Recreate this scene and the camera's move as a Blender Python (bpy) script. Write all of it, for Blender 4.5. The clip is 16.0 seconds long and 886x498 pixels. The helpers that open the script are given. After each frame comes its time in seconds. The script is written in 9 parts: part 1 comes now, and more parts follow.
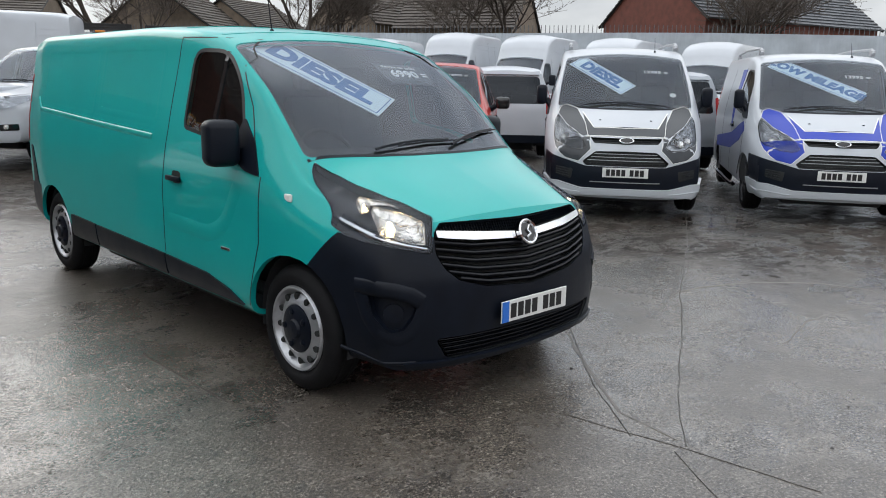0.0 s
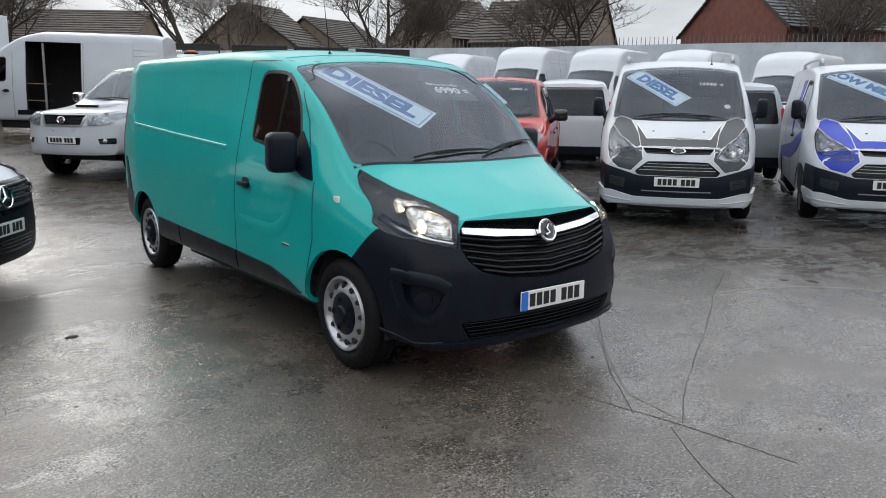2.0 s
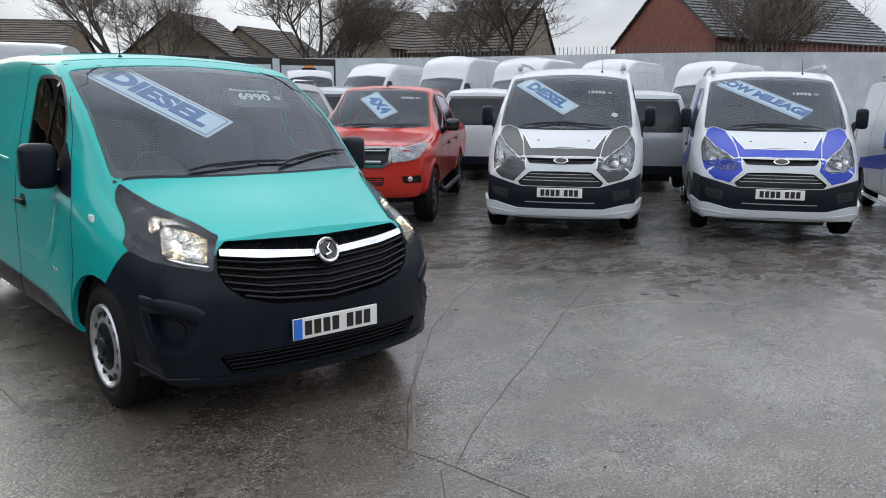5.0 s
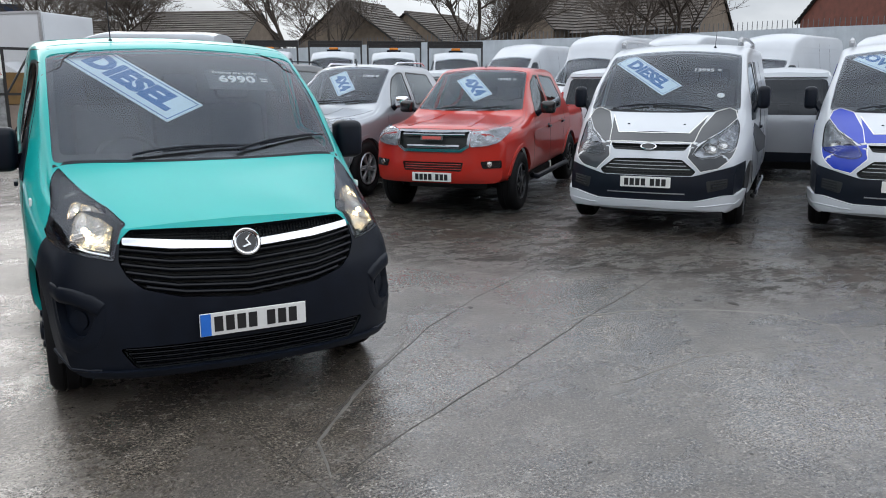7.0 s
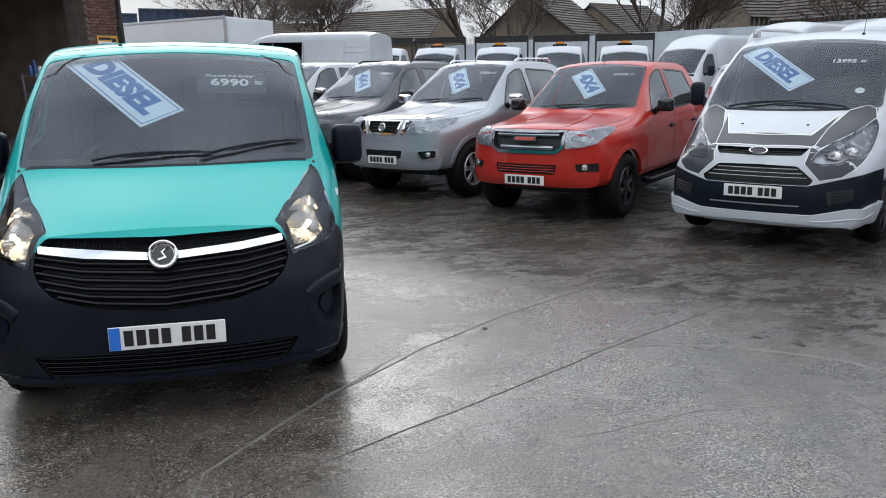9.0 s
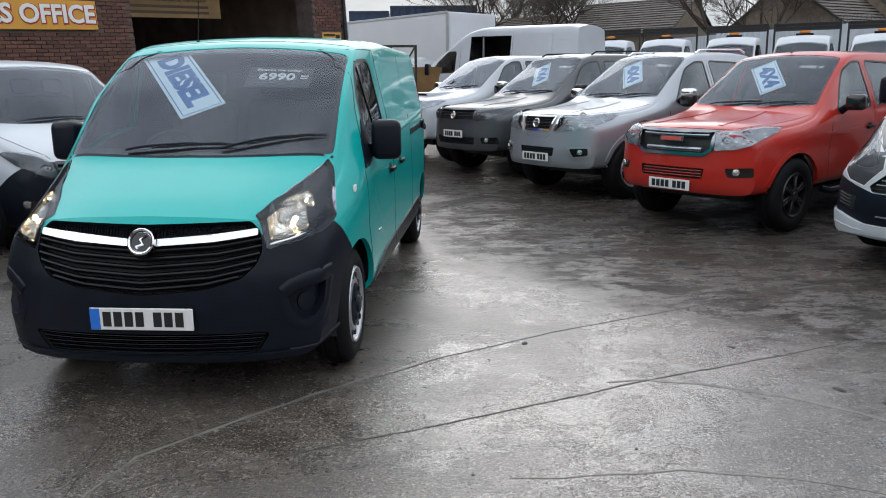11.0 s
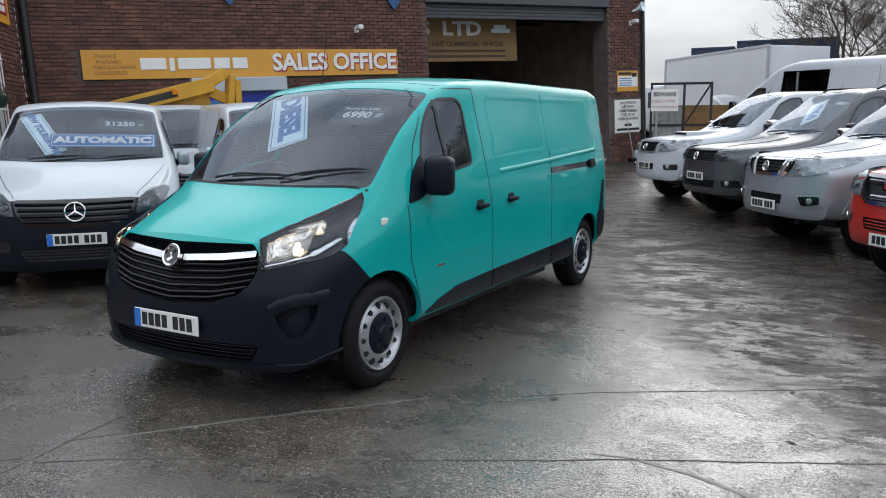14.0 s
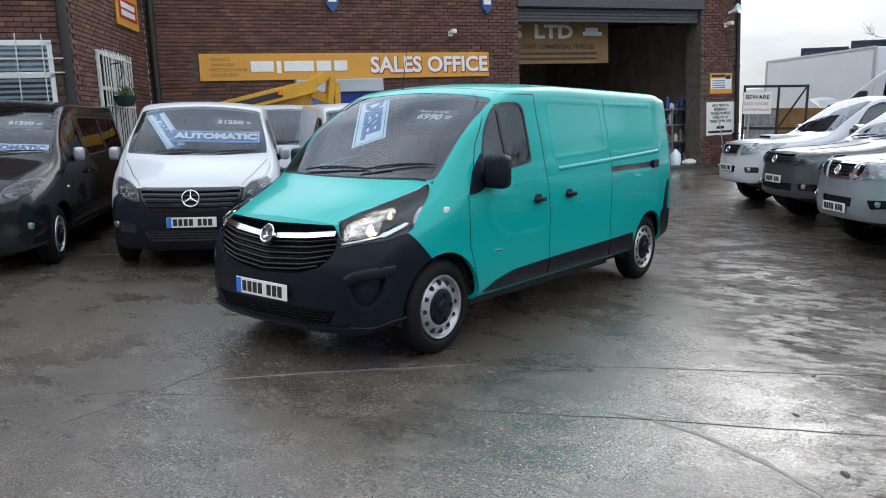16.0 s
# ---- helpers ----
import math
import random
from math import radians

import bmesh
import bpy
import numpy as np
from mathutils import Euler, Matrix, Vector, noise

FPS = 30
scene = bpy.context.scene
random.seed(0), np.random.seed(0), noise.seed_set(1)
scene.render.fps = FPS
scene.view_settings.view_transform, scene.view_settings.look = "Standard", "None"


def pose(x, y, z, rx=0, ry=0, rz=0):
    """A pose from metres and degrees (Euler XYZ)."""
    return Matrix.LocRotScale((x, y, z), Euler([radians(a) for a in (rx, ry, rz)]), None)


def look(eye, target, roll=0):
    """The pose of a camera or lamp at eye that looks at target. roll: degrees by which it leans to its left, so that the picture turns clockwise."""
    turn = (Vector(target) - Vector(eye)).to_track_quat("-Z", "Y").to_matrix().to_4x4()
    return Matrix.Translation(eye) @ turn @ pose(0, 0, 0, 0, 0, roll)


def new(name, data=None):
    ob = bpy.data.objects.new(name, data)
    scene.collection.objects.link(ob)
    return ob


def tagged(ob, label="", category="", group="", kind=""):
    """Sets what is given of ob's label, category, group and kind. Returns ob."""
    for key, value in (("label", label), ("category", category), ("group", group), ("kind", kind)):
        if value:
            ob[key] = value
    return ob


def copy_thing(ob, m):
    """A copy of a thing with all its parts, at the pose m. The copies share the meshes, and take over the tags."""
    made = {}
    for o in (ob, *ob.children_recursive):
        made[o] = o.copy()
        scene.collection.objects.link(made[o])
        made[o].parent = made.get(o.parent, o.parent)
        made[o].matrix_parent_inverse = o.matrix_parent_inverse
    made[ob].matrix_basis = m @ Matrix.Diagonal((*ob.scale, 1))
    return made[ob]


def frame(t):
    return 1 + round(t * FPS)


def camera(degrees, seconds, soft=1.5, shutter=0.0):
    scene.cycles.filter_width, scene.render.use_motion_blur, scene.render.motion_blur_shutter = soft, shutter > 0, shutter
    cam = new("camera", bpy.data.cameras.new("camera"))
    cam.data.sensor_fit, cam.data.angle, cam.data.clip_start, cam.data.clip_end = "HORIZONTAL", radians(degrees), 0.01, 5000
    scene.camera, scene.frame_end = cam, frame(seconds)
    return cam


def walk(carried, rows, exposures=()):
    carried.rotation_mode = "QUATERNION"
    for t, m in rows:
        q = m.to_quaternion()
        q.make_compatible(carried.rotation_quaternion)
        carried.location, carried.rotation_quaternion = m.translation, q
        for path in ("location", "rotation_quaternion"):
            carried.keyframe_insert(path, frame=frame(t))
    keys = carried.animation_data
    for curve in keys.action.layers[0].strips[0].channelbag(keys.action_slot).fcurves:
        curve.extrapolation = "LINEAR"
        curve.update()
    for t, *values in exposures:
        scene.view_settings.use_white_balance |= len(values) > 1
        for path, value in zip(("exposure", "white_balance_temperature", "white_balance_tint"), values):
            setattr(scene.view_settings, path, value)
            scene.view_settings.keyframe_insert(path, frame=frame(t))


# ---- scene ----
from mathutils.bvhtree import BVHTree

cam = camera(59.6, 16.0, soft=1.0)
PATH = [
    (0, (-3.033, -3.283, 1.579), (-1.67, -1.878, 1.169), 1.2),
    (0.5, (-3.094, -3.448, 1.585), (-1.771, -1.992, 1.221), 0.8),
    (1, (-3.069, -3.65, 1.583), (-1.834, -2.119, 1.219), 0.9),
    (1.5, (-3.087, -3.76, 1.584), (-1.873, -2.212, 1.221), 0.9),
    (2, (-3.18, -3.851, 1.595), (-1.965, -2.309, 1.214), 0.6),
    (2.5, (-3.147, -3.959, 1.589), (-1.939, -2.41, 1.212), 1.0),
    (3, (-3.034, -4.084, 1.586), (-1.828, -2.53, 1.222), 1.5),
    (3.5, (-2.936, -4.131, 1.589), (-1.703, -2.6, 1.22), 1.3),
    (4, (-2.734, -4.059, 1.573), (-1.418, -2.598, 1.205), 1.0),
    (4.2, (-2.631, -4.038, 1.575), (-1.304, -2.586, 1.214), 0.8),
    (6.3, (-1.34, -4.421, 1.581), (-0.271, -2.776, 1.195), -0.9),
    (6.5, (-1.211, -4.453, 1.598), (-0.215, -2.764, 1.203), -0.8),
    (7, (-0.922, -4.479, 1.57), (0.013, -2.755, 1.173), -0.1),
    (7.5, (-0.578, -4.489, 1.597), (0.289, -2.729, 1.207), 0.1),
    (8, (-0.202, -4.554, 1.597), (0.413, -2.693, 1.201), -0.5),
    (8.5, (0.085, -4.58, 1.582), (0.606, -2.69, 1.184), -0.5),
    (9, (0.413, -4.515, 1.603), (0.887, -2.615, 1.196), -0.7),
    (9.5, (0.8, -4.512, 1.591), (1.079, -2.58, 1.154), -1.4),
    (9.7, (0.938, -4.523, 1.608), (1.14, -2.584, 1.164), -1.3),
    (11.8, (2.255, -4.182, 1.594), (2.028, -2.237, 1.188), 0.1),
    (12, (2.39, -4.144, 1.599), (2.159, -2.2, 1.19), 0.4),
    (12.5, (2.662, -4.013, 1.594), (2.273, -2.094, 1.186), -0.5),
    (13, (2.997, -3.905, 1.603), (2.349, -2.056, 1.2), -0.8),
    (13.5, (3.226, -3.799, 1.585), (2.44, -1.987, 1.267), -0.4),
    (14, (3.505, -3.754, 1.581), (2.515, -2.046, 1.265), -0.3),
    (14.5, (3.717, -3.823, 1.599), (2.64, -2.171, 1.264), 0.1),
    (15, (3.784, -3.976, 1.585), (2.674, -2.349, 1.241), 0.2),
    (15.5, (3.888, -4.096, 1.591), (2.735, -2.494, 1.27), -0.0),
    (16, (4.101, -4.189, 1.593), (2.903, -2.619, 1.276), 0.3),
]
walk(cam, [(t, look(eye, target, roll)) for t, eye, target, roll in PATH], [(0, 0.14, 6750, 10.5), (4, 0.16, 6650, 10.5), (7, 0.21, 6570, 10.5), (9, 0.15, 6500, 10.5), (12.5, 0.01, 6450, 10.0), (13.8, 0.05, 6420, 10.0), (16, 0.27, 6400, 10.0)])

# ---- world and light ----
world = bpy.data.worlds.new("overcast_sky")
scene.world = world
world.use_nodes = True
wn, wl = world.node_tree.nodes, world.node_tree.links
wn.clear()
SUN_EL, SUN_ROT = radians(20), radians(-6)
sky = wn.new("ShaderNodeTexSky")
sky.sky_type, sky.sun_disc, sky.sun_elevation, sky.sun_rotation = "NISHITA", False, SUN_EL, SUN_ROT
sky.dust_density, sky.air_density = 0.6, 1.0
w_co = wn.new("ShaderNodeTexCoord")
w_map = wn.new("ShaderNodeMapping")
w_map.inputs["Scale"].default_value = (1.0, 1.0, 2.6)
w_noise = wn.new("ShaderNodeTexNoise")
w_noise.inputs["Scale"].default_value, w_noise.inputs["Detail"].default_value = 2.2, 7.0
w_noise.inputs["Roughness"].default_value = 0.55
w_ramp = wn.new("ShaderNodeValToRGB")
w_ramp.color_ramp.elements[0].position, w_ramp.color_ramp.elements[0].color = 0.32, (4.3, 4.8, 5.5, 1)
w_ramp.color_ramp.elements[1].position, w_ramp.color_ramp.elements[1].color = 0.68, (10.9, 11.4, 11.9, 1)
w_mix = wn.new("ShaderNodeMixRGB")
w_mix.inputs[0].default_value = 0.93
w_bg = wn.new("ShaderNodeBackground")
w_bg.inputs["Strength"].default_value = 0.125
w_out = wn.new("ShaderNodeOutputWorld")
wl.new(w_co.outputs["Generated"], w_map.inputs["Vector"])
wl.new(w_map.outputs[0], w_noise.inputs["Vector"])
wl.new(w_noise.outputs["Fac"], w_ramp.inputs[0])
wl.new(sky.outputs[0], w_mix.inputs[1])
wl.new(w_ramp.outputs[0], w_mix.inputs[2])
# an overcast sky is brighter overhead than at the horizon
w_sep = wn.new("ShaderNodeSeparateXYZ")
w_grad = wn.new("ShaderNodeMapRange")
w_grad.inputs["From Min"].default_value, w_grad.inputs["From Max"].default_value = 0.10, 0.52
w_grad.inputs["To Min"].default_value, w_grad.inputs["To Max"].default_value = 0.67, 1.60
w_mul = wn.new("ShaderNodeVectorMath")
w_mul.operation = "SCALE"
wl.new(w_co.outputs["Generated"], w_sep.inputs[0])
wl.new(w_sep.outputs["Z"], w_grad.inputs["Value"])
wl.new(w_mix.outputs[0], w_mul.inputs[0])
wl.new(w_grad.outputs[0], w_mul.inputs["Scale"])
wl.new(w_mul.outputs[0], w_bg.inputs["Color"])
wl.new(w_bg.outputs[0], w_out.inputs["Surface"])
sun_data = bpy.data.lights.new("sun", "SUN")
sun_data.energy, sun_data.angle, sun_data.color = 0.6, radians(40), (1.0, 0.95, 0.88)
sun_ob = new("sun", sun_data)
sun_dir = Vector((math.sin(SUN_ROT) * math.cos(SUN_EL), math.cos(SUN_ROT) * math.cos(SUN_EL), math.sin(SUN_EL)))
sun_ob.matrix_basis = look(sun_dir * 60, (0, 0, 0))


# ---- materials ----
def shade(name, col, rough=0.5, metal=0.0, coat=0.0, vary=0.12, scale=6.0, bump=0.0, bscale=60.0, second=None, amount=0.4,
          emit=None, power=0.0, rvary=0.1, island=0.0, obj=0.0, spec=0.5):
    """A procedural surface: two noises shift colour and gloss, a fine one gives relief."""
    m = bpy.data.materials.new(name)
    m.use_nodes = True
    n, l = m.node_tree.nodes, m.node_tree.links
    b = n["Principled BSDF"]
    b.inputs["Metallic"].default_value = metal
    b.inputs["Coat Weight"].default_value = coat
    b.inputs["Coat Roughness"].default_value = 0.04
    b.inputs["Specular IOR Level"].default_value = spec
    co = n.new("ShaderNodeTexCoord")
    big = n.new("ShaderNodeTexNoise")
    big.inputs["Scale"].default_value, big.inputs["Detail"].default_value = scale, 5.0
    fine = n.new("ShaderNodeTexNoise")
    fine.inputs["Scale"].default_value, fine.inputs["Detail"].default_value = bscale, 3.0
    l.new(co.outputs["Object"], big.inputs["Vector"])
    l.new(co.outputs["Object"], fine.inputs["Vector"])
    dark = [c * (1 - vary) for c in col[:3]]
    light = [min(1, c * (1 + vary)) for c in (second or col)[:3]] if second is None else list(second[:3])
    ramp = n.new("ShaderNodeValToRGB")
    ramp.color_ramp.elements[0].color, ramp.color_ramp.elements[1].color = (*dark, 1), (*light, 1)
    ramp.color_ramp.elements[0].position, ramp.color_ramp.elements[1].position = 0.5 - amount / 2, 0.5 + amount / 2
    l.new(big.outputs["Fac"], ramp.inputs[0])
    hue = n.new("ShaderNodeHueSaturation")
    l.new(ramp.outputs[0], hue.inputs["Color"])
    add = n.new("ShaderNodeMath")
    add.operation, add.inputs[1].default_value, add.inputs[2].default_value = "MULTIPLY_ADD", 0.12, 0.94
    l.new(fine.outputs["Fac"], add.inputs[0])
    last = add
    for weight, kind in ((island, "island"), (obj, "object")):
        if weight:
            g = n.new("ShaderNodeNewGeometry" if kind == "island" else "ShaderNodeObjectInfo")
            k = n.new("ShaderNodeMath")
            k.operation, k.inputs[1].default_value, k.inputs[2].default_value = "MULTIPLY_ADD", weight, 1 - weight / 2
            l.new(g.outputs["Random Per Island" if kind == "island" else "Random"], k.inputs[0])
            j = n.new("ShaderNodeMath")
            j.operation = "MULTIPLY"
            l.new(last.outputs[0], j.inputs[0])
            l.new(k.outputs[0], j.inputs[1])
            last = j
    l.new(last.outputs[0], hue.inputs["Value"])
    l.new(hue.outputs[0], b.inputs["Base Color"])
    r = n.new("ShaderNodeMath")
    r.operation, r.inputs[1].default_value, r.inputs[2].default_value = "MULTIPLY_ADD", rvary * 2, rough - rvary
    r.use_clamp = True
    l.new(big.outputs["Fac"], r.inputs[0])
    l.new(r.outputs[0], b.inputs["Roughness"])
    if bump:
        bp = n.new("ShaderNodeBump")
        bp.inputs["Strength"].default_value, bp.inputs["Distance"].default_value = bump, 0.01
        l.new(fine.outputs["Fac"], bp.inputs["Height"])
        l.new(bp.outputs[0], b.inputs["Normal"])
    if emit:
        b.inputs["Emission Color"].default_value = (*emit, 1)
        b.inputs["Emission Strength"].default_value = power
    return m


def clear_glass(name, tint, gloss=1.0, ior=1.62):
    """A thin pane: light goes straight through, dimmed by the tint, and the surface mirrors by Fresnel."""
    m = bpy.data.materials.new(name)
    m.use_nodes = True
    n, l = m.node_tree.nodes, m.node_tree.links
    n.clear()
    out = n.new("ShaderNodeOutputMaterial")
    mix = n.new("ShaderNodeMixShader")
    tr = n.new("ShaderNodeBsdfTransparent")
    tr.inputs[0].default_value = (*tint, 1)
    gl = n.new("ShaderNodeBsdfGlossy")
    gl.inputs["Roughness"].default_value = 0.015
    # blue cast put into the mirror colour to imitate a bluer sky's reflection
    gl.inputs["Color"].default_value = (gloss * 0.92, gloss * 0.99, min(1.0, gloss * 1.1), 1)
    fr = n.new("ShaderNodeFresnel")
    fr.inputs["IOR"].default_value = ior
    l.new(fr.outputs[0], mix.inputs[0])
    l.new(tr.outputs[0], mix.inputs[1])
    l.new(gl.outputs[0], mix.inputs[2])
    l.new(mix.outputs[0], out.inputs["Surface"])
    return m


def paint(name, col, rough=0.32, metal=0.0, coat=0.48):
    return shade(name, col, rough, metal, coat=coat, spec=0.12 if not metal else 0.5, vary=0.05, scale=1.6, bscale=260, bump=0.004, rvary=0.05)


TEAL = paint("teal_paint", (0.002, 0.355, 0.335), coat=0.55)
WHITE = paint("white_paint", (0.48, 0.505, 0.54))
RED = paint("red_paint", (0.40, 0.024, 0.016), coat=0.7)
SILVER = paint("silver_paint", (0.34, 0.365, 0.395), 0.32, 0.5)
GREY = paint("grey_paint", (0.062, 0.066, 0.072), 0.34, 0.3)
BLACK = paint("black_paint", (0.007, 0.008, 0.011), 0.24)
STRIPE_GREY = paint("stripe_grey", (0.042, 0.046, 0.052), 0.45)
STRIPE_BLUE = paint("stripe_blue", (0.008, 0.035, 0.36), 0.4)
SLATBLACK = shade("grille_slat_black", (0.005, 0.006, 0.009), 0.36, spec=0.22, vary=0.2, scale=9)
PLASTIC = shade("black_plastic", (0.0042, 0.0066, 0.0125), 0.42, spec=0.20, vary=0.2, scale=9, bump=0.05, bscale=500)
GLOSSBLACK = shade("gloss_black_plastic", (0.008, 0.008, 0.009), 0.18, vary=0.1, coat=0.3)
SEAM = shade("seam_rubber", (0.008, 0.01, 0.01), 0.6)
RUBBER = shade("tyre_rubber", (0.007, 0.007, 0.008), 0.7, spec=0.18, vary=0.3, scale=12, bump=0.15, bscale=90)
CHROME = shade("chrome", (0.75, 0.76, 0.78), 0.08, 1.0, vary=0.03, rvary=0.03)
STEEL = shade("silver_wheel_steel", (0.42, 0.43, 0.45), 0.35, 0.7, vary=0.12, scale=20)
DARKALLOY = shade("dark_alloy", (0.035, 0.036, 0.04), 0.3, 0.7)
SMOKED = shade("smoked_chrome", (0.24, 0.25, 0.27), 0.18, 1.0, vary=0.1)
LAMPCHROME = shade("lamp_silver_housing", (0.46, 0.48, 0.51), 0.25, 0.35, vary=0.35, scale=14, bump=0.5, bscale=40)
REFLECTOR = shade("lamp_reflector", (0.72, 0.705, 0.68), 0.24, 1.0, vary=0.2, scale=24, bump=0.7, bscale=55)
AMBER = shade("amber_lens", (0.6, 0.19, 0.02), 0.15)
REDLENS = shade("red_lens", (0.35, 0.01, 0.012), 0.15, coat=0.5)
BULB = shade("lit_bulb", (1, 0.9, 0.7), 0.3, emit=(1.0, 0.74, 0.38), power=20.0)
PLATE = shade("plate_white", (0.72, 0.72, 0.70), 0.35, vary=0.04)
PLATEBLUE = shade("plate_blue", (0.02, 0.16, 0.62), 0.35)
INK = shade("black_ink", (0.012, 0.012, 0.013), 0.45)
CARDWHITE = shade("placard_white", (0.74, 0.86, 0.90), 0.45, vary=0.04)
CARDBLUE = shade("placard_blue", (0.045, 0.17, 0.42), 0.45, vary=0.06)
DIGIT = shade("price_digits", (0.85, 0.85, 0.84), 0.5, vary=0.04)
PRICEBACK = shade("price_card", (0.045, 0.05, 0.058), 0.45)
CABIN = shade("cabin_trim", (0.024, 0.025, 0.028), 0.7, vary=0.2, bump=0.1, bscale=200)
CABINLIGHT = shade("cabin_light_trim", (0.13, 0.13, 0.135), 0.7, vary=0.15)
SEATCLOTH = shade("seat_cloth", (0.03, 0.032, 0.036), 0.9, vary=0.25, scale=30, bump=0.2, bscale=400)
GLASS = clear_glass("windscreen_glass", (0.86, 0.91, 0.93), 0.88, 1.62)
SIDEGLASS = clear_glass("side_glass", (0.42, 0.45, 0.47), 0.95, 1.9)
DARKGLASS = clear_glass("privacy_glass", (0.07, 0.075, 0.08), 0.7, 1.5)
LENS = clear_glass("lamp_lens", (0.93, 0.94, 0.95), 0.45)
BRICK = shade("red_brown_brick", (0.105, 0.047, 0.036), 0.8, vary=0.35, scale=3.5, second=(0.15, 0.065, 0.045), bump=0.4, bscale=70, island=0.7, rvary=0.08)
BRICKP = shade("red_brown_brick_piece", (0.105, 0.047, 0.036), 0.8, vary=0.35, scale=3.5, second=(0.15, 0.065, 0.045), bump=0.4, bscale=70, obj=0.7, rvary=0.08)
DARKSTEEL = shade("dark_door_steel", (0.055, 0.06, 0.068), 0.5, vary=0.15, scale=2)
MORTAR = shade("mortar", (0.115, 0.095, 0.083), 0.9, vary=0.3, scale=5, bump=0.3, bscale=90)
SIGNYELLOW = shade("sign_yellow", (0.62, 0.30, 0.035), 0.4, vary=0.06, scale=1.5)
SIGNWHITE = shade("sign_white", (0.75, 0.75, 0.72), 0.4, vary=0.03)
SIGNRED = shade("sign_red", (0.36, 0.02, 0.025), 0.4)
BANNER = shade("worn_banner", (0.17, 0.095, 0.026), 0.6, vary=0.25, scale=3)
# board yellow darkened to imitate the shade inside the doorway
SHADEDBOARD = shade("shaded_board", (0.25, 0.15, 0.055), 0.6, vary=0.2, scale=2)
SIGNDIM = shade("sign_dull_ink", (0.20, 0.10, 0.03), 0.5)
BOARDINK = shade("board_brown_ink", (0.06, 0.03, 0.012), 0.5)
UPVC = shade("white_upvc", (0.7, 0.71, 0.7), 0.35, vary=0.05)
BARWHITE = shade("white_painted_bar", (0.62, 0.62, 0.6), 0.5, vary=0.1)
CLAD = shade("grey_cladding", (0.40, 0.44, 0.48), 0.45, vary=0.14, scale=1.2, bump=0.05)
GALV = shade("galvanised_fence", (0.115, 0.12, 0.128), 0.55, 0.2, vary=0.2, scale=2)
BLACKSTEEL = shade("black_steel", (0.014, 0.013, 0.013), 0.5, vary=0.3)
DARKWALL = shade("dark_workshop_wall", (0.30, 0.235, 0.195), 0.85, vary=0.3, scale=2, bump=0.2)
CONCRETE = shade("workshop_floor", (0.07, 0.065, 0.06), 0.5, vary=0.3)
YELLOWSTEEL = shade("yellow_boom_paint", (0.52, 0.27, 0.015), 0.4, vary=0.15, scale=4)
BARK = shade("bark", (0.055, 0.042, 0.033), 0.9, vary=0.3, scale=9, bump=0.5, bscale=50)
TWIG = shade("twig", (0.085, 0.068, 0.056), 0.9, vary=0.25, scale=2)
ROOFTILE = shade("brown_roof_tile", (0.085, 0.072, 0.062), 0.75, vary=0.3, scale=1.5, bump=0.2, island=0.25)
ROOFSLATE = shade("grey_roof_tile", (0.075, 0.08, 0.088), 0.55, vary=0.25, scale=1.5, bump=0.2, island=0.25)
STONE = shade("buff_house_brick", (0.165, 0.128, 0.095), 0.85, vary=0.22, scale=3, bump=0.3, bscale=40)
REDBRICK = shade("red_house_brick", (0.145, 0.050, 0.036), 0.85, vary=0.22, scale=3, bump=0.3, bscale=40)
BLUECONT = shade("blue_container", (0.016, 0.035, 0.075), 0.5, vary=0.25, scale=1.4)
BOXWHITE = shade("lorry_box_white", (0.60, 0.62, 0.65), 0.4, vary=0.05, scale=0.8)
PLY = shade("plywood_lining", (0.16, 0.10, 0.055), 0.7, vary=0.2, scale=5)
PLANT = shade("plant_leaf", (0.06, 0.10, 0.03), 0.6, vary=0.4, scale=30)
POT = shade("green_pot", (0.012, 0.035, 0.028), 0.5)
DRUMBLUE = shade("blue_drum", (0.015, 0.07, 0.22), 0.4)
CLUTTER = shade("grey_clutter", (0.25, 0.25, 0.25), 0.6, vary=0.4, scale=8)


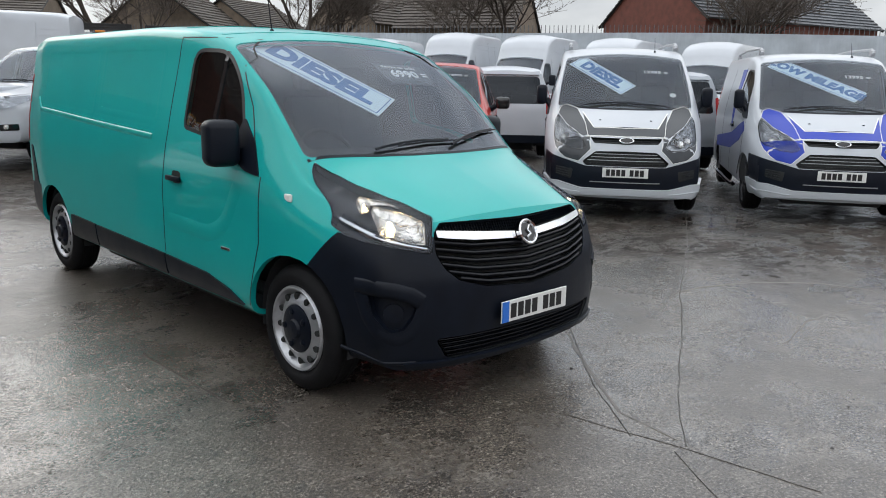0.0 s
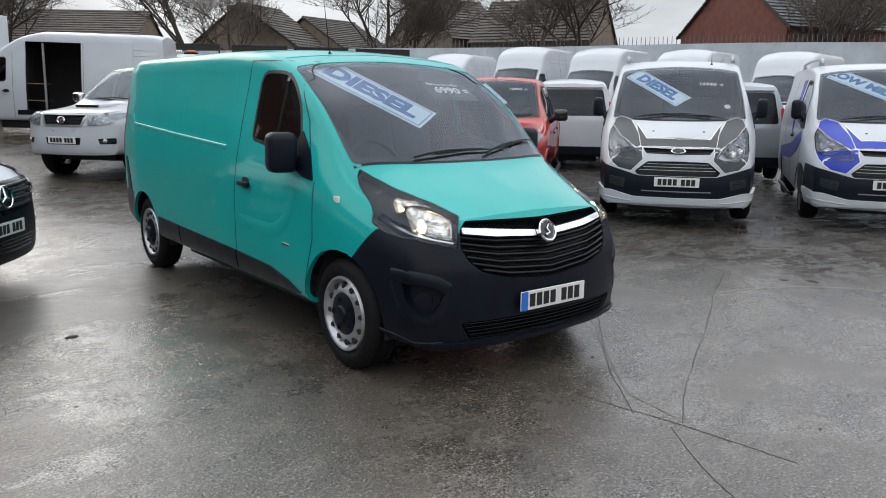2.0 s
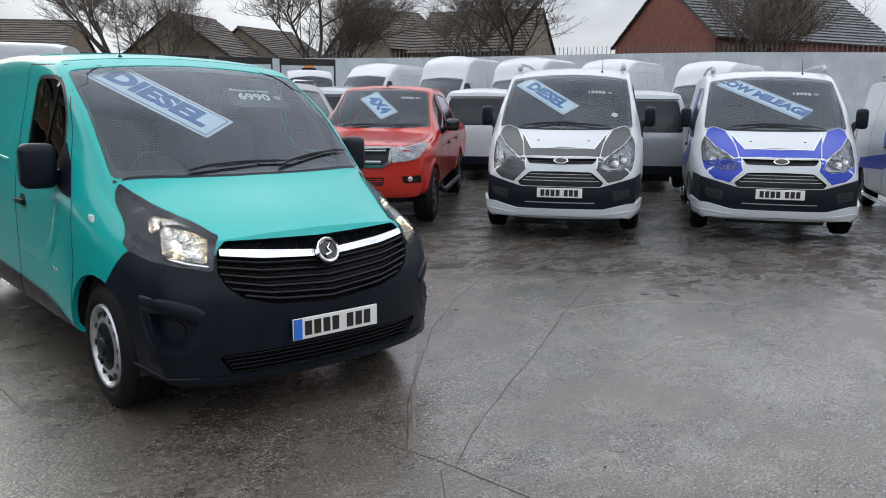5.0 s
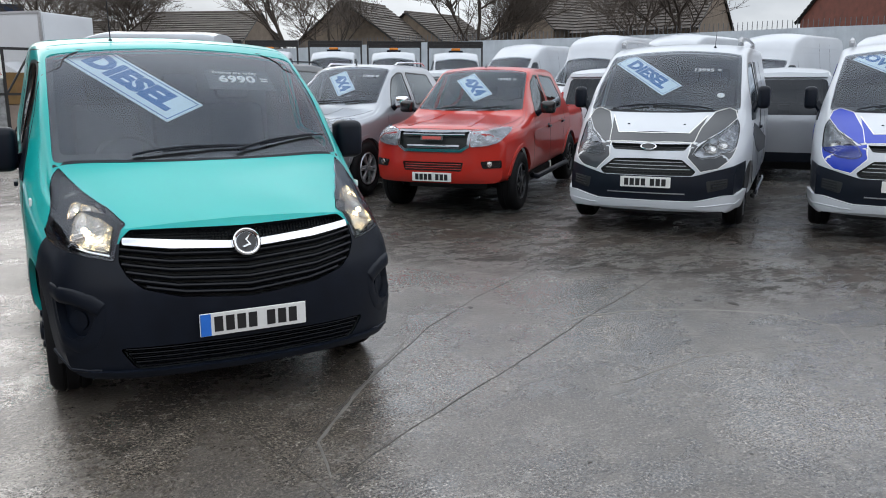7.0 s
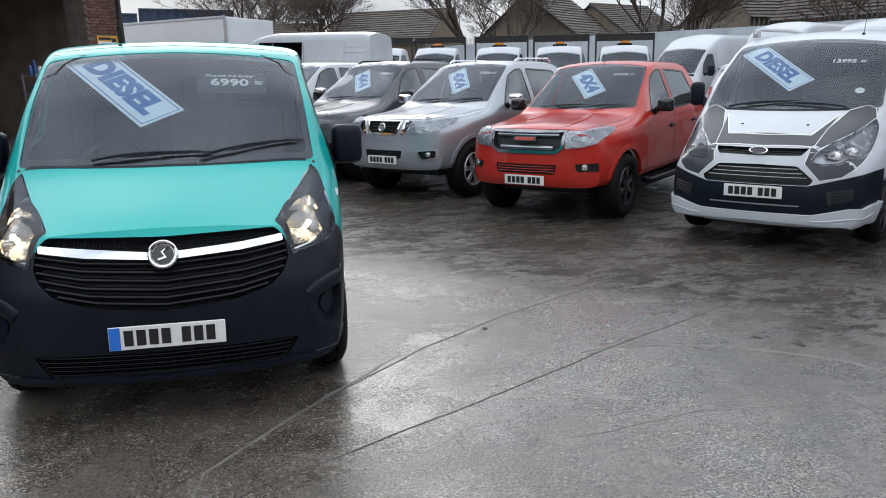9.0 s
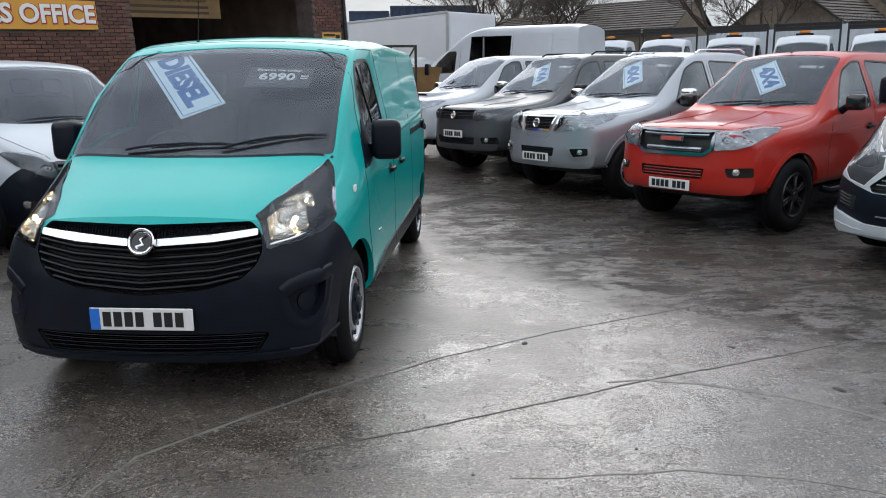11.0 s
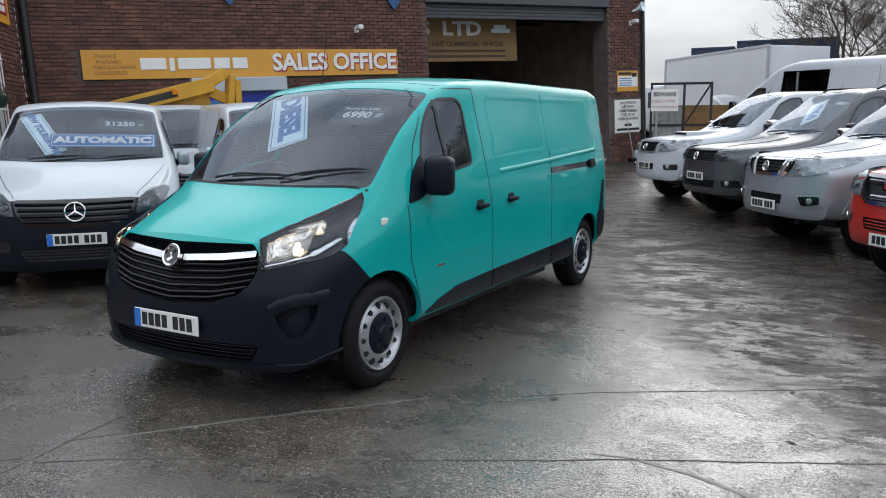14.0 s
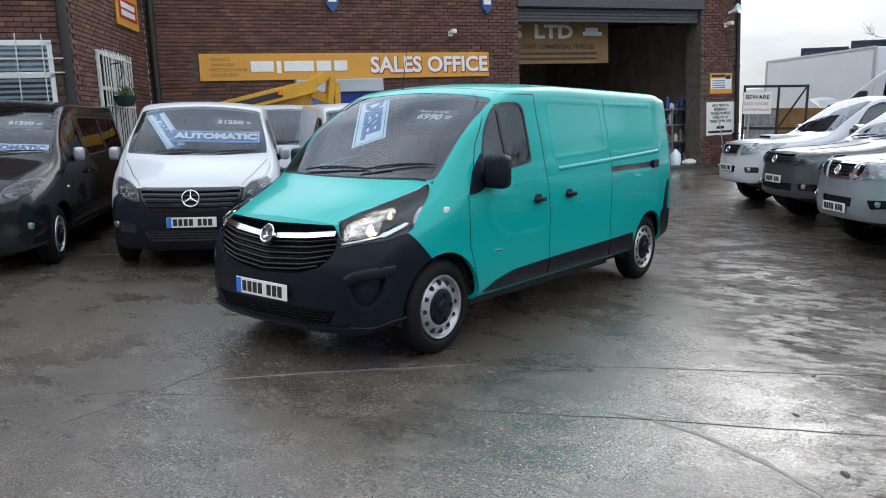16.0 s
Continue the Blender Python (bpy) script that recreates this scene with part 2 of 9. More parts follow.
def ground_material():
    """Wet yard concrete: aggregate, damp patches that mirror, drying tracks, brown mud by the parked row."""
    m = bpy.data.materials.new("wet_yard")
    m.use_nodes = True
    n, l = m.node_tree.nodes, m.node_tree.links
    b = n["Principled BSDF"]
    co = n.new("ShaderNodeNewGeometry")

    def nz(scale, detail=4.0, rough=0.55, stretch=None, turn=0.0):
        t = n.new("ShaderNodeTexNoise")
        t.inputs["Scale"].default_value, t.inputs["Detail"].default_value, t.inputs["Roughness"].default_value = scale, detail, rough
        if stretch:
            mp = n.new("ShaderNodeMapping")
            mp.vector_type = "TEXTURE"
            mp.inputs["Scale"].default_value = stretch
            mp.inputs["Rotation"].default_value = (0, 0, turn)
            l.new(co.outputs["Position"], mp.inputs["Vector"])
            l.new(mp.outputs[0], t.inputs["Vector"])
        else:
            l.new(co.outputs["Position"], t.inputs["Vector"])
        return t.outputs["Fac"]

    def ramp(src, lo, hi, a=0.0, z=1.0):
        r = n.new("ShaderNodeMapRange")
        r.inputs["From Min"].default_value, r.inputs["From Max"].default_value = lo, hi
        r.inputs["To Min"].default_value, r.inputs["To Max"].default_value = a, z
        l.new(src, r.inputs["Value"])
        return r.outputs[0]

    def op(kind, a, c):
        r = n.new("ShaderNodeMath")
        r.operation = kind
        for i, v in enumerate((a, c)):
            if isinstance(v, (int, float)):
                r.inputs[i].default_value = v
            else:
                l.new(v, r.inputs[i])
        return r.outputs[0]

    def mixc(f, a, c):
        r = n.new("ShaderNodeMixRGB")
        for i, v in enumerate((f, a, c)):
            if isinstance(v, tuple):
                r.inputs[i].default_value = (*v, 1)
            elif isinstance(v, (int, float)):
                r.inputs[i].default_value = v
            else:
                l.new(v, r.inputs[i])
        return r.outputs[0]

    def blob(x, y, radius, soft):
        d = n.new("ShaderNodeVectorMath")
        d.operation = "DISTANCE"
        d.inputs[1].default_value = (x, y, 0)
        l.new(co.outputs["Position"], d.inputs[0])
        return ramp(d.outputs["Value"], radius - soft, radius + soft, 1.0, 0.0)

    agg = nz(70.0, 3.0, 0.75)
    grit = nz(26.0, 5.0, 0.65)
    patch = nz(0.55, 6.0, 0.6)
    smear = nz(1.3, 7.0, 0.68, (1.35, 0.75, 1.0), 0.2)
    ripple = nz(9.0, 6.0, 0.7, (1.2, 0.85, 1.0), 0.2)
    speck = nz(150.0, 2.0, 0.7)
    # mud dragged out in front of the parked row
    dot = n.new("ShaderNodeVectorMath")
    dot.operation = "DOT_PRODUCT"
    dot.inputs[1].default_value = (0.804, 0.594, 0.0)
    l.new(co.outputs["Position"], dot.inputs[0])
    edge = op("ADD", dot.outputs["Value"], op("MULTIPLY", nz(0.8, 5.0, 0.6), 2.6))
    band = op("MULTIPLY", ramp(edge, 3.9, 4.9), ramp(edge, 8.5, 11.0, 1.0, 0.5))
    band = op("MULTIPLY", band, blob(4.0, 3.5, 8.0, 2.5))
    drag = nz(1.8, 10.0, 0.76, (1.25, 0.8, 1.0), 0.15)
    mud = op("MULTIPLY", band, ramp(drag, 0.49, 0.53))
    clod = op("MULTIPLY", band, ramp(nz(6.0, 8.0, 0.74, (1.3, 0.8, 1.0), 0.15), 0.535, 0.565))
    # standing water
    ruffle = op("MULTIPLY", nz(2.2, 5.0, 0.6), 1.3)
    pool = ramp(op("SUBTRACT", ruffle, 0.32), 0.20, 0.27)
    spots = blob(5.9, 1.15, 0.75, 0.35)
    for x, y, r in ((7.0, 1.85, 0.6), (6.4, 1.5, 0.5)):
        spots = op("MAXIMUM", spots, blob(x, y, r, 0.45))
    pool = op("MULTIPLY", pool, spots)
    stain = nz(3.6, 9.0, 0.74)
    col = mixc(ramp(patch, 0.38, 0.62), (0.076, 0.063, 0.050), (0.134, 0.114, 0.093))
    col = mixc(ramp(smear, 0.50, 0.57, 0.0, 0.7), col, (0.044, 0.037, 0.031))
    col = mixc(ramp(stain, 0.55, 0.60, 0.0, 0.6), col, (0.036, 0.031, 0.026))
    col = mixc(ramp(stain, 0.45, 0.40, 0.0, 0.5), col, (0.20, 0.180, 0.155))
    col = mixc(op("MULTIPLY", mud, 0.85), col, mixc(ramp(patch, 0.42, 0.55), (0.017, 0.014, 0.0115), (0.038, 0.022, 0.015)))
    col = mixc(op("MULTIPLY", clod, 0.9), col, (0.012, 0.010, 0.0085))
    col = mixc(ramp(ripple, 0.60, 0.66, 0.0, 0.6), col, (0.026, 0.023, 0.020))
    # stones in the surface, light and dark
    fleck = ramp(mud, 0.0, 1.0, 1.0, 0.35)
    col = mixc(op("MULTIPLY", ramp(agg, 0.52, 0.60, 0.0, 0.9), fleck), col, (0.018, 0.016, 0.014))
    col = mixc(op("MULTIPLY", ramp(agg, 0.46, 0.39, 0.0, 0.85), fleck), col, mixc(ramp(grit, 0.4, 0.6), (0.10, 0.09, 0.08), (0.34, 0.31, 0.27)))
    col = mixc(ramp(speck, 0.55, 0.62, 0.0, 0.7), col, (0.022, 0.02, 0.018))
    l.new(col, b.inputs["Base Color"])
    wet = op("MAXIMUM", ramp(patch, 0.47, 0.56), ramp(smear, 0.53, 0.60))
    wet = op("MULTIPLY", wet, ramp(stain, 0.41, 0.50, 0.6, 1.0))
    wet = op("MAXIMUM", wet, pool)
    dry = ramp(nz(0.9, 4.0, 0.5), 0.50, 0.66)
    rough = op("ADD", ramp(wet, 0.0, 1.0, 0.32, 0.18), op("MULTIPLY", dry, 0.08))
    rough = op("ADD", rough, ramp(grit, 0.3, 0.7, -0.05, 0.07))
    dull = op("MULTIPLY", op("MAXIMUM", op("MULTIPLY", mud, 0.85), clod), ramp(pool, 0.0, 1.0, 1.0, 0.0))
    rough = op("ADD", rough, op("MULTIPLY", dull, 0.30))
    l.new(ramp(dull, 0.0, 1.0, 0.5, 0.14), b.inputs["Specular IOR Level"])
    l.new(rough, b.inputs["Roughness"])
    height = op("ADD", op("MULTIPLY", agg, 0.55), op("ADD", op("MULTIPLY", grit, 0.5), op("ADD", op("MULTIPLY", smear, 0.55), op("MULTIPLY", ripple, 0.6))))
    churn = op("MULTIPLY", band, op("ADD", op("MULTIPLY", ripple, 1.6), op("MULTIPLY", drag, 2.4)))
    height = op("ADD", op("MULTIPLY", op("ADD", height, churn), ramp(wet, 0.0, 1.0, 1.0, 0.4)), op("ADD", op("MULTIPLY", clod, 1.5), op("MULTIPLY", mud, 0.5)))
    bp = n.new("ShaderNodeBump")
    bp.inputs["Strength"].default_value, bp.inputs["Distance"].default_value = 0.65, 0.012
    l.new(height, bp.inputs["Height"])
    l.new(bp.outputs[0], b.inputs["Normal"])
    # a film of water over the concrete
    film_w = op("MULTIPLY", ramp(wet, 0.0, 1.0, 0.7, 1.0), ramp(dull, 0.0, 1.0, 1.0, 0.15))
    film_w = op("MAXIMUM", film_w, op("MULTIPLY", band, ramp(dull, 0.0, 0.5, 1.0, 0.0)))
    film_w = op("MULTIPLY", film_w, ramp(agg, 0.5, 0.58, 1.0, 0.35))
    l.new(op("MAXIMUM", film_w, pool), b.inputs["Coat Weight"])
    b.inputs["Coat IOR"].default_value = 1.5
    coat_r = op("ADD", ramp(grit, 0.3, 0.7, 0.03, 0.10), ramp(wet, 0.0, 1.0, 0.05, 0.0))
    l.new(op("MULTIPLY", coat_r, ramp(pool, 0.0, 1.0, 1.0, 0.35)), b.inputs["Coat Roughness"])
    cb = n.new("ShaderNodeBump")
    cb.inputs["Strength"].default_value, cb.inputs["Distance"].default_value = 0.34, 0.010
    wave = op("ADD", op("MULTIPLY", ripple, 0.30), op("ADD", op("MULTIPLY", smear, 0.15), op("ADD", op("MULTIPLY", agg, 0.62), op("MULTIPLY", speck, 0.2))))
    l.new(op("MULTIPLY", op("ADD", wave, op("ADD", op("MULTIPLY", churn, 0.7), op("MULTIPLY", clod, 0.8))), ramp(pool, 0.0, 1.0, 1.0, 0.12)), cb.inputs["Height"])
    l.new(cb.outputs[0], b.inputs["Coat Normal"])
    return m


YARD = ground_material()
JOINT = shade("wet_joint_dirt", (0.05, 0.044, 0.038), 0.4, spec=0.4, vary=0.3, scale=8, bump=0.3, bscale=80)
PALEMARK = shade("pale_worn_line", (0.13, 0.12, 0.107), 0.45, vary=0.3, scale=14, bump=0.2, bscale=80)


# ---- building helpers ----
def part(name, bm, material, parent, label="", smooth=None, m=None):
    """Links a bmesh as one mesh object under a thing or a part."""
    me = bpy.data.meshes.new(name)
    bmesh.ops.recalc_face_normals(bm, faces=bm.faces)
    if smooth is not None:
        for f in bm.faces:
            f.smooth = True
    bm.to_mesh(me)
    bm.free()
    if smooth is not None:
        me.set_sharp_from_angle(angle=radians(smooth))
    for k in (material if isinstance(material, (list, tuple)) else [material]):
        me.materials.append(k)
    ob = new(name, me)
    ob.parent = parent
    if m is not None:
        ob.matrix_basis = m
    return tagged(ob, label)


def share(name, me, parent, m=None):
    ob = new(name, me)
    ob.parent = parent
    if m is not None:
        ob.matrix_basis = m
    return ob


def thing(name, m, label, category, group="", kind=""):
    ob = new(name)
    ob.empty_display_size = 0.2
    ob.matrix_basis = m
    return tagged(ob, label, category, group, kind)


def box(x0, x1, y0, y1, z0, z1, bevel=0.0, bm=None, seg=2):
    b2 = bmesh.new()
    bmesh.ops.create_cube(b2, size=1.0)
    for v in b2.verts:
        v.co = ((x0 + x1) / 2 + v.co.x * (x1 - x0), (y0 + y1) / 2 + v.co.y * (y1 - y0), (z0 + z1) / 2 + v.co.z * (z1 - z0))
    if bevel:
        bmesh.ops.bevel(b2, geom=b2.edges[:], offset=bevel, segments=seg, affect="EDGES", profile=0.5)
    if bm is None:
        return b2
    join(bm, b2)
    return bm


def join(bm, other):
    me = bpy.data.meshes.new("tmp")
    other.to_mesh(me)
    other.free()
    bm.from_mesh(me)
    bpy.data.meshes.remove(me)


def tube(points, radius, sides=8, taper=None, bm=None, closed=False):
    """A round bar along a line of points."""
    bm = bm or bmesh.new()
    pts = [Vector(p) for p in points]
    rings = []
    for i, p in enumerate(pts):
        a = pts[i - 1] if i or closed else p
        c = pts[(i + 1) % len(pts)] if i < len(pts) - 1 or closed else p
        d = (c - a).normalized()
        ref = Vector((0, 0, 1)) if abs(d.z) < 0.9 else Vector((1, 0, 0))
        e = d.cross(ref).normalized()
        g = d.cross(e)
        r = radius if taper is None else radius + (taper - radius) * i / max(1, len(pts) - 1)
        rings.append([bm.verts.new(p + (e * math.cos(k) + g * math.sin(k)) * r) for k in (2 * math.pi * j / sides for j in range(sides))])
    for i in range(len(rings) - (0 if closed else 1)):
        a, c = rings[i], rings[(i + 1) % len(rings)]
        for j in range(sides):
            bm.faces.new((a[j], a[(j + 1) % sides], c[(j + 1) % sides], c[j]))
    if not closed:
        bm.faces.new(rings[0])
        bm.faces.new(rings[-1][::-1])
    return bm


def lathe(profile, n=32, axis="x", bm=None, cap=False):
    """Turns (radius, along) points round the x axis (or z)."""
    bm = bm or bmesh.new()
    rings = []
    for r, h in profile:
        ring = []
        for k in range(n):
            a = 2 * math.pi * k / n
            co = (h, r * math.cos(a), r * math.sin(a)) if axis == "x" else (r * math.cos(a), r * math.sin(a), h)
            ring.append(bm.verts.new(co))
        rings.append(ring)
    for a, c in zip(rings, rings[1:]):
        for j in range(n):
            bm.faces.new((a[j], a[(j + 1) % n], c[(j + 1) % n], c[j]))
    if cap:
        bm.faces.new(rings[0])
        bm.faces.new(rings[-1])
    return bm


def keyed(*keys):
    """A smooth curve through (place, value) pairs that does not overshoot."""
    xs, vs = np.array([k[0] for k in keys], float), np.array([k[1] for k in keys], float)
    h = np.diff(xs)
    d = np.diff(vs) / h
    m = np.zeros(len(xs))
    if len(xs) > 2:
        for i in range(1, len(xs) - 1):
            if d[i - 1] * d[i] > 0:
                m[i] = 2 * d[i - 1] * d[i] / (d[i - 1] + d[i])
    m[0], m[-1] = d[0], d[-1]

    def at(x):
        x = min(max(x, xs[0]), xs[-1])
        i = min(int(np.searchsorted(xs, x, side="right")) - 1, len(h) - 1)
        t = (x - xs[i]) / h[i]
        return float(vs[i] * (1 + 2 * t) * (1 - t) ** 2 + m[i] * h[i] * t * (1 - t) ** 2
                     + vs[i + 1] * t * t * (3 - 2 * t) + m[i + 1] * h[i] * t * t * (t - 1))
    return at


def rounded(poly, r, n=4):
    """Rounds a polygon's corners; r is one radius or one a corner."""
    pts = [Vector(p) for p in poly]
    out = []
    for i, p in enumerate(pts):
        a, c = pts[i - 1], pts[(i + 1) % len(pts)]
        rr = r[i] if isinstance(r, (list, tuple)) else r
        da, dc = a - p, c - p
        k = min(rr, da.length * 0.48, dc.length * 0.48)
        if k < 1e-4:
            out.append(p)
            continue
        s, e = p + da.normalized() * k, p + dc.normalized() * k
        for j in range(n + 1):
            t = j / n
            out.append(s * (1 - t) ** 2 + p * 2 * t * (1 - t) + e * t * t)
    return out


def ground_height(x, y):
    s = min(y + 0.15 * max(x, 0) - 3.0, 46.0)
    return 0.04 * s * s / (s + 2) if s > 0 else 0.0


def stand(x, y, hx, hy, dz=0.0):
    """The pose of a vehicle whose front axle is over (x, y) and that heads along (hx, hy)."""
    a = math.degrees(math.atan2(hx, -hy))
    h = Vector((hx, hy)).normalized()
    z0, z1 = ground_height(x, y), ground_height(x - h.x * 3.2, y - h.y * 3.2)
    tilt = math.degrees(math.atan2(z1 - z0, 3.2))
    return pose(x, y, z0 + dz, 0, 0, a) @ pose(0, 0, 0, tilt, 0, 0)


# ---- vehicles ----
class Shell:
    """A vehicle's outer skin, lofted along its length from curves; parts are laid on it by casting rays."""

    def __init__(self, y0, y1, top, wide, wtop, low, belt, crown, nose, sweep, tail, corner=0.10, fade=1.25, step=0.085):
        self.y0, self.y1 = y0, y1
        self.bm = bm = bmesh.new()
        n = int((y1 - y0) / step)
        stations = [y0 + (y1 - y0) * i / n for i in range(n + 1)]
        loops = []
        for ys in stations:
            zt, wb, wt, zb, cr = top(ys), wide(ys), wtop(ys), low(ys), crown(ys)
            zs = zt - cr
            bl = min(belt(ys), zs - 0.10)
            rr = corner
            ctrl = [(0, zb), (0.8 * wb, zb), (wb - 0.03, zb + 0.015), (wb, zb + 0.16), (wb, (zb + bl) / 2 + 0.05), (wb, bl - 0.02), (wb + (wt - wb) * 0.30, bl + (zs - bl) * 0.34),
                    (wb + (wt - wb) * 0.78, bl + (zs - bl) * 0.74), (wt + 0.006, zs - rr * 0.45), (wt - rr * 0.35, zs + cr * 0.12), (wt - rr * 1.7, zt - cr * 0.55), (0.45 * wt, zt - cr * 0.14), (0, zt)]
            for _ in range(2):
                new_c = [ctrl[0]]
                for p, q in zip(ctrl, ctrl[1:]):
                    new_c += [(p[0] * 0.75 + q[0] * 0.25, p[1] * 0.75 + q[1] * 0.25), (p[0] * 0.25 + q[0] * 0.75, p[1] * 0.25 + q[1] * 0.75)]
                ctrl = new_c + [ctrl[-1]]
            right = ctrl[1:-1]
            loop = [ctrl[0]] + right + [ctrl[-1]] + [(-x, z) for x, z in reversed(right)]
            loops.append(loop)

        def place(ys, x, z):
            f = max(0.0, 1 - (ys - y0) / fade)
            b = max(0.0, 1 - (y1 - ys) / 0.6)
            return Vector((x, ys + (nose(z) + sweep(abs(x))) * f - tail(abs(x), z) * b, z))

        rings = [[bm.verts.new(place(ys, x, z)) for x, z in loop] for ys, loop in zip(stations, loops)]
        for a, c in zip(rings, rings[1:]):
            for j in range(len(a)):
                k = (j + 1) % len(a)
                bm.faces.new((a[j], c[j], c[k], a[k]))
        for end, ys in ((0, y0), (-1, y1)):
            loop = loops[end]
            zs = [z for _, z in loop]
            zc = (min(zs) + max(zs)) / 2
            outer = rings[end]
            for k in (0.94, 0.86, 0.74, 0.6, 0.45, 0.3, 0.15):
                inner = [bm.verts.new(place(ys, x * k, zc + (z - zc) * k)) for x, z in loop]
                for j in range(len(outer)):
                    q = (j + 1) % len(outer)
                    bm.faces.new((outer[j], outer[q], inner[q], inner[j]) if end == 0 else (outer[q], outer[j], inner[j], inner[q]))
                outer = inner
            bm.faces.new(outer if end == 0 else outer[::-1])
        bmesh.ops.recalc_face_normals(bm, faces=bm.faces)
        bm.normal_update()
        self.tree = BVHTree.FromBMesh(bm)
        self.soft = [[(v.co.copy(), v.normal.copy()) for v in f.verts] for f in bm.faces]

    def hit(self, p, d):
        p, d = Vector(p), Vector(d).normalized()
        co, no, i, _ = self.tree.ray_cast(p + d * 6, -d)
        if co is None or (co - p).dot(d) < -4:
            co, no, i, _ = self.tree.find_nearest(p)
        blend = Vector((0, 0, 0))
        for q, n in self.soft[i]:
            blend += n / ((q - co).length_squared + 1e-5)
        no = blend.normalized()
        return co, (no if no.dot(d) > 0 else -no)

    def close(self, p):
        """The skin's nearest place and its smooth normal."""
        co, no, i, _ = self.tree.find_nearest(Vector(p))
        blend = Vector((0, 0, 0))
        for q, n in self.soft[i]:
            blend += n / ((q - co).length_squared + 1e-5)
        return co, blend.normalized()

    def panel(self, poly, d, off=0.004, thick=0.012, grid=0.04, snap=False):
        """A sheet of the polygon's outline laid on the skin along d, off metres proud, with thick edges."""
        d = Vector(d).normalized()
        if snap:
            poly = [self.tree.find_nearest(Vector(p))[0] for p in poly]
        e1 = d.cross(Vector((0, 0, 1)) if abs(d.z) < 0.95 else Vector((0, 1, 0))).normalized()
        e2 = e1.cross(d).normalized()
        pts = [Vector((p.dot(e1), p.dot(e2))) for p in map(Vector, poly)]
        depths = [Vector(p).dot(d) for p in poly]
        base = sum(depths) / len(poly)
        bm = bmesh.new()
        flat = bm.faces.new([bm.verts.new((p.x, p.y, 0)) for p in pts])
        bmesh.ops.triangulate(bm, faces=[flat], ngon_method="EAR_CLIP")
        xs, ys = [p.x for p in pts], [p.y for p in pts]
        for lo, hi, no in ((min(xs), max(xs), (1, 0, 0)), (min(ys), max(ys), (0, 1, 0))):
            k = max(1, int((hi - lo) / grid))
            for i in range(1, k):
                q = lo + (hi - lo) * i / k
                bmesh.ops.bisect_plane(bm, geom=bm.verts[:] + bm.edges[:] + bm.faces[:], plane_co=Vector(no) * q, plane_no=no)
        normal = {}
        for v in bm.verts:
            if snap:
                near = [1 / ((v.co.x - q.x) ** 2 + (v.co.y - q.y) ** 2 + 1e-6) for q in pts]
                p = e1 * v.co.x + e2 * v.co.y + d * (sum(a * b for a, b in zip(near, depths)) / sum(near))
                co, no = self.close(p)
            else:
                co, no = self.hit(e1 * v.co.x + e2 * v.co.y + d * base, d)
            v.co = co + no * off
            normal[v] = no
        edges = [e for e in bm.edges if e.is_boundary]
        made = bmesh.ops.extrude_edge_only(bm, edges=edges)["geom"]
        for v in (g for g in made if isinstance(g, bmesh.types.BMVert)):
            near = min((e.other_vert(v) for e in v.link_edges if e.other_vert(v) in normal), key=lambda w: (w.co - v.co).length)
            v.co -= normal[near] * thick
        return bm

    def line(self, pts, d, width=0.008, off=0.0015, step=0.05, crown=0.0):
        """A thin strip along a line of points, laid on the skin."""
        pts = [Vector(p) for p in pts]
        fine = []
        for a, c in zip(pts, pts[1:]):
            k = max(1, int((c - a).length / step))
            fine += [a.lerp(c, i / k) for i in range(k)]
        fine.append(pts[-1])
        hits = [self.hit(p, d) if d else self.close(p) for p in fine]
        bm = bmesh.new()
        rows = []
        for i, (co, no) in enumerate(hits):
            t = (hits[min(i + 1, len(hits) - 1)][0] - hits[max(i - 1, 0)][0]).normalized()
            s = t.cross(no).normalized() * width / 2
            prof = [(-1, -0.006), (-1, off), (1, off), (1, -0.006)] if not crown else [(-1, -0.006), (-1, off), (-0.5, off + crown * 0.8), (0.1, off + crown), (0.7, off + crown * 0.6), (1, off), (1, -0.006)]
            rows.append([bm.verts.new(co + s * k + no * h) for k, h in prof])
        for a, c in zip(rows, rows[1:]):
            for j in range(len(a) - 1):
                bm.faces.new((a[j], a[j + 1], c[j + 1], c[j]))
        return bm

    def prism(self, poly, d, out=1.2, inn=0.4):
        d = Vector(d).normalized()
        bm = bmesh.new()
        pts = [Vector(p) for p in poly]
        a = [bm.verts.new(p + d * out) for p in pts]
        c = [bm.verts.new(p - d * inn) for p in pts]
        bm.faces.new(a)
        bm.faces.new(c[::-1])
        for i in range(len(a)):
            j = (i + 1) % len(a)
            bm.faces.new((a[j], a[i], c[i], c[j]))
        bmesh.ops.recalc_face_normals(bm, faces=bm.faces)
        return bm

    def body(self, parent, mats, pick, planes, cutters, name="body", wall=0.03, label=""):
        """The skin as a hollow shell with its openings cut through, in two or more colours divided by planes."""
        bm = self.bm.copy()
        for co, no in planes:
            bmesh.ops.bisect_plane(bm, geom=bm.verts[:] + bm.edges[:] + bm.faces[:], plane_co=co, plane_no=no)
        bm.normal_update()
        for f in bm.faces:
            f.material_index = pick(f.calc_center_median(), f.normal)
            f.smooth = True
        inner = bm.copy()
        for v in inner.verts:
            v.co = v.co - v.normal * wall
        bmesh.ops.reverse_faces(inner, faces=inner.faces[:])
        for f in inner.faces:
            f.material_index = len(mats)
        join(bm, inner)
        me = bpy.data.meshes.new(name)
        bm.to_mesh(me)
        bm.free()
        for k in [*mats, CABIN]:
            me.materials.append(k)
        ob = new(name, me)
        tools = []
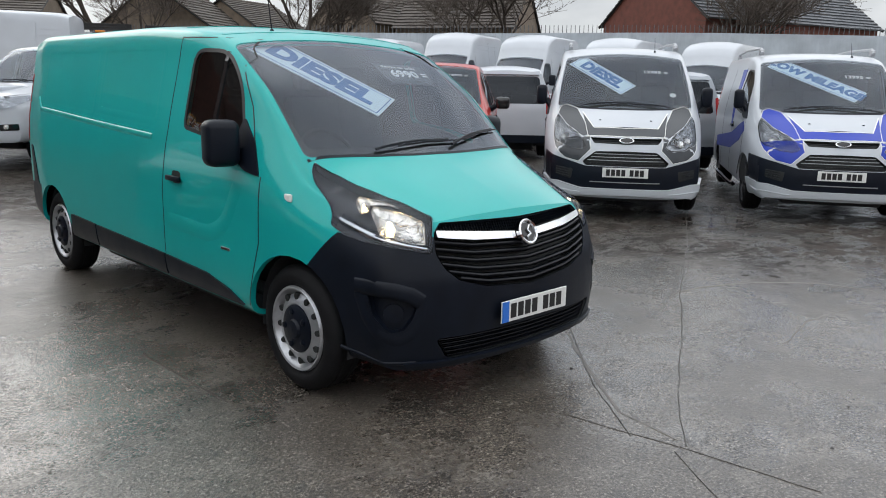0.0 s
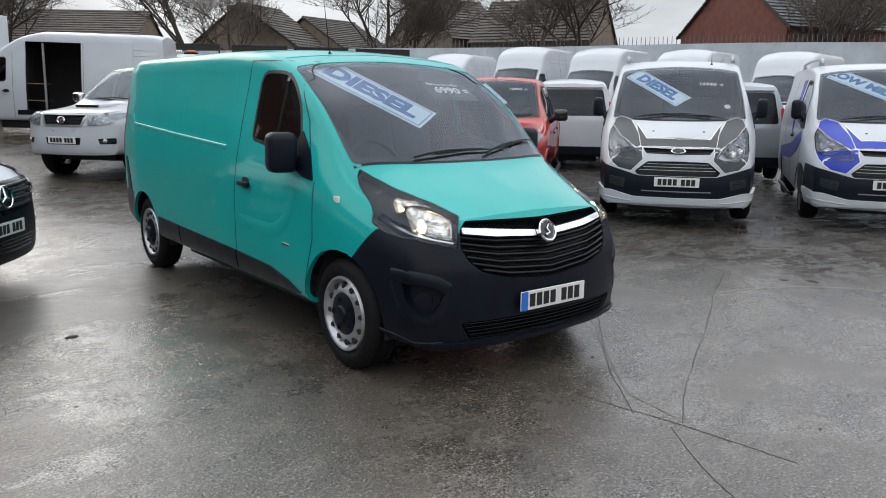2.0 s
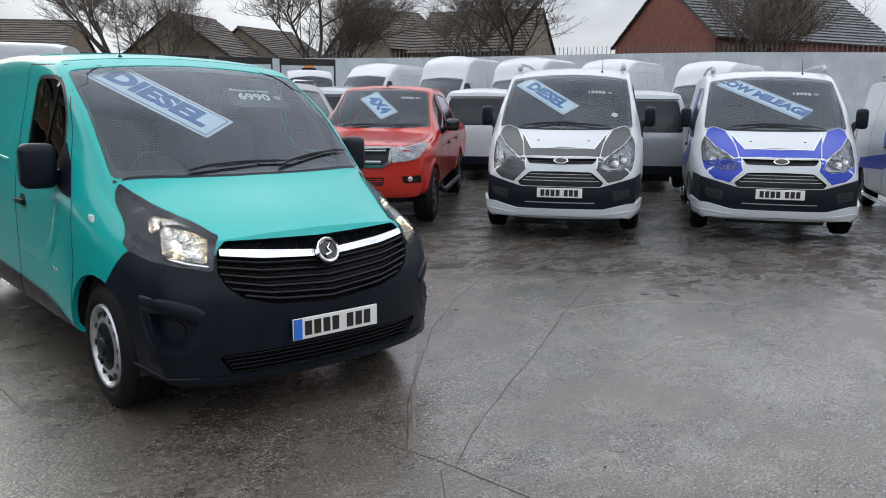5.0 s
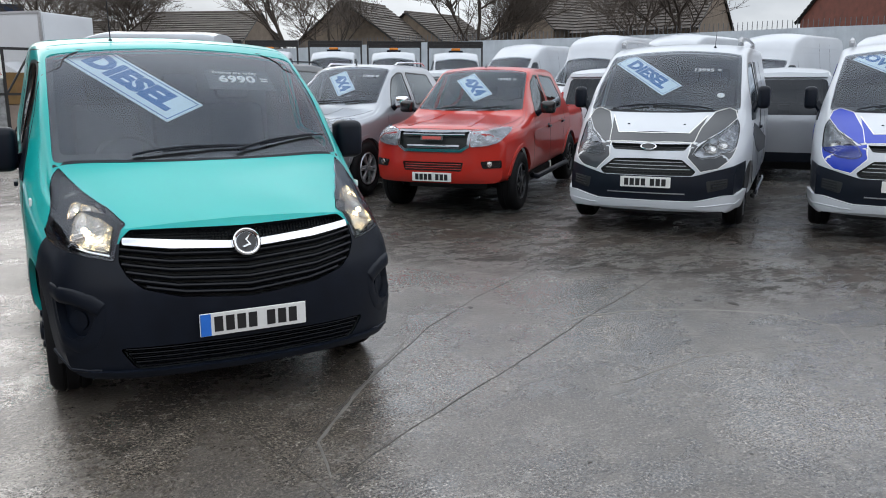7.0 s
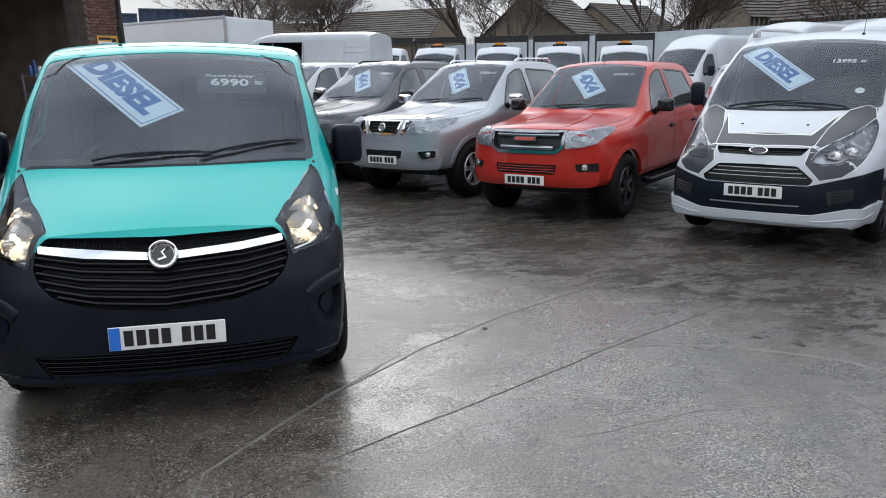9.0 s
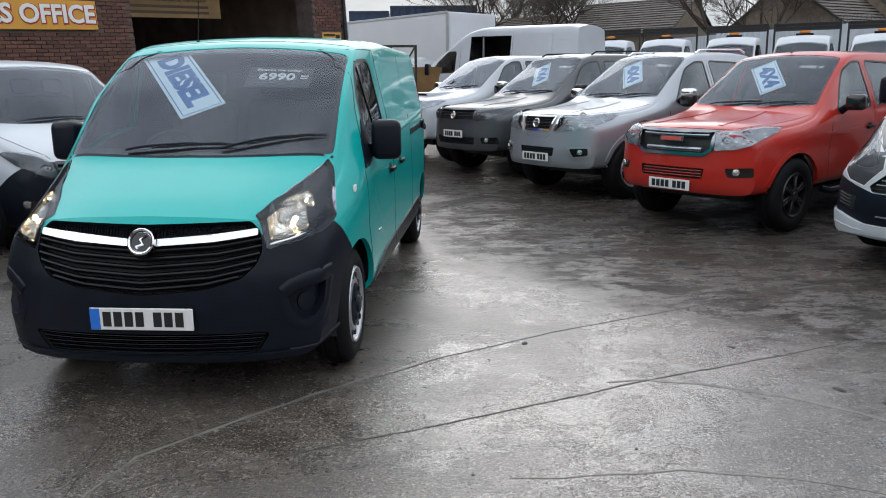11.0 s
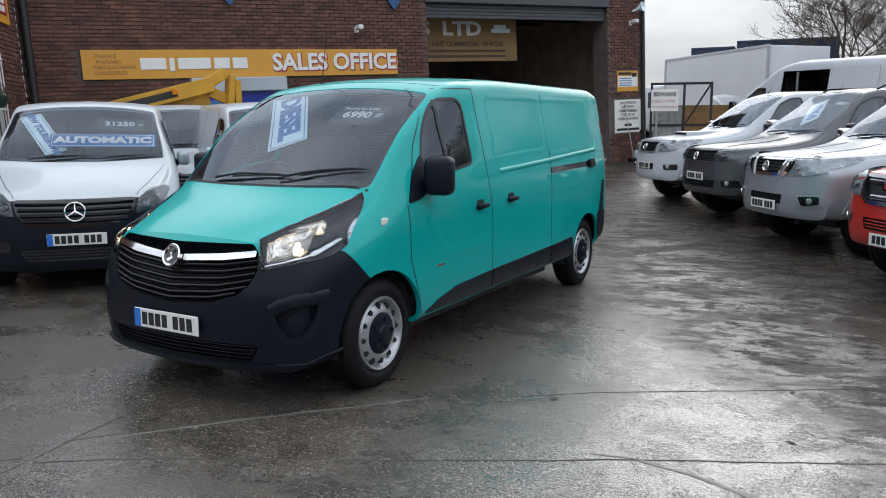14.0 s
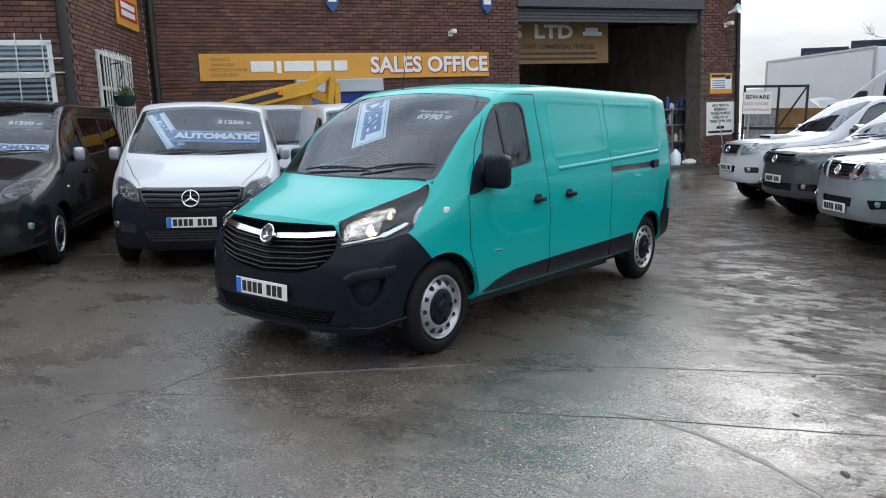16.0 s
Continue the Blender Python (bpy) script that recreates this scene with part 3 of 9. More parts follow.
        for c in cutters:
            cm = bpy.data.meshes.new("cut")
            c.to_mesh(cm)
            c.free()
            cm.materials.append(mats[0])
            cm.materials.append(mats[1])
            t = new("cut", cm)
            tools.append(t)
            mod = ob.modifiers.new("cut", "BOOLEAN")
            mod.operation, mod.solver, mod.object = "DIFFERENCE", "EXACT", t
        if cutters:
            whole = sum(p.area for p in me.polygons)
            # a cut that fails is tried again with another solver
            for solver, itself in (("EXACT", False), ("MANIFOLD", False), ("EXACT", True), ("FLOAT", False)):
                for mod in ob.modifiers:
                    mod.solver, mod.use_self = solver, itself
                done = bpy.data.meshes.new_from_object(ob.evaluated_get(bpy.context.evaluated_depsgraph_get()))
                if sum(p.area for p in done.polygons) > whole * 0.7:
                    break
            ob.modifiers.clear()
            ob.data = done
            bpy.data.meshes.remove(me)
            for t in tools:
                cm = t.data
                bpy.data.objects.remove(t)
                bpy.data.meshes.remove(cm)
        done = ob.data
        done.name = name
        done.set_sharp_from_angle(angle=radians(32))
        ob.parent = parent
        return tagged(ob, label)


def front_points(sh, pts):
    """Places on the skin seen square from the front, from (x, z) pairs."""
    return [tuple(sh.hit((x, 0, z), (0, -1, 0))[0]) for x, z in pts]


def sx(s, pts):
    return [(s * x, y, z) for x, y, z in pts]


def cylinder_x(y, z, r, x0, x1, n=28):
    bm = lathe([(r, x0), (r, x1)], n, cap=True)
    bmesh.ops.recalc_face_normals(bm, faces=bm.faces)
    for v in bm.verts:
        v.co += Vector((0, y, z))
    return bm


WHEELS = {}


def wheel_meshes(kind, R, rim, width):
    key = (kind, R, rim, width)
    if key in WHEELS:
        return WHEELS[key]
    tyre = lathe([(rim - 0.005, -width / 2 + 0.02), (rim + 0.02, -width / 2), (R - 0.05, -width / 2 - 0.004), (R - 0.015, -width / 2 + 0.016), (R, -width / 2 + 0.04), (R, -0.045), (R - 0.008, -0.04), (R - 0.008, -0.03), (R, -0.025),
                  (R, 0.025), (R - 0.008, 0.03), (R - 0.008, 0.04), (R, 0.045), (R, width / 2 - 0.04), (R - 0.015, width / 2 - 0.016), (R - 0.05, width / 2 + 0.004), (R - 0.075, width / 2 + 0.005), (rim + 0.02, width / 2), (rim - 0.005, width / 2 - 0.02)], 40)
    out = []

    def mesh(bm, mats, ang=35):
        me = bpy.data.meshes.new("wheel_piece")
        bmesh.ops.recalc_face_normals(bm, faces=bm.faces)
        for f in bm.faces:
            f.smooth = True
        bm.to_mesh(me)
        bm.free()
        me.set_sharp_from_angle(angle=radians(ang))
        me.materials.append(mats)
        return me

    out.append(("tyre", mesh(tyre, RUBBER)))
    h = width / 2
    if kind == "steel":
        r = lathe([(rim, h - 0.012), (rim - 0.008, h + 0.003), (rim - 0.018, h - 0.002), (rim - 0.03, h - 0.028), (rim - 0.045, h - 0.04), (rim * 0.80, h - 0.03), (rim * 0.68, h - 0.012), (rim * 0.58, h - 0.006), (rim * 0.42, h - 0.03), (0.02, h - 0.03)], 40)
        # dark disc proud of the rim imitates the shade inside a wheel hole
        hole_disc = lathe([(0.0001, h - 0.003), (0.014, h - 0.003), (0.016, h - 0.010), (0.016, h - 0.055)], 12)
        for v in hole_disc.verts:
            v.co = Vector((v.co.x - 0.007, v.co.y * 1.0, v.co.z * 1.3 + rim * 0.755))
        cap = lathe([(rim * 0.56, h - 0.03), (rim * 0.55, h - 0.004), (rim * 0.46, h + 0.006), (rim * 0.24, h + 0.008), (rim * 0.2, h + 0.022), (0.0005, h + 0.026)], 24)
        for k in range(5):
            a = 2 * math.pi * k / 5
            b2 = lathe([(0.017, h - 0.01), (0.017, h + 0.014), (0.0005, h + 0.018)], 8)
            for v in b2.verts:
                v.co.z += rim * 0.40
            bmesh.ops.rotate(b2, verts=b2.verts, cent=(0, 0, 0), matrix=Matrix.Rotation(a, 3, "X"))
            join(cap, b2)
        out += [("rim", mesh(r, STEEL)), ("rim_hole_disc", mesh(hole_disc, SEAM)), ("hub_cap", mesh(cap, PLASTIC))]
    else:
        m = {"dark": DARKALLOY, "bright": STEEL}[kind.split("_")[0]]
        r = lathe([(rim, h - 0.012), (rim - 0.008, h + 0.003), (rim - 0.02, h - 0.004), (rim - 0.032, h - 0.07), (rim - 0.035, -h + 0.02)], 40)
        back = lathe([(rim - 0.036, h - 0.085), (0.0005, h - 0.09)], 24)
        n = 6
        spokes = bmesh.new()
        for k in range(n):
            a = 2 * math.pi * k / n
            for off in (-0.16, 0.16):
                b2 = box(h - 0.035, h - 0.004, -0.016, 0.016, 0.04, rim - 0.02, 0.006, seg=1)
                for v in b2.verts:
                    t = v.co.z / rim
                    v.co.y += off * 0.10 * t * 1.9
                    v.co.x += 0.012 * (1 - t) - 0.012
                bmesh.ops.rotate(b2, verts=b2.verts, cent=(0, 0, 0), matrix=Matrix.Rotation(a, 3, "X"))
                join(spokes, b2)
        hub = lathe([(0.075, h - 0.04), (0.07, h - 0.006), (0.034, h - 0.002), (0.03, h + 0.004), (0.0005, h + 0.005)], 20)
        out += [("rim", mesh(r, m)), ("brake_disc", mesh(back, SEAM)), ("spokes", mesh(spokes, m)), ("hub_cap", mesh(hub, m))]
    WHEELS[key] = out
    return out


def add_wheels(veh, kind, R, rim, width, base, track):
    for y in (0.0, base):
        for s in (-1, 1):
            meshes = wheel_meshes(kind, R, rim, width)
            w = new("wheel")
            w.parent = veh
            w.matrix_basis = pose(s * (track - width / 2), y, R, random.uniform(0, 360), 0, 0) if s > 0 else pose(s * (track - width / 2), y, R, random.uniform(0, 360), 0, 180)
            for nm, me in meshes:
                for k in range(12 if nm == "rim_hole_disc" else 1):
                    share(nm, me, w, Matrix.Rotation(2 * math.pi * k / 12, 4, "X"))


def arches(sh, R, base, track, gap=0.055):
    return [cylinder_x(y, R, R + gap, s * 0.55, s * 1.4) if s > 0 else cylinder_x(y, R, R + gap, -1.4, -0.55) for y in (0.0, base) for s in (-1, 1)]


def liners(veh, R, base, gap=0.058, x0=0.5, x1=0.86):
    """Dark wheel housings and underfloor."""
    for y in (0.0, base):
        for s in (-1, 1):
            bm = bmesh.new()
            rows = []
            cutoff = 0.07 if R > 0.37 else -0.06
            for i in range(17):
                a = math.pi * (cutoff + (1 - 2 * cutoff) * i / 16)
                c = (math.cos(a) * (R + gap), math.sin(a) * (R + gap))
                rows.append((bm.verts.new((s * x0, y + c[0], R + c[1])), bm.verts.new((s * x1, y + c[0], R + c[1]))))
            for a, c in zip(rows, rows[1:]):
                bm.faces.new((a[0], a[1], c[1], c[0]))
            bm.faces.new([r[0] for r in rows])
            part("wheel_housing", bm, CABIN, veh)


def number_plate(veh, sh, y, z, width=0.52, blue=False, rear=False, lean=0.0):
    """A registration plate whose writing is plain bars."""
    co, no = sh.hit((0, y, z), (0, -1, 0))
    pl = part("number_plate", box(-width / 2, width / 2, -0.008, 0.0, -0.056, 0.056, 0.004), PLATE, veh, "white number plate with dark bars",
              m=Matrix.Translation(co + Vector((0, -0.014, 0))) @ pose(0, 0, 0, lean, 0, 0))
    x = -width * 0.37 if blue else -width * 0.42
    step = (width * 0.435 - x - 0.035) / 7
    for k in range(7):
        part("bar", box(x, x + step - 0.014, -0.0105, -0.008, -0.037, 0.037), INK, pl)
        x += step + (0.035 if k == 3 else 0.0)
    if blue:
        part("blue_band", box(-width / 2 + 0.003, -width * 0.40, -0.0105, -0.0078, -0.053, 0.053), PLATEBLUE, pl)
    return pl


def letters(text, size, material, parent, m, depth=0.002, name="lettering", bold=0.0, xscale=1.0):
    cu = bpy.data.curves.new("text", "FONT")
    cu.body, cu.size, cu.align_x, cu.align_y, cu.extrude, cu.offset = text, size, "CENTER", "CENTER", depth, bold
    cu.resolution_u = 3
    t = new("text", cu)
    me = bpy.data.meshes.new_from_object(t.evaluated_get(bpy.context.evaluated_depsgraph_get()))
    bpy.data.objects.remove(t)
    bpy.data.curves.remove(cu)
    me.materials.clear()
    me.materials.append(material)
    me.name = name
    ob = new(name, me)
    ob.parent = parent
    ob.matrix_basis = m @ Matrix.Diagonal((xscale, 1, 1, 1))
    return ob


def on_glass(sh, x, y, d, turn, inward):
    """A set of axes on the windscreen: x across, y up the glass, z outward, turned by degrees and sunk behind the pane."""
    co, no = sh.hit((x, y, 1.5), d)
    ex = Vector((1, 0, 0))
    ex = (ex - no * ex.dot(no)).normalized()
    ey = no.cross(ex)
    m = Matrix((ex, ey, no)).transposed().to_4x4()
    return Matrix.Translation(co - no * inward) @ m @ pose(0, 0, 0, 0, 0, turn)


def placard(veh_m, sh, x, y, d, turn, text, w, h, size, dark=False, inward=0.05, lab="", xs=1.15):
    """A printed card propped behind a windscreen."""
    t = thing("window_placard", veh_m @ on_glass(sh, x, y, d, turn, inward), lab or f"{'blue' if dark else 'pale blue'} printed card reading {text} behind a windscreen", "placard", "windscreen cards")
    ink, ground = (SIGNWHITE, CARDBLUE) if dark else (CARDBLUE, CARDWHITE)
    part("card", box(-w / 2, w / 2, -h / 2, h / 2, -0.004, 0.0), ground, t)
    bm = bmesh.new()
    e, k = 0.018, 0.006
    for a in (box(-w / 2 + e, w / 2 - e, h / 2 - e - k, h / 2 - e, 0, 0.001), box(-w / 2 + e, w / 2 - e, -h / 2 + e, -h / 2 + e + k, 0, 0.001),
              box(-w / 2 + e, -w / 2 + e + k, -h / 2 + e + k, h / 2 - e - k, 0, 0.001), box(w / 2 - e - k, w / 2 - e, -h / 2 + e + k, h / 2 - e - k, 0, 0.001)):
        join(bm, a)
    part("border", bm, ink, t)
    letters(text, size, ink, t, pose(0, 0, 0.002), 0.001, bold=size * 0.055, xscale=xs)
    return t


def price(veh_m, sh, x, y, d, text, size=0.10, card=True, small=""):
    t = thing("price_sticker", veh_m @ on_glass(sh, x, y, d, 0, 0.025), f"white price figures {text} on a dark card behind a windscreen", "price sticker", "windscreen prices")
    w = size * 0.62 * len(text)
    if card:
        part("card", box(-w / 2 - 0.06, w / 2 + 0.09, -size * 1.1, size * 1.1, -0.004, 0), PRICEBACK, t)
    letters(text, size, DIGIT, t, pose(0, 0, 0.003), 0.002, "figures", bold=size * 0.02, xscale=1.1)
    bm = box(w / 2 + 0.02, w / 2 + 0.07, 0.01, 0.02, 0.001, 0.004)
    box(w / 2 + 0.02, w / 2 + 0.065, -0.015, -0.005, 0.001, 0.004, bm=bm)
    part("small_print", bm, DIGIT, t)
    if small:
        letters(small, size * 0.38, DIGIT, t, pose(0, size * 0.75, 0.003), 0.001)
    return t


def wipers(veh, sh, arms, d):
    """Wiper arms with blades lying low on the windscreen; arms: (pivot x, pivot y, tip x, tip y)."""
    for px, py, tx, ty in arms:
        bm = bmesh.new()
        pts = []
        for i in range(9):
            t = i / 8
            co, no = sh.hit((px + (tx - px) * t, py + (ty - py) * t, 1.4), d)
            pts.append(co + no * (0.014 + 0.010 * math.sin(math.pi * min(1, t * 1.3))))
        tube(pts, 0.008, 6, 0.005, bm)
        blade = []
        for i in range(11):
            t = 0.28 + 0.86 * i / 10
            co, no = sh.hit((px + (tx - px) * t, py + (ty - py) * t - 0.006, 1.4), d)
            blade.append(co + no * 0.012)
        tube(blade, 0.006, 5, 0.005, bm)
        tube([pts[5], blade[5]], 0.008, 5, None, bm)
        part("wiper", bm, PLASTIC, veh, smooth=40)


def cabin(veh, y_dash, z_dash, y_seat, half, floor, rows=1, bulkhead=None, seats=3, headroom=0.62):
    """Dashboard, steering wheel on the right-hand side, seats and a bulkhead."""
    bm = bmesh.new()
    sec = [(y_dash - 0.20, z_dash - 0.13), (y_dash - 0.03, z_dash + 0.005), (y_dash + 0.16, z_dash - 0.02), (y_dash + 0.25, z_dash - 0.12), (y_dash + 0.2, z_dash - 0.32), (y_dash - 0.20, z_dash - 0.45)]
    a = [[bm.verts.new((x, y, z)) for y, z in sec] for x in (-half * 0.93, -half * 0.5, 0, half * 0.5, half * 0.93)]
    for r, q in zip(a, a[1:]):
        for j in range(len(sec)):
            k = (j + 1) % len(sec)
            bm.faces.new((r[j], r[k], q[k], q[j]))
    bm.faces.new(a[0])
    bm.faces.new(a[-1][::-1])
    box(-half * 0.72, -half * 0.25, y_dash + 0.02, y_dash + 0.2, z_dash - 0.03, z_dash + 0.07, 0.03, bm)
    part("dashboard", bm, CABIN, veh, "dark grey dashboard", smooth=40)
    ring = [(Vector((0.19 * math.cos(k), 0.19 * math.sin(k), 0))) for k in (2 * math.pi * i / 24 for i in range(24))]
    bm = tube(ring, 0.015, 6, closed=True)
    for ang in (0, math.pi, -math.pi / 2):
        tube([(0, 0, -0.03), (0.19 * math.cos(ang), 0.19 * math.sin(ang), 0)], 0.016, 6, None, bm)
    part("steering_wheel", bm, CABIN, veh, smooth=40, m=pose(-half * 0.46, y_dash + 0.36, z_dash + 0.0, 55, 0, 0))
    places = [-half * 0.46, half * 0.46] if seats == 2 else [-half * 0.5, half * 0.14, half * 0.6]
    for r in range(rows):
        for x in places:
            w = 0.23 if seats == 2 else 0.21
            y = y_seat + r * 0.85
            bm = box(x - w, x + w, y - 0.45, y + 0.05, floor + 0.02, floor + 0.16, 0.04)
            part("seat_cushion", bm, SEATCLOTH, veh, smooth=40)
            bm = box(x - w, x + w, -0.06, 0.06, 0, headroom, 0.05)
            box(x - 0.12, x + 0.12, -0.05, 0.05, headroom + 0.03, headroom + 0.2, 0.04, bm)
            for v in bm.verts:
                v.co = Vector((v.co.x, y + 0.05 + v.co.y + v.co.z * 0.22, floor + 0.1 + v.co.z))
            part("seat_back", bm, SEATCLOTH, veh, smooth=40)
    if bulkhead:
        y, z0, z1 = bulkhead
        part("bulkhead", box(-half, half, y, y + 0.02, z0, z1), CABIN, veh)


def hole(sh, poly, d, rad=0.02, inn=0.14):
    """A cutter for a recess in the skin."""
    d = Vector(d).normalized()
    if abs(d.x) < 0.2:
        bm = sh.prism(rounded(poly, rad), d, 1.3, -0.56)
    else:
        bm = sh.prism(rounded([sh.close(p)[0] for p in poly], rad), d, 0.12, inn)
    if bm.calc_volume(signed=True) < 0:
        bmesh.ops.reverse_faces(bm, faces=bm.faces[:])
    bmesh.ops.triangulate(bm, faces=bm.faces[:])
    for f in bm.faces:
        f.material_index = 1
    return bm


def tray(veh, sh, poly, d, depth, mat, name, rad=0.02, label="", grid=0.035):
    """The dark floor and sides of a recess."""
    slant = abs(d[0]) > 0.2
    pts = [Vector(p) for p in poly]
    mid = sum(pts, Vector()) / len(pts)
    pts = [mid + (p - mid) * 0.985 for p in pts]
    if slant:
        pts = [sh.close(p)[0] for p in pts]
    return part(name, sh.panel(rounded(pts, rad), d, -depth, -depth + 0.002, grid, slant), mat, veh, label, smooth=40)


def dish(sh, poly, d, off, deep, rad=0.015):
    """A concave reflector of any outline."""
    bm = sh.panel(rounded([sh.close(p)[0] for p in poly], rad), d, off, -0.006, 0.018, True)
    rim = [v.co.copy() for v in bm.verts if v.is_boundary]
    dv = Vector(d).normalized()
    for v in bm.verts:
        k = min((v.co - r).length for r in rim)
        v.co -= dv * deep * min(1.0, k / 0.045) ** 0.7
    return bm


def headlamp(veh, sh, poly, d, bulbs, lit=False, chrome=None, dark=GLOSSBLACK, label="clear headlamp", rad=0.02, dishes=(), sunk=True):
    """A lamp unit sunk in the skin: housing, bright reflectors with bulbs, and a clear lens over them."""
    up = 0.0 if sunk else 0.034
    hp = tray(veh, sh, poly, d, 0.05, dark, "headlamp", rad, label, 0.03) if sunk else strip(sh, poly, d, dark, veh, "headlamp", 0.006, 0.02, rad, label)
    dv = Vector(d).normalized()
    for pts in dishes:
        part("reflector", dish(sh, pts, d, -0.012, 0.03), REFLECTOR, hp, smooth=25)
    for (x, y, z, r) in bulbs:
        co, no = sh.close((x, y, z))
        q = (no * 0.4 + dv * 0.6).normalized().to_track_quat("X", "Z").to_matrix().to_4x4()
        if not dishes:
            bowl = lathe([(r, 0.022), (r * 0.96, 0.014), (r * 0.75, 0.002), (r * 0.42, -0.006), (0.001, -0.008)], 18)
            part("reflector", bowl, REFLECTOR, hp, smooth=60, m=Matrix.Translation(co - no * (0.034 - up)) @ q @ Matrix.Diagonal((1, 1.25, 0.95, 1)))
        k = 0.42 if (x, y, z, r) == bulbs[0] else 0.2
        k *= 0.5 if lit else 0.8
        bulb = lathe([(0.0005, 0.016), (r * k * 0.7, 0.011), (r * k, 0.0), (r * k * 0.7, -0.006)], 10)
        part("bulb", bulb, BULB if lit else STEEL, hp, smooth=60, m=Matrix.Translation(co - no * (0.028 - up)) @ q)
    if chrome:
        for pts, wide in chrome:
            part("lamp_trim", sh.line(pts, None, wide, -0.005, 0.03, 0.006), CHROME, hp, smooth=40)
    ln = part("lens", sh.panel(rounded([sh.close(p)[0] for p in poly], rad), d, 0.004 + up * 0.6, 0.008, 0.03, True), LENS, hp, smooth=40)
    ln.visible_shadow = False
    return hp


def mirror(veh, x, y, z, w=0.2, h=0.24, cap=PLASTIC, skin=PLASTIC, base=None):
    """A door mirror on a short arm; the housing is swept back."""
    s = 1 if x > 0 else -1
    root = part("door_mirror", box(-w / 2, w / 2, -0.07, 0.07, -h / 2, h / 2, 0.045, seg=3), cap, veh, smooth=50, m=pose(x, y, z, 0, 0, s * 8))
    part("mirror_glass", box(-w / 2 + 0.02, w / 2 - 0.02, 0.068, 0.074, -h / 2 + 0.02, h / 2 - 0.02, 0.002), CHROME, root)
    bx = (base or (x - s * (w / 2 + 0.1), y + 0.05, z - h * 0.3))
    bm = tube([Vector(bx) - Vector((x, y, z)), Vector((-s * w * 0.45, 0.02, -h * 0.22))], 0.045, 8, 0.035)
    part("mirror_arm", bm, skin, root, smooth=40, m=pose(0, 0, 0, 0, 0, -s * 8))
    return root


def handle(veh, sh, s, y, z, w=0.17):
    co, no = sh.hit((s, y, z), (s, 0, 0))
    # flat dark patch on the skin, drawn in place of a hollow
    part("handle_dark_patch", sh.panel(rounded([(s, y - w * 0.35, z - 0.03), (s, y + w * 0.35, z - 0.03), (s, y + w * 0.35, z + 0.045), (s, y - w * 0.35, z + 0.045)], 0.035), (s, 0, 0), 0.001, 0.004), SEAM, veh)
    bm = box(-0.012, 0.014, -w / 2, w / 2, -0.016, 0.016, 0.008)
    part("door_handle", bm, PLASTIC, veh, smooth=40, m=Matrix.Translation(co + Vector((s * 0.022, 0, 0))))


def strip(sh, poly, d, mat, veh, name, off=0.006, thick=0.012, rad=0.01, label="", grid=0.035, parent=None):
    slant = abs(d[0]) > 0.2 and abs(d[1]) > 0.2
    if slant:
        poly = [sh.tree.find_nearest(Vector(p))[0] for p in poly]
    return part(name, sh.panel(rounded(poly, rad), d, off, thick, grid, slant), mat, parent or veh, label, smooth=40)


TOP = (0, 0, 1)
FRONT = (0, -1, 0)


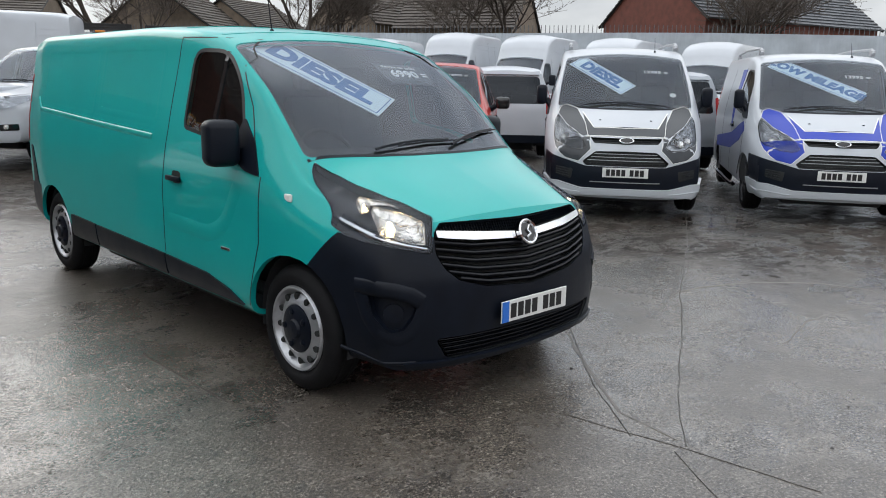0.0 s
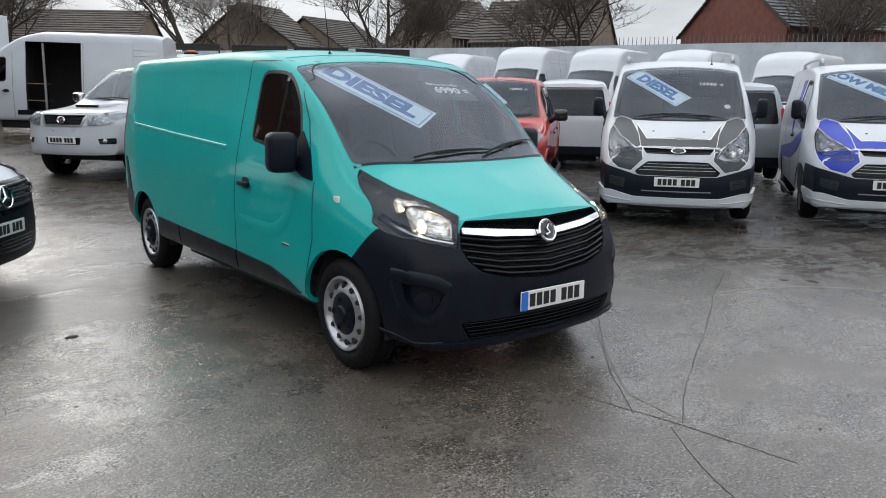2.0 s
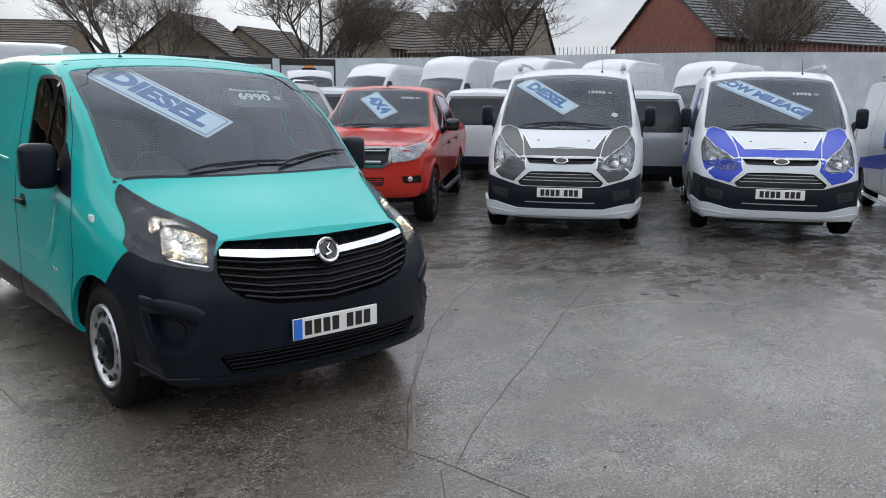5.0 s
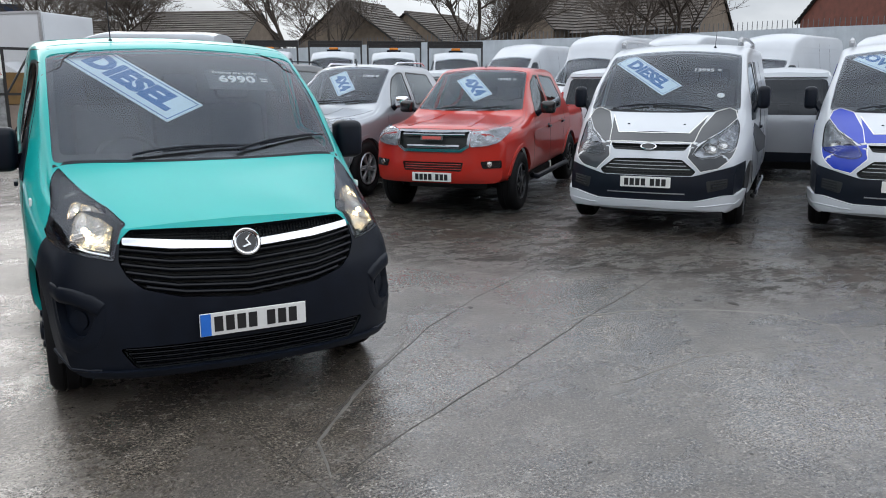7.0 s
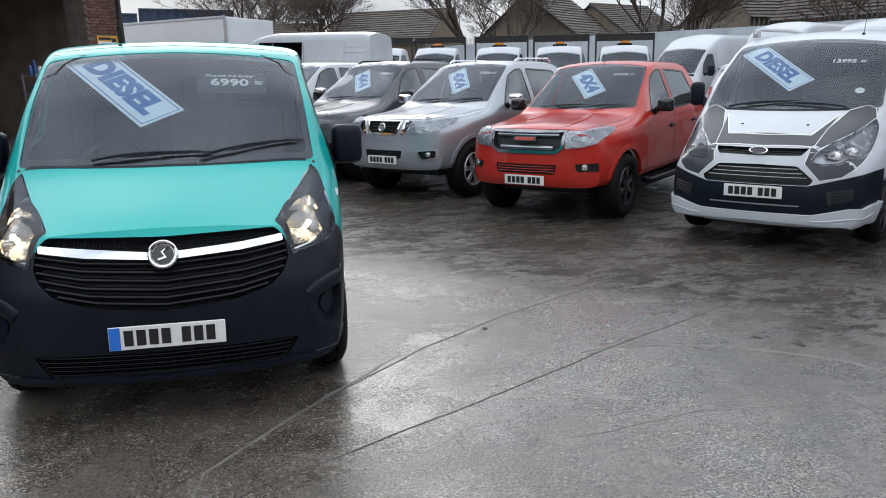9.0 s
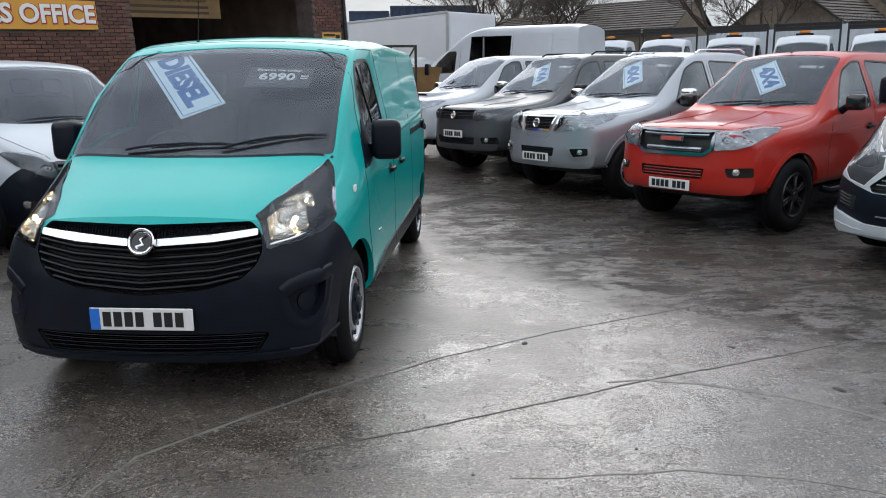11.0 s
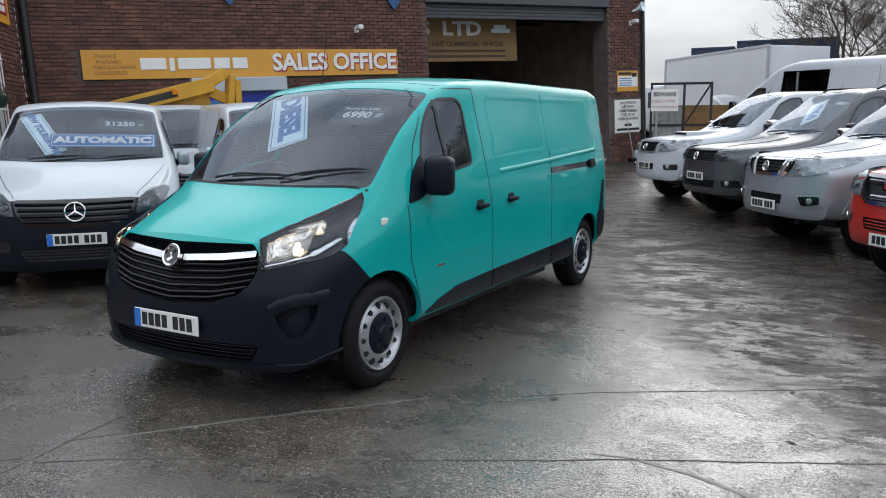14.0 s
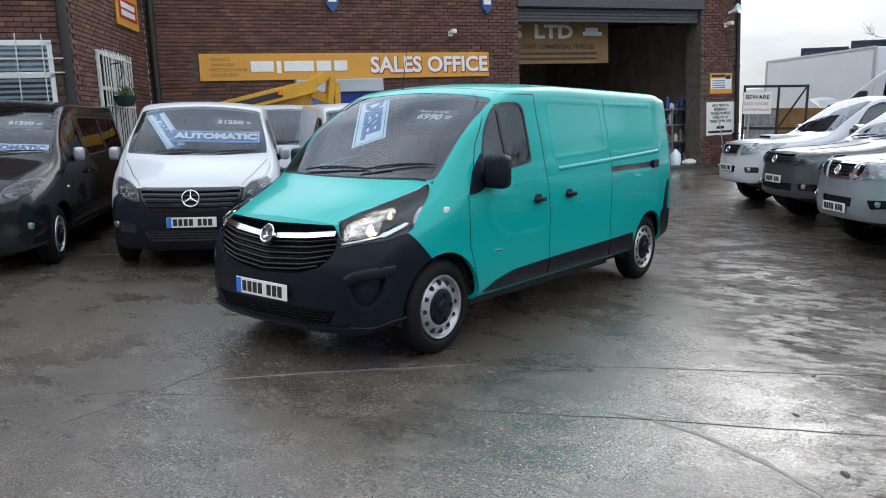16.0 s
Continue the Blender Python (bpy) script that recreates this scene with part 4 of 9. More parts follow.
def common(veh, sh, mats, pick, planes, screen, sides, wheel, base, track, veh_label="", beds=(), rear=None, sideglass=SIDEGLASS, screenglass=GLASS):
    """Body with openings, panes, wheels and housings of any vehicle."""
    kind, R, rim, width = wheel
    cut = arches(sh, R, base, track)
    cut.append(sh.prism([Vector((x, y, 1.5)) for x, y in screen], TOP, 1.5, 0.42))
    for poly in sides:
        cut.append(sh.prism([Vector((0, y, z)) for y, z in poly], (1, 0, 0), 1.5, 1.5))
    if rear:
        cut.append(sh.prism([Vector((x, sh.y1, z)) for x, z in rear], (0, 1, 0), 1.0, 0.35))
    cut += list(beds)
    body = sh.body(veh, mats, pick, planes, cut)
    pane = part("windscreen", sh.panel([(x, y, 1.5) for x, y in screen], TOP, -0.003, 0.006, 0.05), screenglass, veh, "clear windscreen", smooth=50)
    rim_bm = bmesh.new()
    cx, cy = sum(x for x, y in screen) / len(screen), sum(y for x, y in screen) / len(screen)
    y_lo, y_hi = min(y for x, y in screen), max(y for x, y in screen)
    rings = []
    for k in (0.0, 0.5, 1.0):
        ring = []
        for x, y in screen:
            low = max(0.0, (cy - y) / (cy - y_lo))
            qx, qy = x * (1 - 0.045 * k), cy + (y - cy) * (1 - k * (0.05 + 0.09 * low))
            co, no = sh.hit((qx, qy, 1.5), TOP)
            ring.append(rim_bm.verts.new(co - no * 0.011))
        rings.append(ring)
    for a, c in zip(rings, rings[1:]):
        for i in range(len(a)):
            j = (i + 1) % len(a)
            rim_bm.faces.new((a[i], a[j], c[j], c[i]))
    part("windscreen_seal", rim_bm, INK, veh, smooth=50)
    for s in (-1, 1):
        for poly in sides:
            pts = [(s, y, z) for y, z in poly]
            part("side_window", sh.panel(pts, (s, 0, 0), -0.004, 0.006, 0.12), sideglass, veh, smooth=50)
            part("window_seal", sh.line(pts + pts[:1], (s, 0, 0), 0.022, 0.0008), INK, veh, smooth=50)
    if rear:
        pts = [(x, sh.y1, z) for x, z in rear]
        part("rear_window", sh.panel(pts, (0, 1, 0), -0.004, 0.006, 0.12), DARKGLASS, veh, smooth=50)
    add_wheels(veh, kind, R, rim, width, base, track)
    liners(veh, R, base)
    high = R > 0.37
    # floor deepened, with boxes added to block light under the body
    low = box(-0.55, 0.55, sh.y0 + (0.55 if high else 0.35), sh.y1 - 0.35, 0.30 if high else 0.17, 0.40, 0.02)
    box(-0.70, 0.70, R + 0.12, base - R - 0.12, 0.20, 0.36, 0.02, low)
    if not high:
        box(-0.56, 0.56, sh.y0 + 0.34, -R - 0.10, 0.19, 0.36, 0.02, low)
    part("underfloor", low, CABIN, veh)
    return body


def screen_outline(w0, y0, sag, w1, y1, sag1, r=0.07):
    """A windscreen's outline in plan: bowed base and top edges with rounded corners."""
    base = [(w0 * k / 7, y0 - sag * (1 - (k / 7) ** 2)) for k in range(-7, 8)]
    head = [(w1 * k / 4, y1 + sag1 * (1 - (k / 4) ** 2)) for k in range(4, -5, -1)]
    rad = [r] + [0.0] * 13 + [r] + [r] + [0.0] * 7 + [r]
    return [(p.x, p.y) for p in rounded([(x, y) for x, y in base + head], rad)]


def arch_lip(veh, sh, R, base, mat, gap=0.055, wide=0.05):
    for y in (0.0, base):
        for s in (-1, 1):
            pts = []
            for i in range(19):
                a = math.pi * (-0.03 + 1.06 * i / 18)
                pts.append((s, y + math.cos(a) * (R + gap + wide / 2), R + math.sin(a) * (R + gap + wide / 2)))
            part("arch_lip", sh.line(pts, (s, 0, 0), wide, 0.014), mat, veh, smooth=40)


def seams(veh, sh, lines, width=0.007):
    for pts, d in lines:
        part("panel_gap", sh.line(pts, d, width), SEAM, veh, smooth=40)


def aerial(veh, x, y, z, h=0.22, lean=0.10):
    bm = lathe([(0.02, 0), (0.012, 0.02), (0.0005, 0.03)], 10, "z")
    tube([(0, 0, 0.015), (0, lean, h)], 0.004, 5, 0.002, bm)
    part("aerial", bm, PLASTIC, veh, m=pose(x, y, z))


# -- the teal van --
def vivaro_shell():
    top = keyed((-0.86, 0.955), (-0.78, 1.0), (-0.55, 1.08), (-0.3, 1.16), (-0.16, 1.215), (-0.05, 1.285), (0.35, 1.545), (0.7, 1.765), (0.86, 1.852), (1.0, 1.90), (1.25, 1.935), (2.0, 1.965), (3.9, 1.965), (4.2, 1.93))
    wide = keyed((-0.86, 0.83), (-0.5, 0.90), (0.0, 0.94), (0.5, 0.95), (3.6, 0.95), (4.2, 0.90))
    wtop = keyed((-0.86, 0.72), (-0.2, 0.82), (0.3, 0.815), (0.9, 0.79), (1.3, 0.81), (3.8, 0.80), (4.2, 0.78))
    low = keyed((-0.86, 0.24), (-0.4, 0.26), (0.5, 0.31), (3.6, 0.32), (4.2, 0.38))
    belt = keyed((-0.86, 0.75), (0.0, 1.04), (0.6, 1.12), (4.2, 1.16))
    crown = keyed((-0.86, 0.05), (-0.2, 0.055), (0.4, 0.05), (1.2, 0.055), (4.2, 0.05))
    nose = keyed((0.2, 0.07), (0.3, 0.02), (0.5, 0.0), (0.66, 0.012), (0.78, 0.05), (0.9, 0.10), (1.0, 0.16))
    return Shell(-0.83, 4.2, top, wide, wtop, low, belt, crown, nose, lambda x: 0.10 * (x / 0.8) ** 2 + 0.24 * (x / 0.92) ** 6,
                 lambda x, z: 0.05 * (x / 0.9) ** 4 + 0.10 * max(0.0, z - 1.2) ** 1.5, 0.09)


LAMPMID = shade("lamp_grey_housing", (0.13, 0.135, 0.145), 0.22, 0.6, vary=0.4, scale=14, bump=0.4, bscale=40)
LAMPGREY = shade("lamp_housing", (0.075, 0.078, 0.085), 0.24, 0.35, vary=0.3, scale=12)
LAMP = [(0.520, -0.615, 0.962), (0.582, -0.441, 1.025), (0.654, -0.285, 1.072), (0.71, -0.119, 1.127), (0.757, 0.020, 1.186), (0.785, -0.002, 1.144), (0.801, -0.053, 1.091), (0.812, -0.136, 1.04), (0.818, -0.205, 0.994), (0.836, -0.246, 0.95), (0.856, -0.255, 0.915), (0.846, -0.335, 0.88), (0.818, -0.451, 0.857), (0.769, -0.58, 0.846), (0.68, -0.65, 0.825), (0.592, -0.697, 0.804), (0.585, -0.69, 0.86)]
POCKET = [(0.69, -0.706, 0.578), (0.77, -0.641, 0.632), (0.845, -0.52, 0.638), (0.842, -0.556, 0.527), (0.80, -0.624, 0.445), (0.748, -0.671, 0.452), (0.709, -0.699, 0.52)]


def lamp_dir(s):
    return (s * 0.58, -0.62, 0.52)


def fog_dir(s):
    return (s * 0.70, -0.71, 0.05)


def teal_van(m):
    veh = thing("panel_van", m, "teal green panel van with black bumper parked on wet concrete", "van")
    sh = vivaro_shell()
    screen = screen_outline(0.785, 0.045, 0.135, 0.742, 0.828, 0.03, 0.05)
    grille = [(-0.515, 0, 0.945), (-0.3, 0, 0.941), (0, 0, 0.934), (0.3, 0, 0.941), (0.515, 0, 0.945), (0.562, 0, 0.90), (0.578, 0, 0.804), (0.548, 0, 0.735), (0.484, 0, 0.678), (0.323, 0, 0.630), (0, 0, 0.60), (-0.323, 0, 0.630), (-0.484, 0, 0.678), (-0.548, 0, 0.735), (-0.578, 0, 0.804), (-0.562, 0, 0.90)]
    lower = [(-0.61, 0, 0.405), (0.61, 0, 0.405), (0.54, 0, 0.295), (-0.54, 0, 0.295)]
    cuts = [hole(sh, grille, FRONT), hole(sh, lower, FRONT, 0.03)]
    for s in (-1, 1):
        cuts += [hole(sh, sx(s, LAMP), lamp_dir(s)), hole(sh, sx(s, POCKET), fog_dir(s))]
    win = rounded([(0.40, 1.165), (0.74, 1.265), (1.13, 1.315), (1.13, 1.765), (0.80, 1.755), (0.62, 1.60)], [0.04, 0.1, 0.04, 0.10, 0.10, 0.12])
    win = [(p.x, p.y) for p in win]

    def pick(c, n):
        if c.z < 0.885 and (c.z - 0.69) + 1.05 * (c.y + 0.12) < 0:
            return 1
        if c.y > 3.80 and c.z < 0.70:
            return 1
        return 0
    common(veh, sh, [TEAL, PLASTIC], pick, [((0, 0, 0.885), (0, 0, 1)), ((0, -0.12, 0.69), (0, 1.05, 1)), ((0, 3.80, 0), (0, 1, 0)), ((0, 0, 0.70), (0, 0, 1))],
           screen, [win], ("steel", 0.335, 0.228, 0.205), 3.498, 0.90, beds=cuts)
    cabin(veh, 0.08, 1.16, 1.12, 0.78, 0.78, bulkhead=(1.52, 0.45, 1.85))
    # grille: recessed tray, mesh band, slats, chrome wings and a round badge
    gr = tray(veh, sh, grille, FRONT, 0.045, SEAM, "grille", 0.02)
    for k, (zc, zm, ze, we) in enumerate(((0.812, 0.832, 0.862, 0.566), (0.775, 0.797, 0.830, 0.570), (0.737, 0.760, 0.795, 0.566), (0.698, 0.722, 0.760, 0.552), (0.662, 0.687, 0.724, 0.525), (0.630, 0.654, 0.688, 0.47))):
        part("slat", sh.line([(-we, 0, ze), (-we * 0.64, 0, zm), (0, 0, zc), (we * 0.64, 0, zm), (we, 0, ze)], FRONT, 0.024, -0.016, crown=0.016), SLATBLACK, gr, smooth=40)
    mesh_bm = bmesh.new()
    for k in range(6):
        z = 0.932 - 0.013 * k
        join(mesh_bm, sh.line([(-0.52, 0, z + 0.014), (0, 0, z - 0.006), (0.52, 0, z + 0.014)], FRONT, 0.004, -0.012))
    for k in range(64):
        x = -0.52 + 1.04 * k / 63
        join(mesh_bm, sh.line([(x, 0, 0.872 + 0.035 * abs(x) / 0.5), (x, 0, 0.926 + 0.012 * abs(x) / 0.5)], FRONT, 0.004, -0.013, 0.03))
    part("mesh_insert", mesh_bm, PLASTIC, gr)
    for s in (-1, 1):
        part("chrome_wing", sh.panel(rounded(sx(s, [(0.06, 0, 0.833), (0.349, 0, 0.852), (0.552, 0, 0.878), (0.550, 0, 0.910), (0.339, 0, 0.886), (0.06, 0, 0.866)]), 0.008), FRONT, 0.008, 0.03, 0.05), CHROME, gr, smooth=40)
    co, no = sh.hit((0, 0, 0.85), FRONT)
    q = no.to_track_quat("X", "Z").to_matrix().to_4x4()
    bd = part("badge", lathe([(0.068, 0.0), (0.068, 0.022), (0.062, 0.028), (0.054, 0.024), (0.05, 0.012), (0.0005, 0.012)], 32), CHROME, gr, "round chrome badge", smooth=40, m=Matrix.Translation(co + no * 0.012) @ q)
    part("badge_field", lathe([(0.049, 0.012), (0.049, 0.0145), (0.0005, 0.0145)], 24), GLOSSBLACK, bd)
    part("badge_shape", tube([(0.018, -0.02, -0.03), (0.018, 0.012, -0.012), (0.018, -0.004, 0.01), (0.018, 0.025, 0.034)], 0.011, 6, 0.006), CHROME, bd, smooth=50)
    # lamps, fog lamp pockets and bumper mouldings
    for s in (-1, 1):
        headlamp(veh, sh, sx(s, LAMP), lamp_dir(s), [(s * 0.69, -0.50, 0.925, 0.07), (s * 0.725, -0.34, 1.025, 0.05)], True,
                 [(sx(s, [(0.612, -0.685, 0.834), (0.70, -0.635, 0.854), (0.77, -0.56, 0.876), (0.80, -0.47, 0.895)]), 0.026), (sx(s, [(0.785, -0.50, 0.895), (0.806, -0.40, 0.920), (0.820, -0.32, 0.944), (0.824, -0.285, 0.955)]), 0.052)],
                 label="clear headlamp, lit", dark=LAMPGREY,
                 dishes=[sx(s, [(0.612, -0.672, 0.85), (0.578, -0.609, 0.955), (0.618, -0.514, 0.985), (0.695, -0.387, 1.008), (0.727, -0.40, 0.988), (0.768, -0.523, 0.888), (0.699, -0.62, 0.862)]),
                         sx(s, [(0.60, -0.48, 1.006), (0.640, -0.385, 1.034), (0.710, -0.29, 1.048), (0.741, -0.299, 1.024), (0.762, -0.356, 0.974), (0.742, -0.40, 0.985), (0.708, -0.372, 1.016)])])
        fp = tray(veh, sh, sx(s, POCKET), fog_dir(s), 0.04, PLASTIC, "fog_recess", 0.02)
        rim_line = sx(s, [(0.668, -0.718, 0.60), (0.691, -0.701, 0.630), (0.77, -0.641, 0.656), (0.850, -0.49, 0.664), (0.859, -0.465, 0.62), (0.85, -0.519, 0.503), (0.827, -0.592, 0.428), (0.764, -0.652, 0.40), (0.715, -0.694, 0.432), (0.682, -0.714, 0.505)])
        part("fog_rim", sh.line([tuple(p) for p in rounded(rim_line + rim_line[:1], 0.02)], None, 0.05, 0.0, 0.03, 0.0035), PLASTIC, veh, smooth=70)
        part("fog_brow", sh.line(sx(s, [(0.672, -0.716, 0.592), (0.72, -0.69, 0.628), (0.78, -0.632, 0.648), (0.835, -0.535, 0.655), (0.865, -0.45, 0.655)]), None, 0.075, 0.0, 0.03, 0.009), PLASTIC, veh, smooth=70)
        part("bumper_lip", sh.line(sx(s, [(0.70, -0.72, 0.285), (0.80, -0.60, 0.29), (0.88, -0.46, 0.30), (0.925, -0.36, 0.315)]), None, 0.018, 0.002, 0.03, 0.006), PLASTIC, veh, smooth=60)
        co, no = sh.close((s * 0.775, -0.63, 0.53))
        part("fog_cover", lathe([(0.05, 0.0), (0.048, 0.012), (0.0005, 0.016)], 20), PLASTIC, fp, smooth=40, m=Matrix.Translation(co - no * 0.045) @ no.to_track_quat("X", "Z").to_matrix().to_4x4())
    lg = tray(veh, sh, lower, FRONT, 0.04, SEAM, "lower_grille", 0.03)
    for k in range(5):
        z, w = 0.392 - 0.022 * k, 0.585 - 0.014 * k
        part("slat", sh.line([(-w, 0, z), (0, 0, z - 0.004), (w, 0, z)], FRONT, 0.012, -0.020, crown=0.010), SLATBLACK, lg, smooth=40)
    strip(sh, [(-0.72, 0, 0.275), (0, 0, 0.265), (0.72, 0, 0.275), (0.74, 0, 0.295), (0, 0, 0.285), (-0.74, 0, 0.295)], FRONT, PLASTIC, veh, "bumper_lip", 0.018, 0.035, 0.006)
    number_plate(veh, sh, -0.8, 0.49, 0.52, True)
    # side trim
    for s in (-1, 1):
        d = (s, 0, 0)
        for poly in ([(0.45, 0.372), (0.60, 0.435), (0.85, 0.485), (1.385, 0.505), (1.385, 0.372)], [(1.405, 0.372), (1.405, 0.506), (2.545, 0.53), (2.545, 0.372)], [(2.565, 0.372), (2.565, 0.53), (3.06, 0.545), (3.10, 0.372)]):
            strip(sh, [(s, y, z) for y, z in poly], d, PLASTIC, veh, "side_moulding", 0.012, 0.018, 0.008)
        strip(sh, [(s, y, z) for y, z in ((0.27, 1.10), (0.40, 1.12), (0.56, 1.20), (0.50, 1.40), (0.36, 1.27))], d, PLASTIC, veh, "mirror_base", 0.008, 0.014, 0.03)
        mirror(veh, s * 1.03, 0.48, 1.265, 0.185, 0.245, base=(s * 0.93, 0.46, 1.20))
        handle(veh, sh, s, 1.20, 1.005)
        co, no = sh.hit((s, 0.04, 1.015), d)
        part("side_repeater", box(-0.008, 0.008, -0.03, 0.03, -0.02, 0.02, 0.006), SIGNWHITE, veh, m=Matrix.Translation(co))
        co, no = sh.hit((s, 0.62, 0.665), d)
        part("trim_badge", box(-0.004, 0.005, -0.05, 0.05, -0.008, 0.008, 0.002), CHROME, veh, m=Matrix.Translation(co))
        # pressed swage and panel outlines in the body colour
        part("swage", sh.line([(s, 1.55, 1.235), (s, 2.5, 1.275), (s, 3.72, 1.335)], d, 0.04, 0.0, crown=0.007), TEAL, veh, smooth=60)
        part("swage", sh.line([(s, 3.72, 1.335), (s, 3.80, 1.42)], d, 0.045, 0.0, crown=0.009), TEAL, veh, smooth=60)
        for y0, y1 in ((1.50, 2.46), (2.56, 3.66)):
            pts = [(s, p.x, p.y) for p in rounded([(y0, 1.33), (y1, 1.37), (y1, 1.80), (y0, 1.795)], 0.06)]
            part("pressed_panel", sh.line(pts + pts[:1], d, 0.05, 0.0, crown=0.0016 if s > 0 else 0.0008), TEAL, veh, smooth=80)
        pts = [(s, 0.48, 1.02), (s, 0.62, 0.80), (s, 0.80, 0.72), (s, 1.32, 0.735)]
        part("door_crease", sh.line([tuple(p) for p in rounded(pts, [0.0, 0.14, 0.14, 0.0])], d, 0.10, 0.0, crown=0.004), TEAL, veh, smooth=80)
        seams(veh, sh, [([(s, 0.26, 1.10), (s, 0.27, 0.75), (s, 0.40, 0.38)], d), ([(s, 1.30, 1.84), (s, 1.33, 1.3), (s, 1.40, 0.9), (s, 1.40, 0.36)], d),
                        ([(s, 0.28, 1.10), (s, 0.46, 1.45), (s, 0.68, 1.72), (s, 0.86, 1.83), (s, 1.30, 1.84)], d), ([(s, 2.555, 1.84), (s, 2.555, 0.36)], d)][:4 if s > 0 else 3])
        strip(sh, [(s, y, z) for y, z in ((3.86, 0.70), (4.03, 0.70), (4.07, 1.02), (4.0, 1.02))], d, PLASTIC, veh, "corner_guard", 0.006, 0.012, 0.03)
        strip(sh, sx(s, [(0.80, 4.2, 1.05), (0.87, 4.12, 1.05), (0.85, 4.1, 1.62), (0.78, 4.18, 1.62)]), (s * 0.45, 0.89, 0), REDLENS, veh, "tail_lamp", 0.006, 0.012, 0.02)
        part("window_divider", sh.line([(s, 0.80, 1.275), (s, 0.80, 1.75)], d, 0.03, 0.002), GLOSSBLACK, veh)
    handle(veh, sh, 1, 1.72, 1.015)
    rail = strip(sh, [(1, 2.56, 1.165), (1, 3.62, 1.185), (1, 3.62, 1.235), (1, 2.56, 1.215)], (1, 0, 0), GLOSSBLACK, veh, "slide_rail", 0.006, 0.012, 0.01)
    part("rail_end", sh.panel(rounded([(1, 3.50, 1.165), (1, 3.64, 1.17), (1, 3.64, 1.25), (1, 3.50, 1.245)], 0.02), (1, 0, 0), 0.028, 0.03), PLASTIC, rail, smooth=40)
    
    part("scuttle", sh.line([(0.785 * k / 12, 0.045 - 0.135 * (1 - (k / 12) ** 2) - 0.004, 1.5) for k in range(-12, 13)], TOP, 0.02, 0.002), PLASTIC, veh, smooth=40)
    wipers(veh, sh, [(-0.40, -0.03, 0.16, -0.005), (0.16, -0.04, 0.66, 0.12)], TOP)
    part("roof_seam", sh.line([(-0.72, 0.98, 2), (0, 1.0, 2), (0.72, 0.98, 2)], TOP, 0.02, 0.003), TEAL, veh)
    part("roof_seam", sh.line([(-0.72, 1.42, 2), (0, 1.42, 2), (0.72, 1.42, 2)], TOP, 0.02, 0.003), TEAL, veh)
    part("roof_seam", sh.line([(-0.72, 2.6, 2), (0, 2.6, 2), (0.72, 2.6, 2)], TOP, 0.02, 0.003), TEAL, veh)
    aerial(veh, -0.35, 1.05, 1.885, 0.38, 0.07)
    placard(m, sh, -0.30, 0.575, TOP, -56, "DIESEL", 0.88, 0.285, 0.21, xs=1.12)
    price(m, sh, 0.33, 0.56, TOP, "6990", 0.105, True, "Finance me today")
    return veh


# -- mid-size vans with a short sloping bonnet --
def custom_shell():
    top = keyed((-0.95, 0.93), (-0.86, 1.0), (-0.6, 1.115), (-0.35, 1.215), (-0.22, 1.275), (0.2, 1.53), (0.55, 1.765), (0.8, 1.92), (1.0, 1.99), (1.4, 2.035), (3.6, 2.045), (3.95, 2.02))
    wide = keyed((-0.95, 0.86), (-0.5, 0.94), (0.0, 0.975), (0.5, 0.98), (3.4, 0.98), (3.95, 0.93))
    wtop = keyed((-0.95, 0.70), (-0.25, 0.865), (0.2, 0.86), (0.9, 0.80), (1.3, 0.81), (3.7, 0.81), (3.95, 0.79))
    low = keyed((-0.95, 0.25), (-0.4, 0.24), (0.5, 0.28), (3.4, 0.30), (3.95, 0.36))
    belt = keyed((-0.95, 0.72), (0.0, 1.08), (0.6, 1.14), (3.95, 1.18))
    crown = keyed((-0.95, 0.05), (-0.2, 0.06), (0.4, 0.055), (1.2, 0.06), (3.95, 0.05))
    nose = keyed((0.2, 0.06), (0.32, 0.01), (0.5, 0.0), (0.66, 0.02), (0.78, 0.05), (0.9, 0.11), (1.0, 0.18))
    return Shell(-0.95, 3.95, top, wide, wtop, low, belt, crown, nose, lambda x: 0.11 * (x / 0.8) ** 2 + 0.24 * (x / 0.95) ** 6,
                 lambda x, z: 0.05 * (x / 0.9) ** 4 + 0.10 * max(0.0, z - 1.2) ** 1.5, 0.09)


CLAMP = [(0.455, -0.832, 0.845), (0.497, -0.772, 0.916), (0.573, -0.626, 0.981), (0.703, -0.405, 1.054), (0.796, -0.12, 1.150), (0.833, -0.203, 1.059), (0.84, -0.33, 0.97), (0.836, -0.441, 0.905), (0.80, -0.582, 0.865), (0.666, -0.78, 0.818), (0.542, -0.83, 0.807), (0.484, -0.84, 0.82)]
UPPERGRILLE = [(-0.415, 0, 0.943), (0, 0, 0.941), (0.415, 0, 0.943), (0.365, 0, 0.88), (0, 0, 0.874), (-0.365, 0, 0.88)]
MAINGRILLE = [(-0.35, 0, 0.790), (0, 0, 0.798), (0.35, 0, 0.790), (0.495, 0, 0.672), (0.46, 0, 0.625), (-0.46, 0, 0.625), (-0.495, 0, 0.672)]


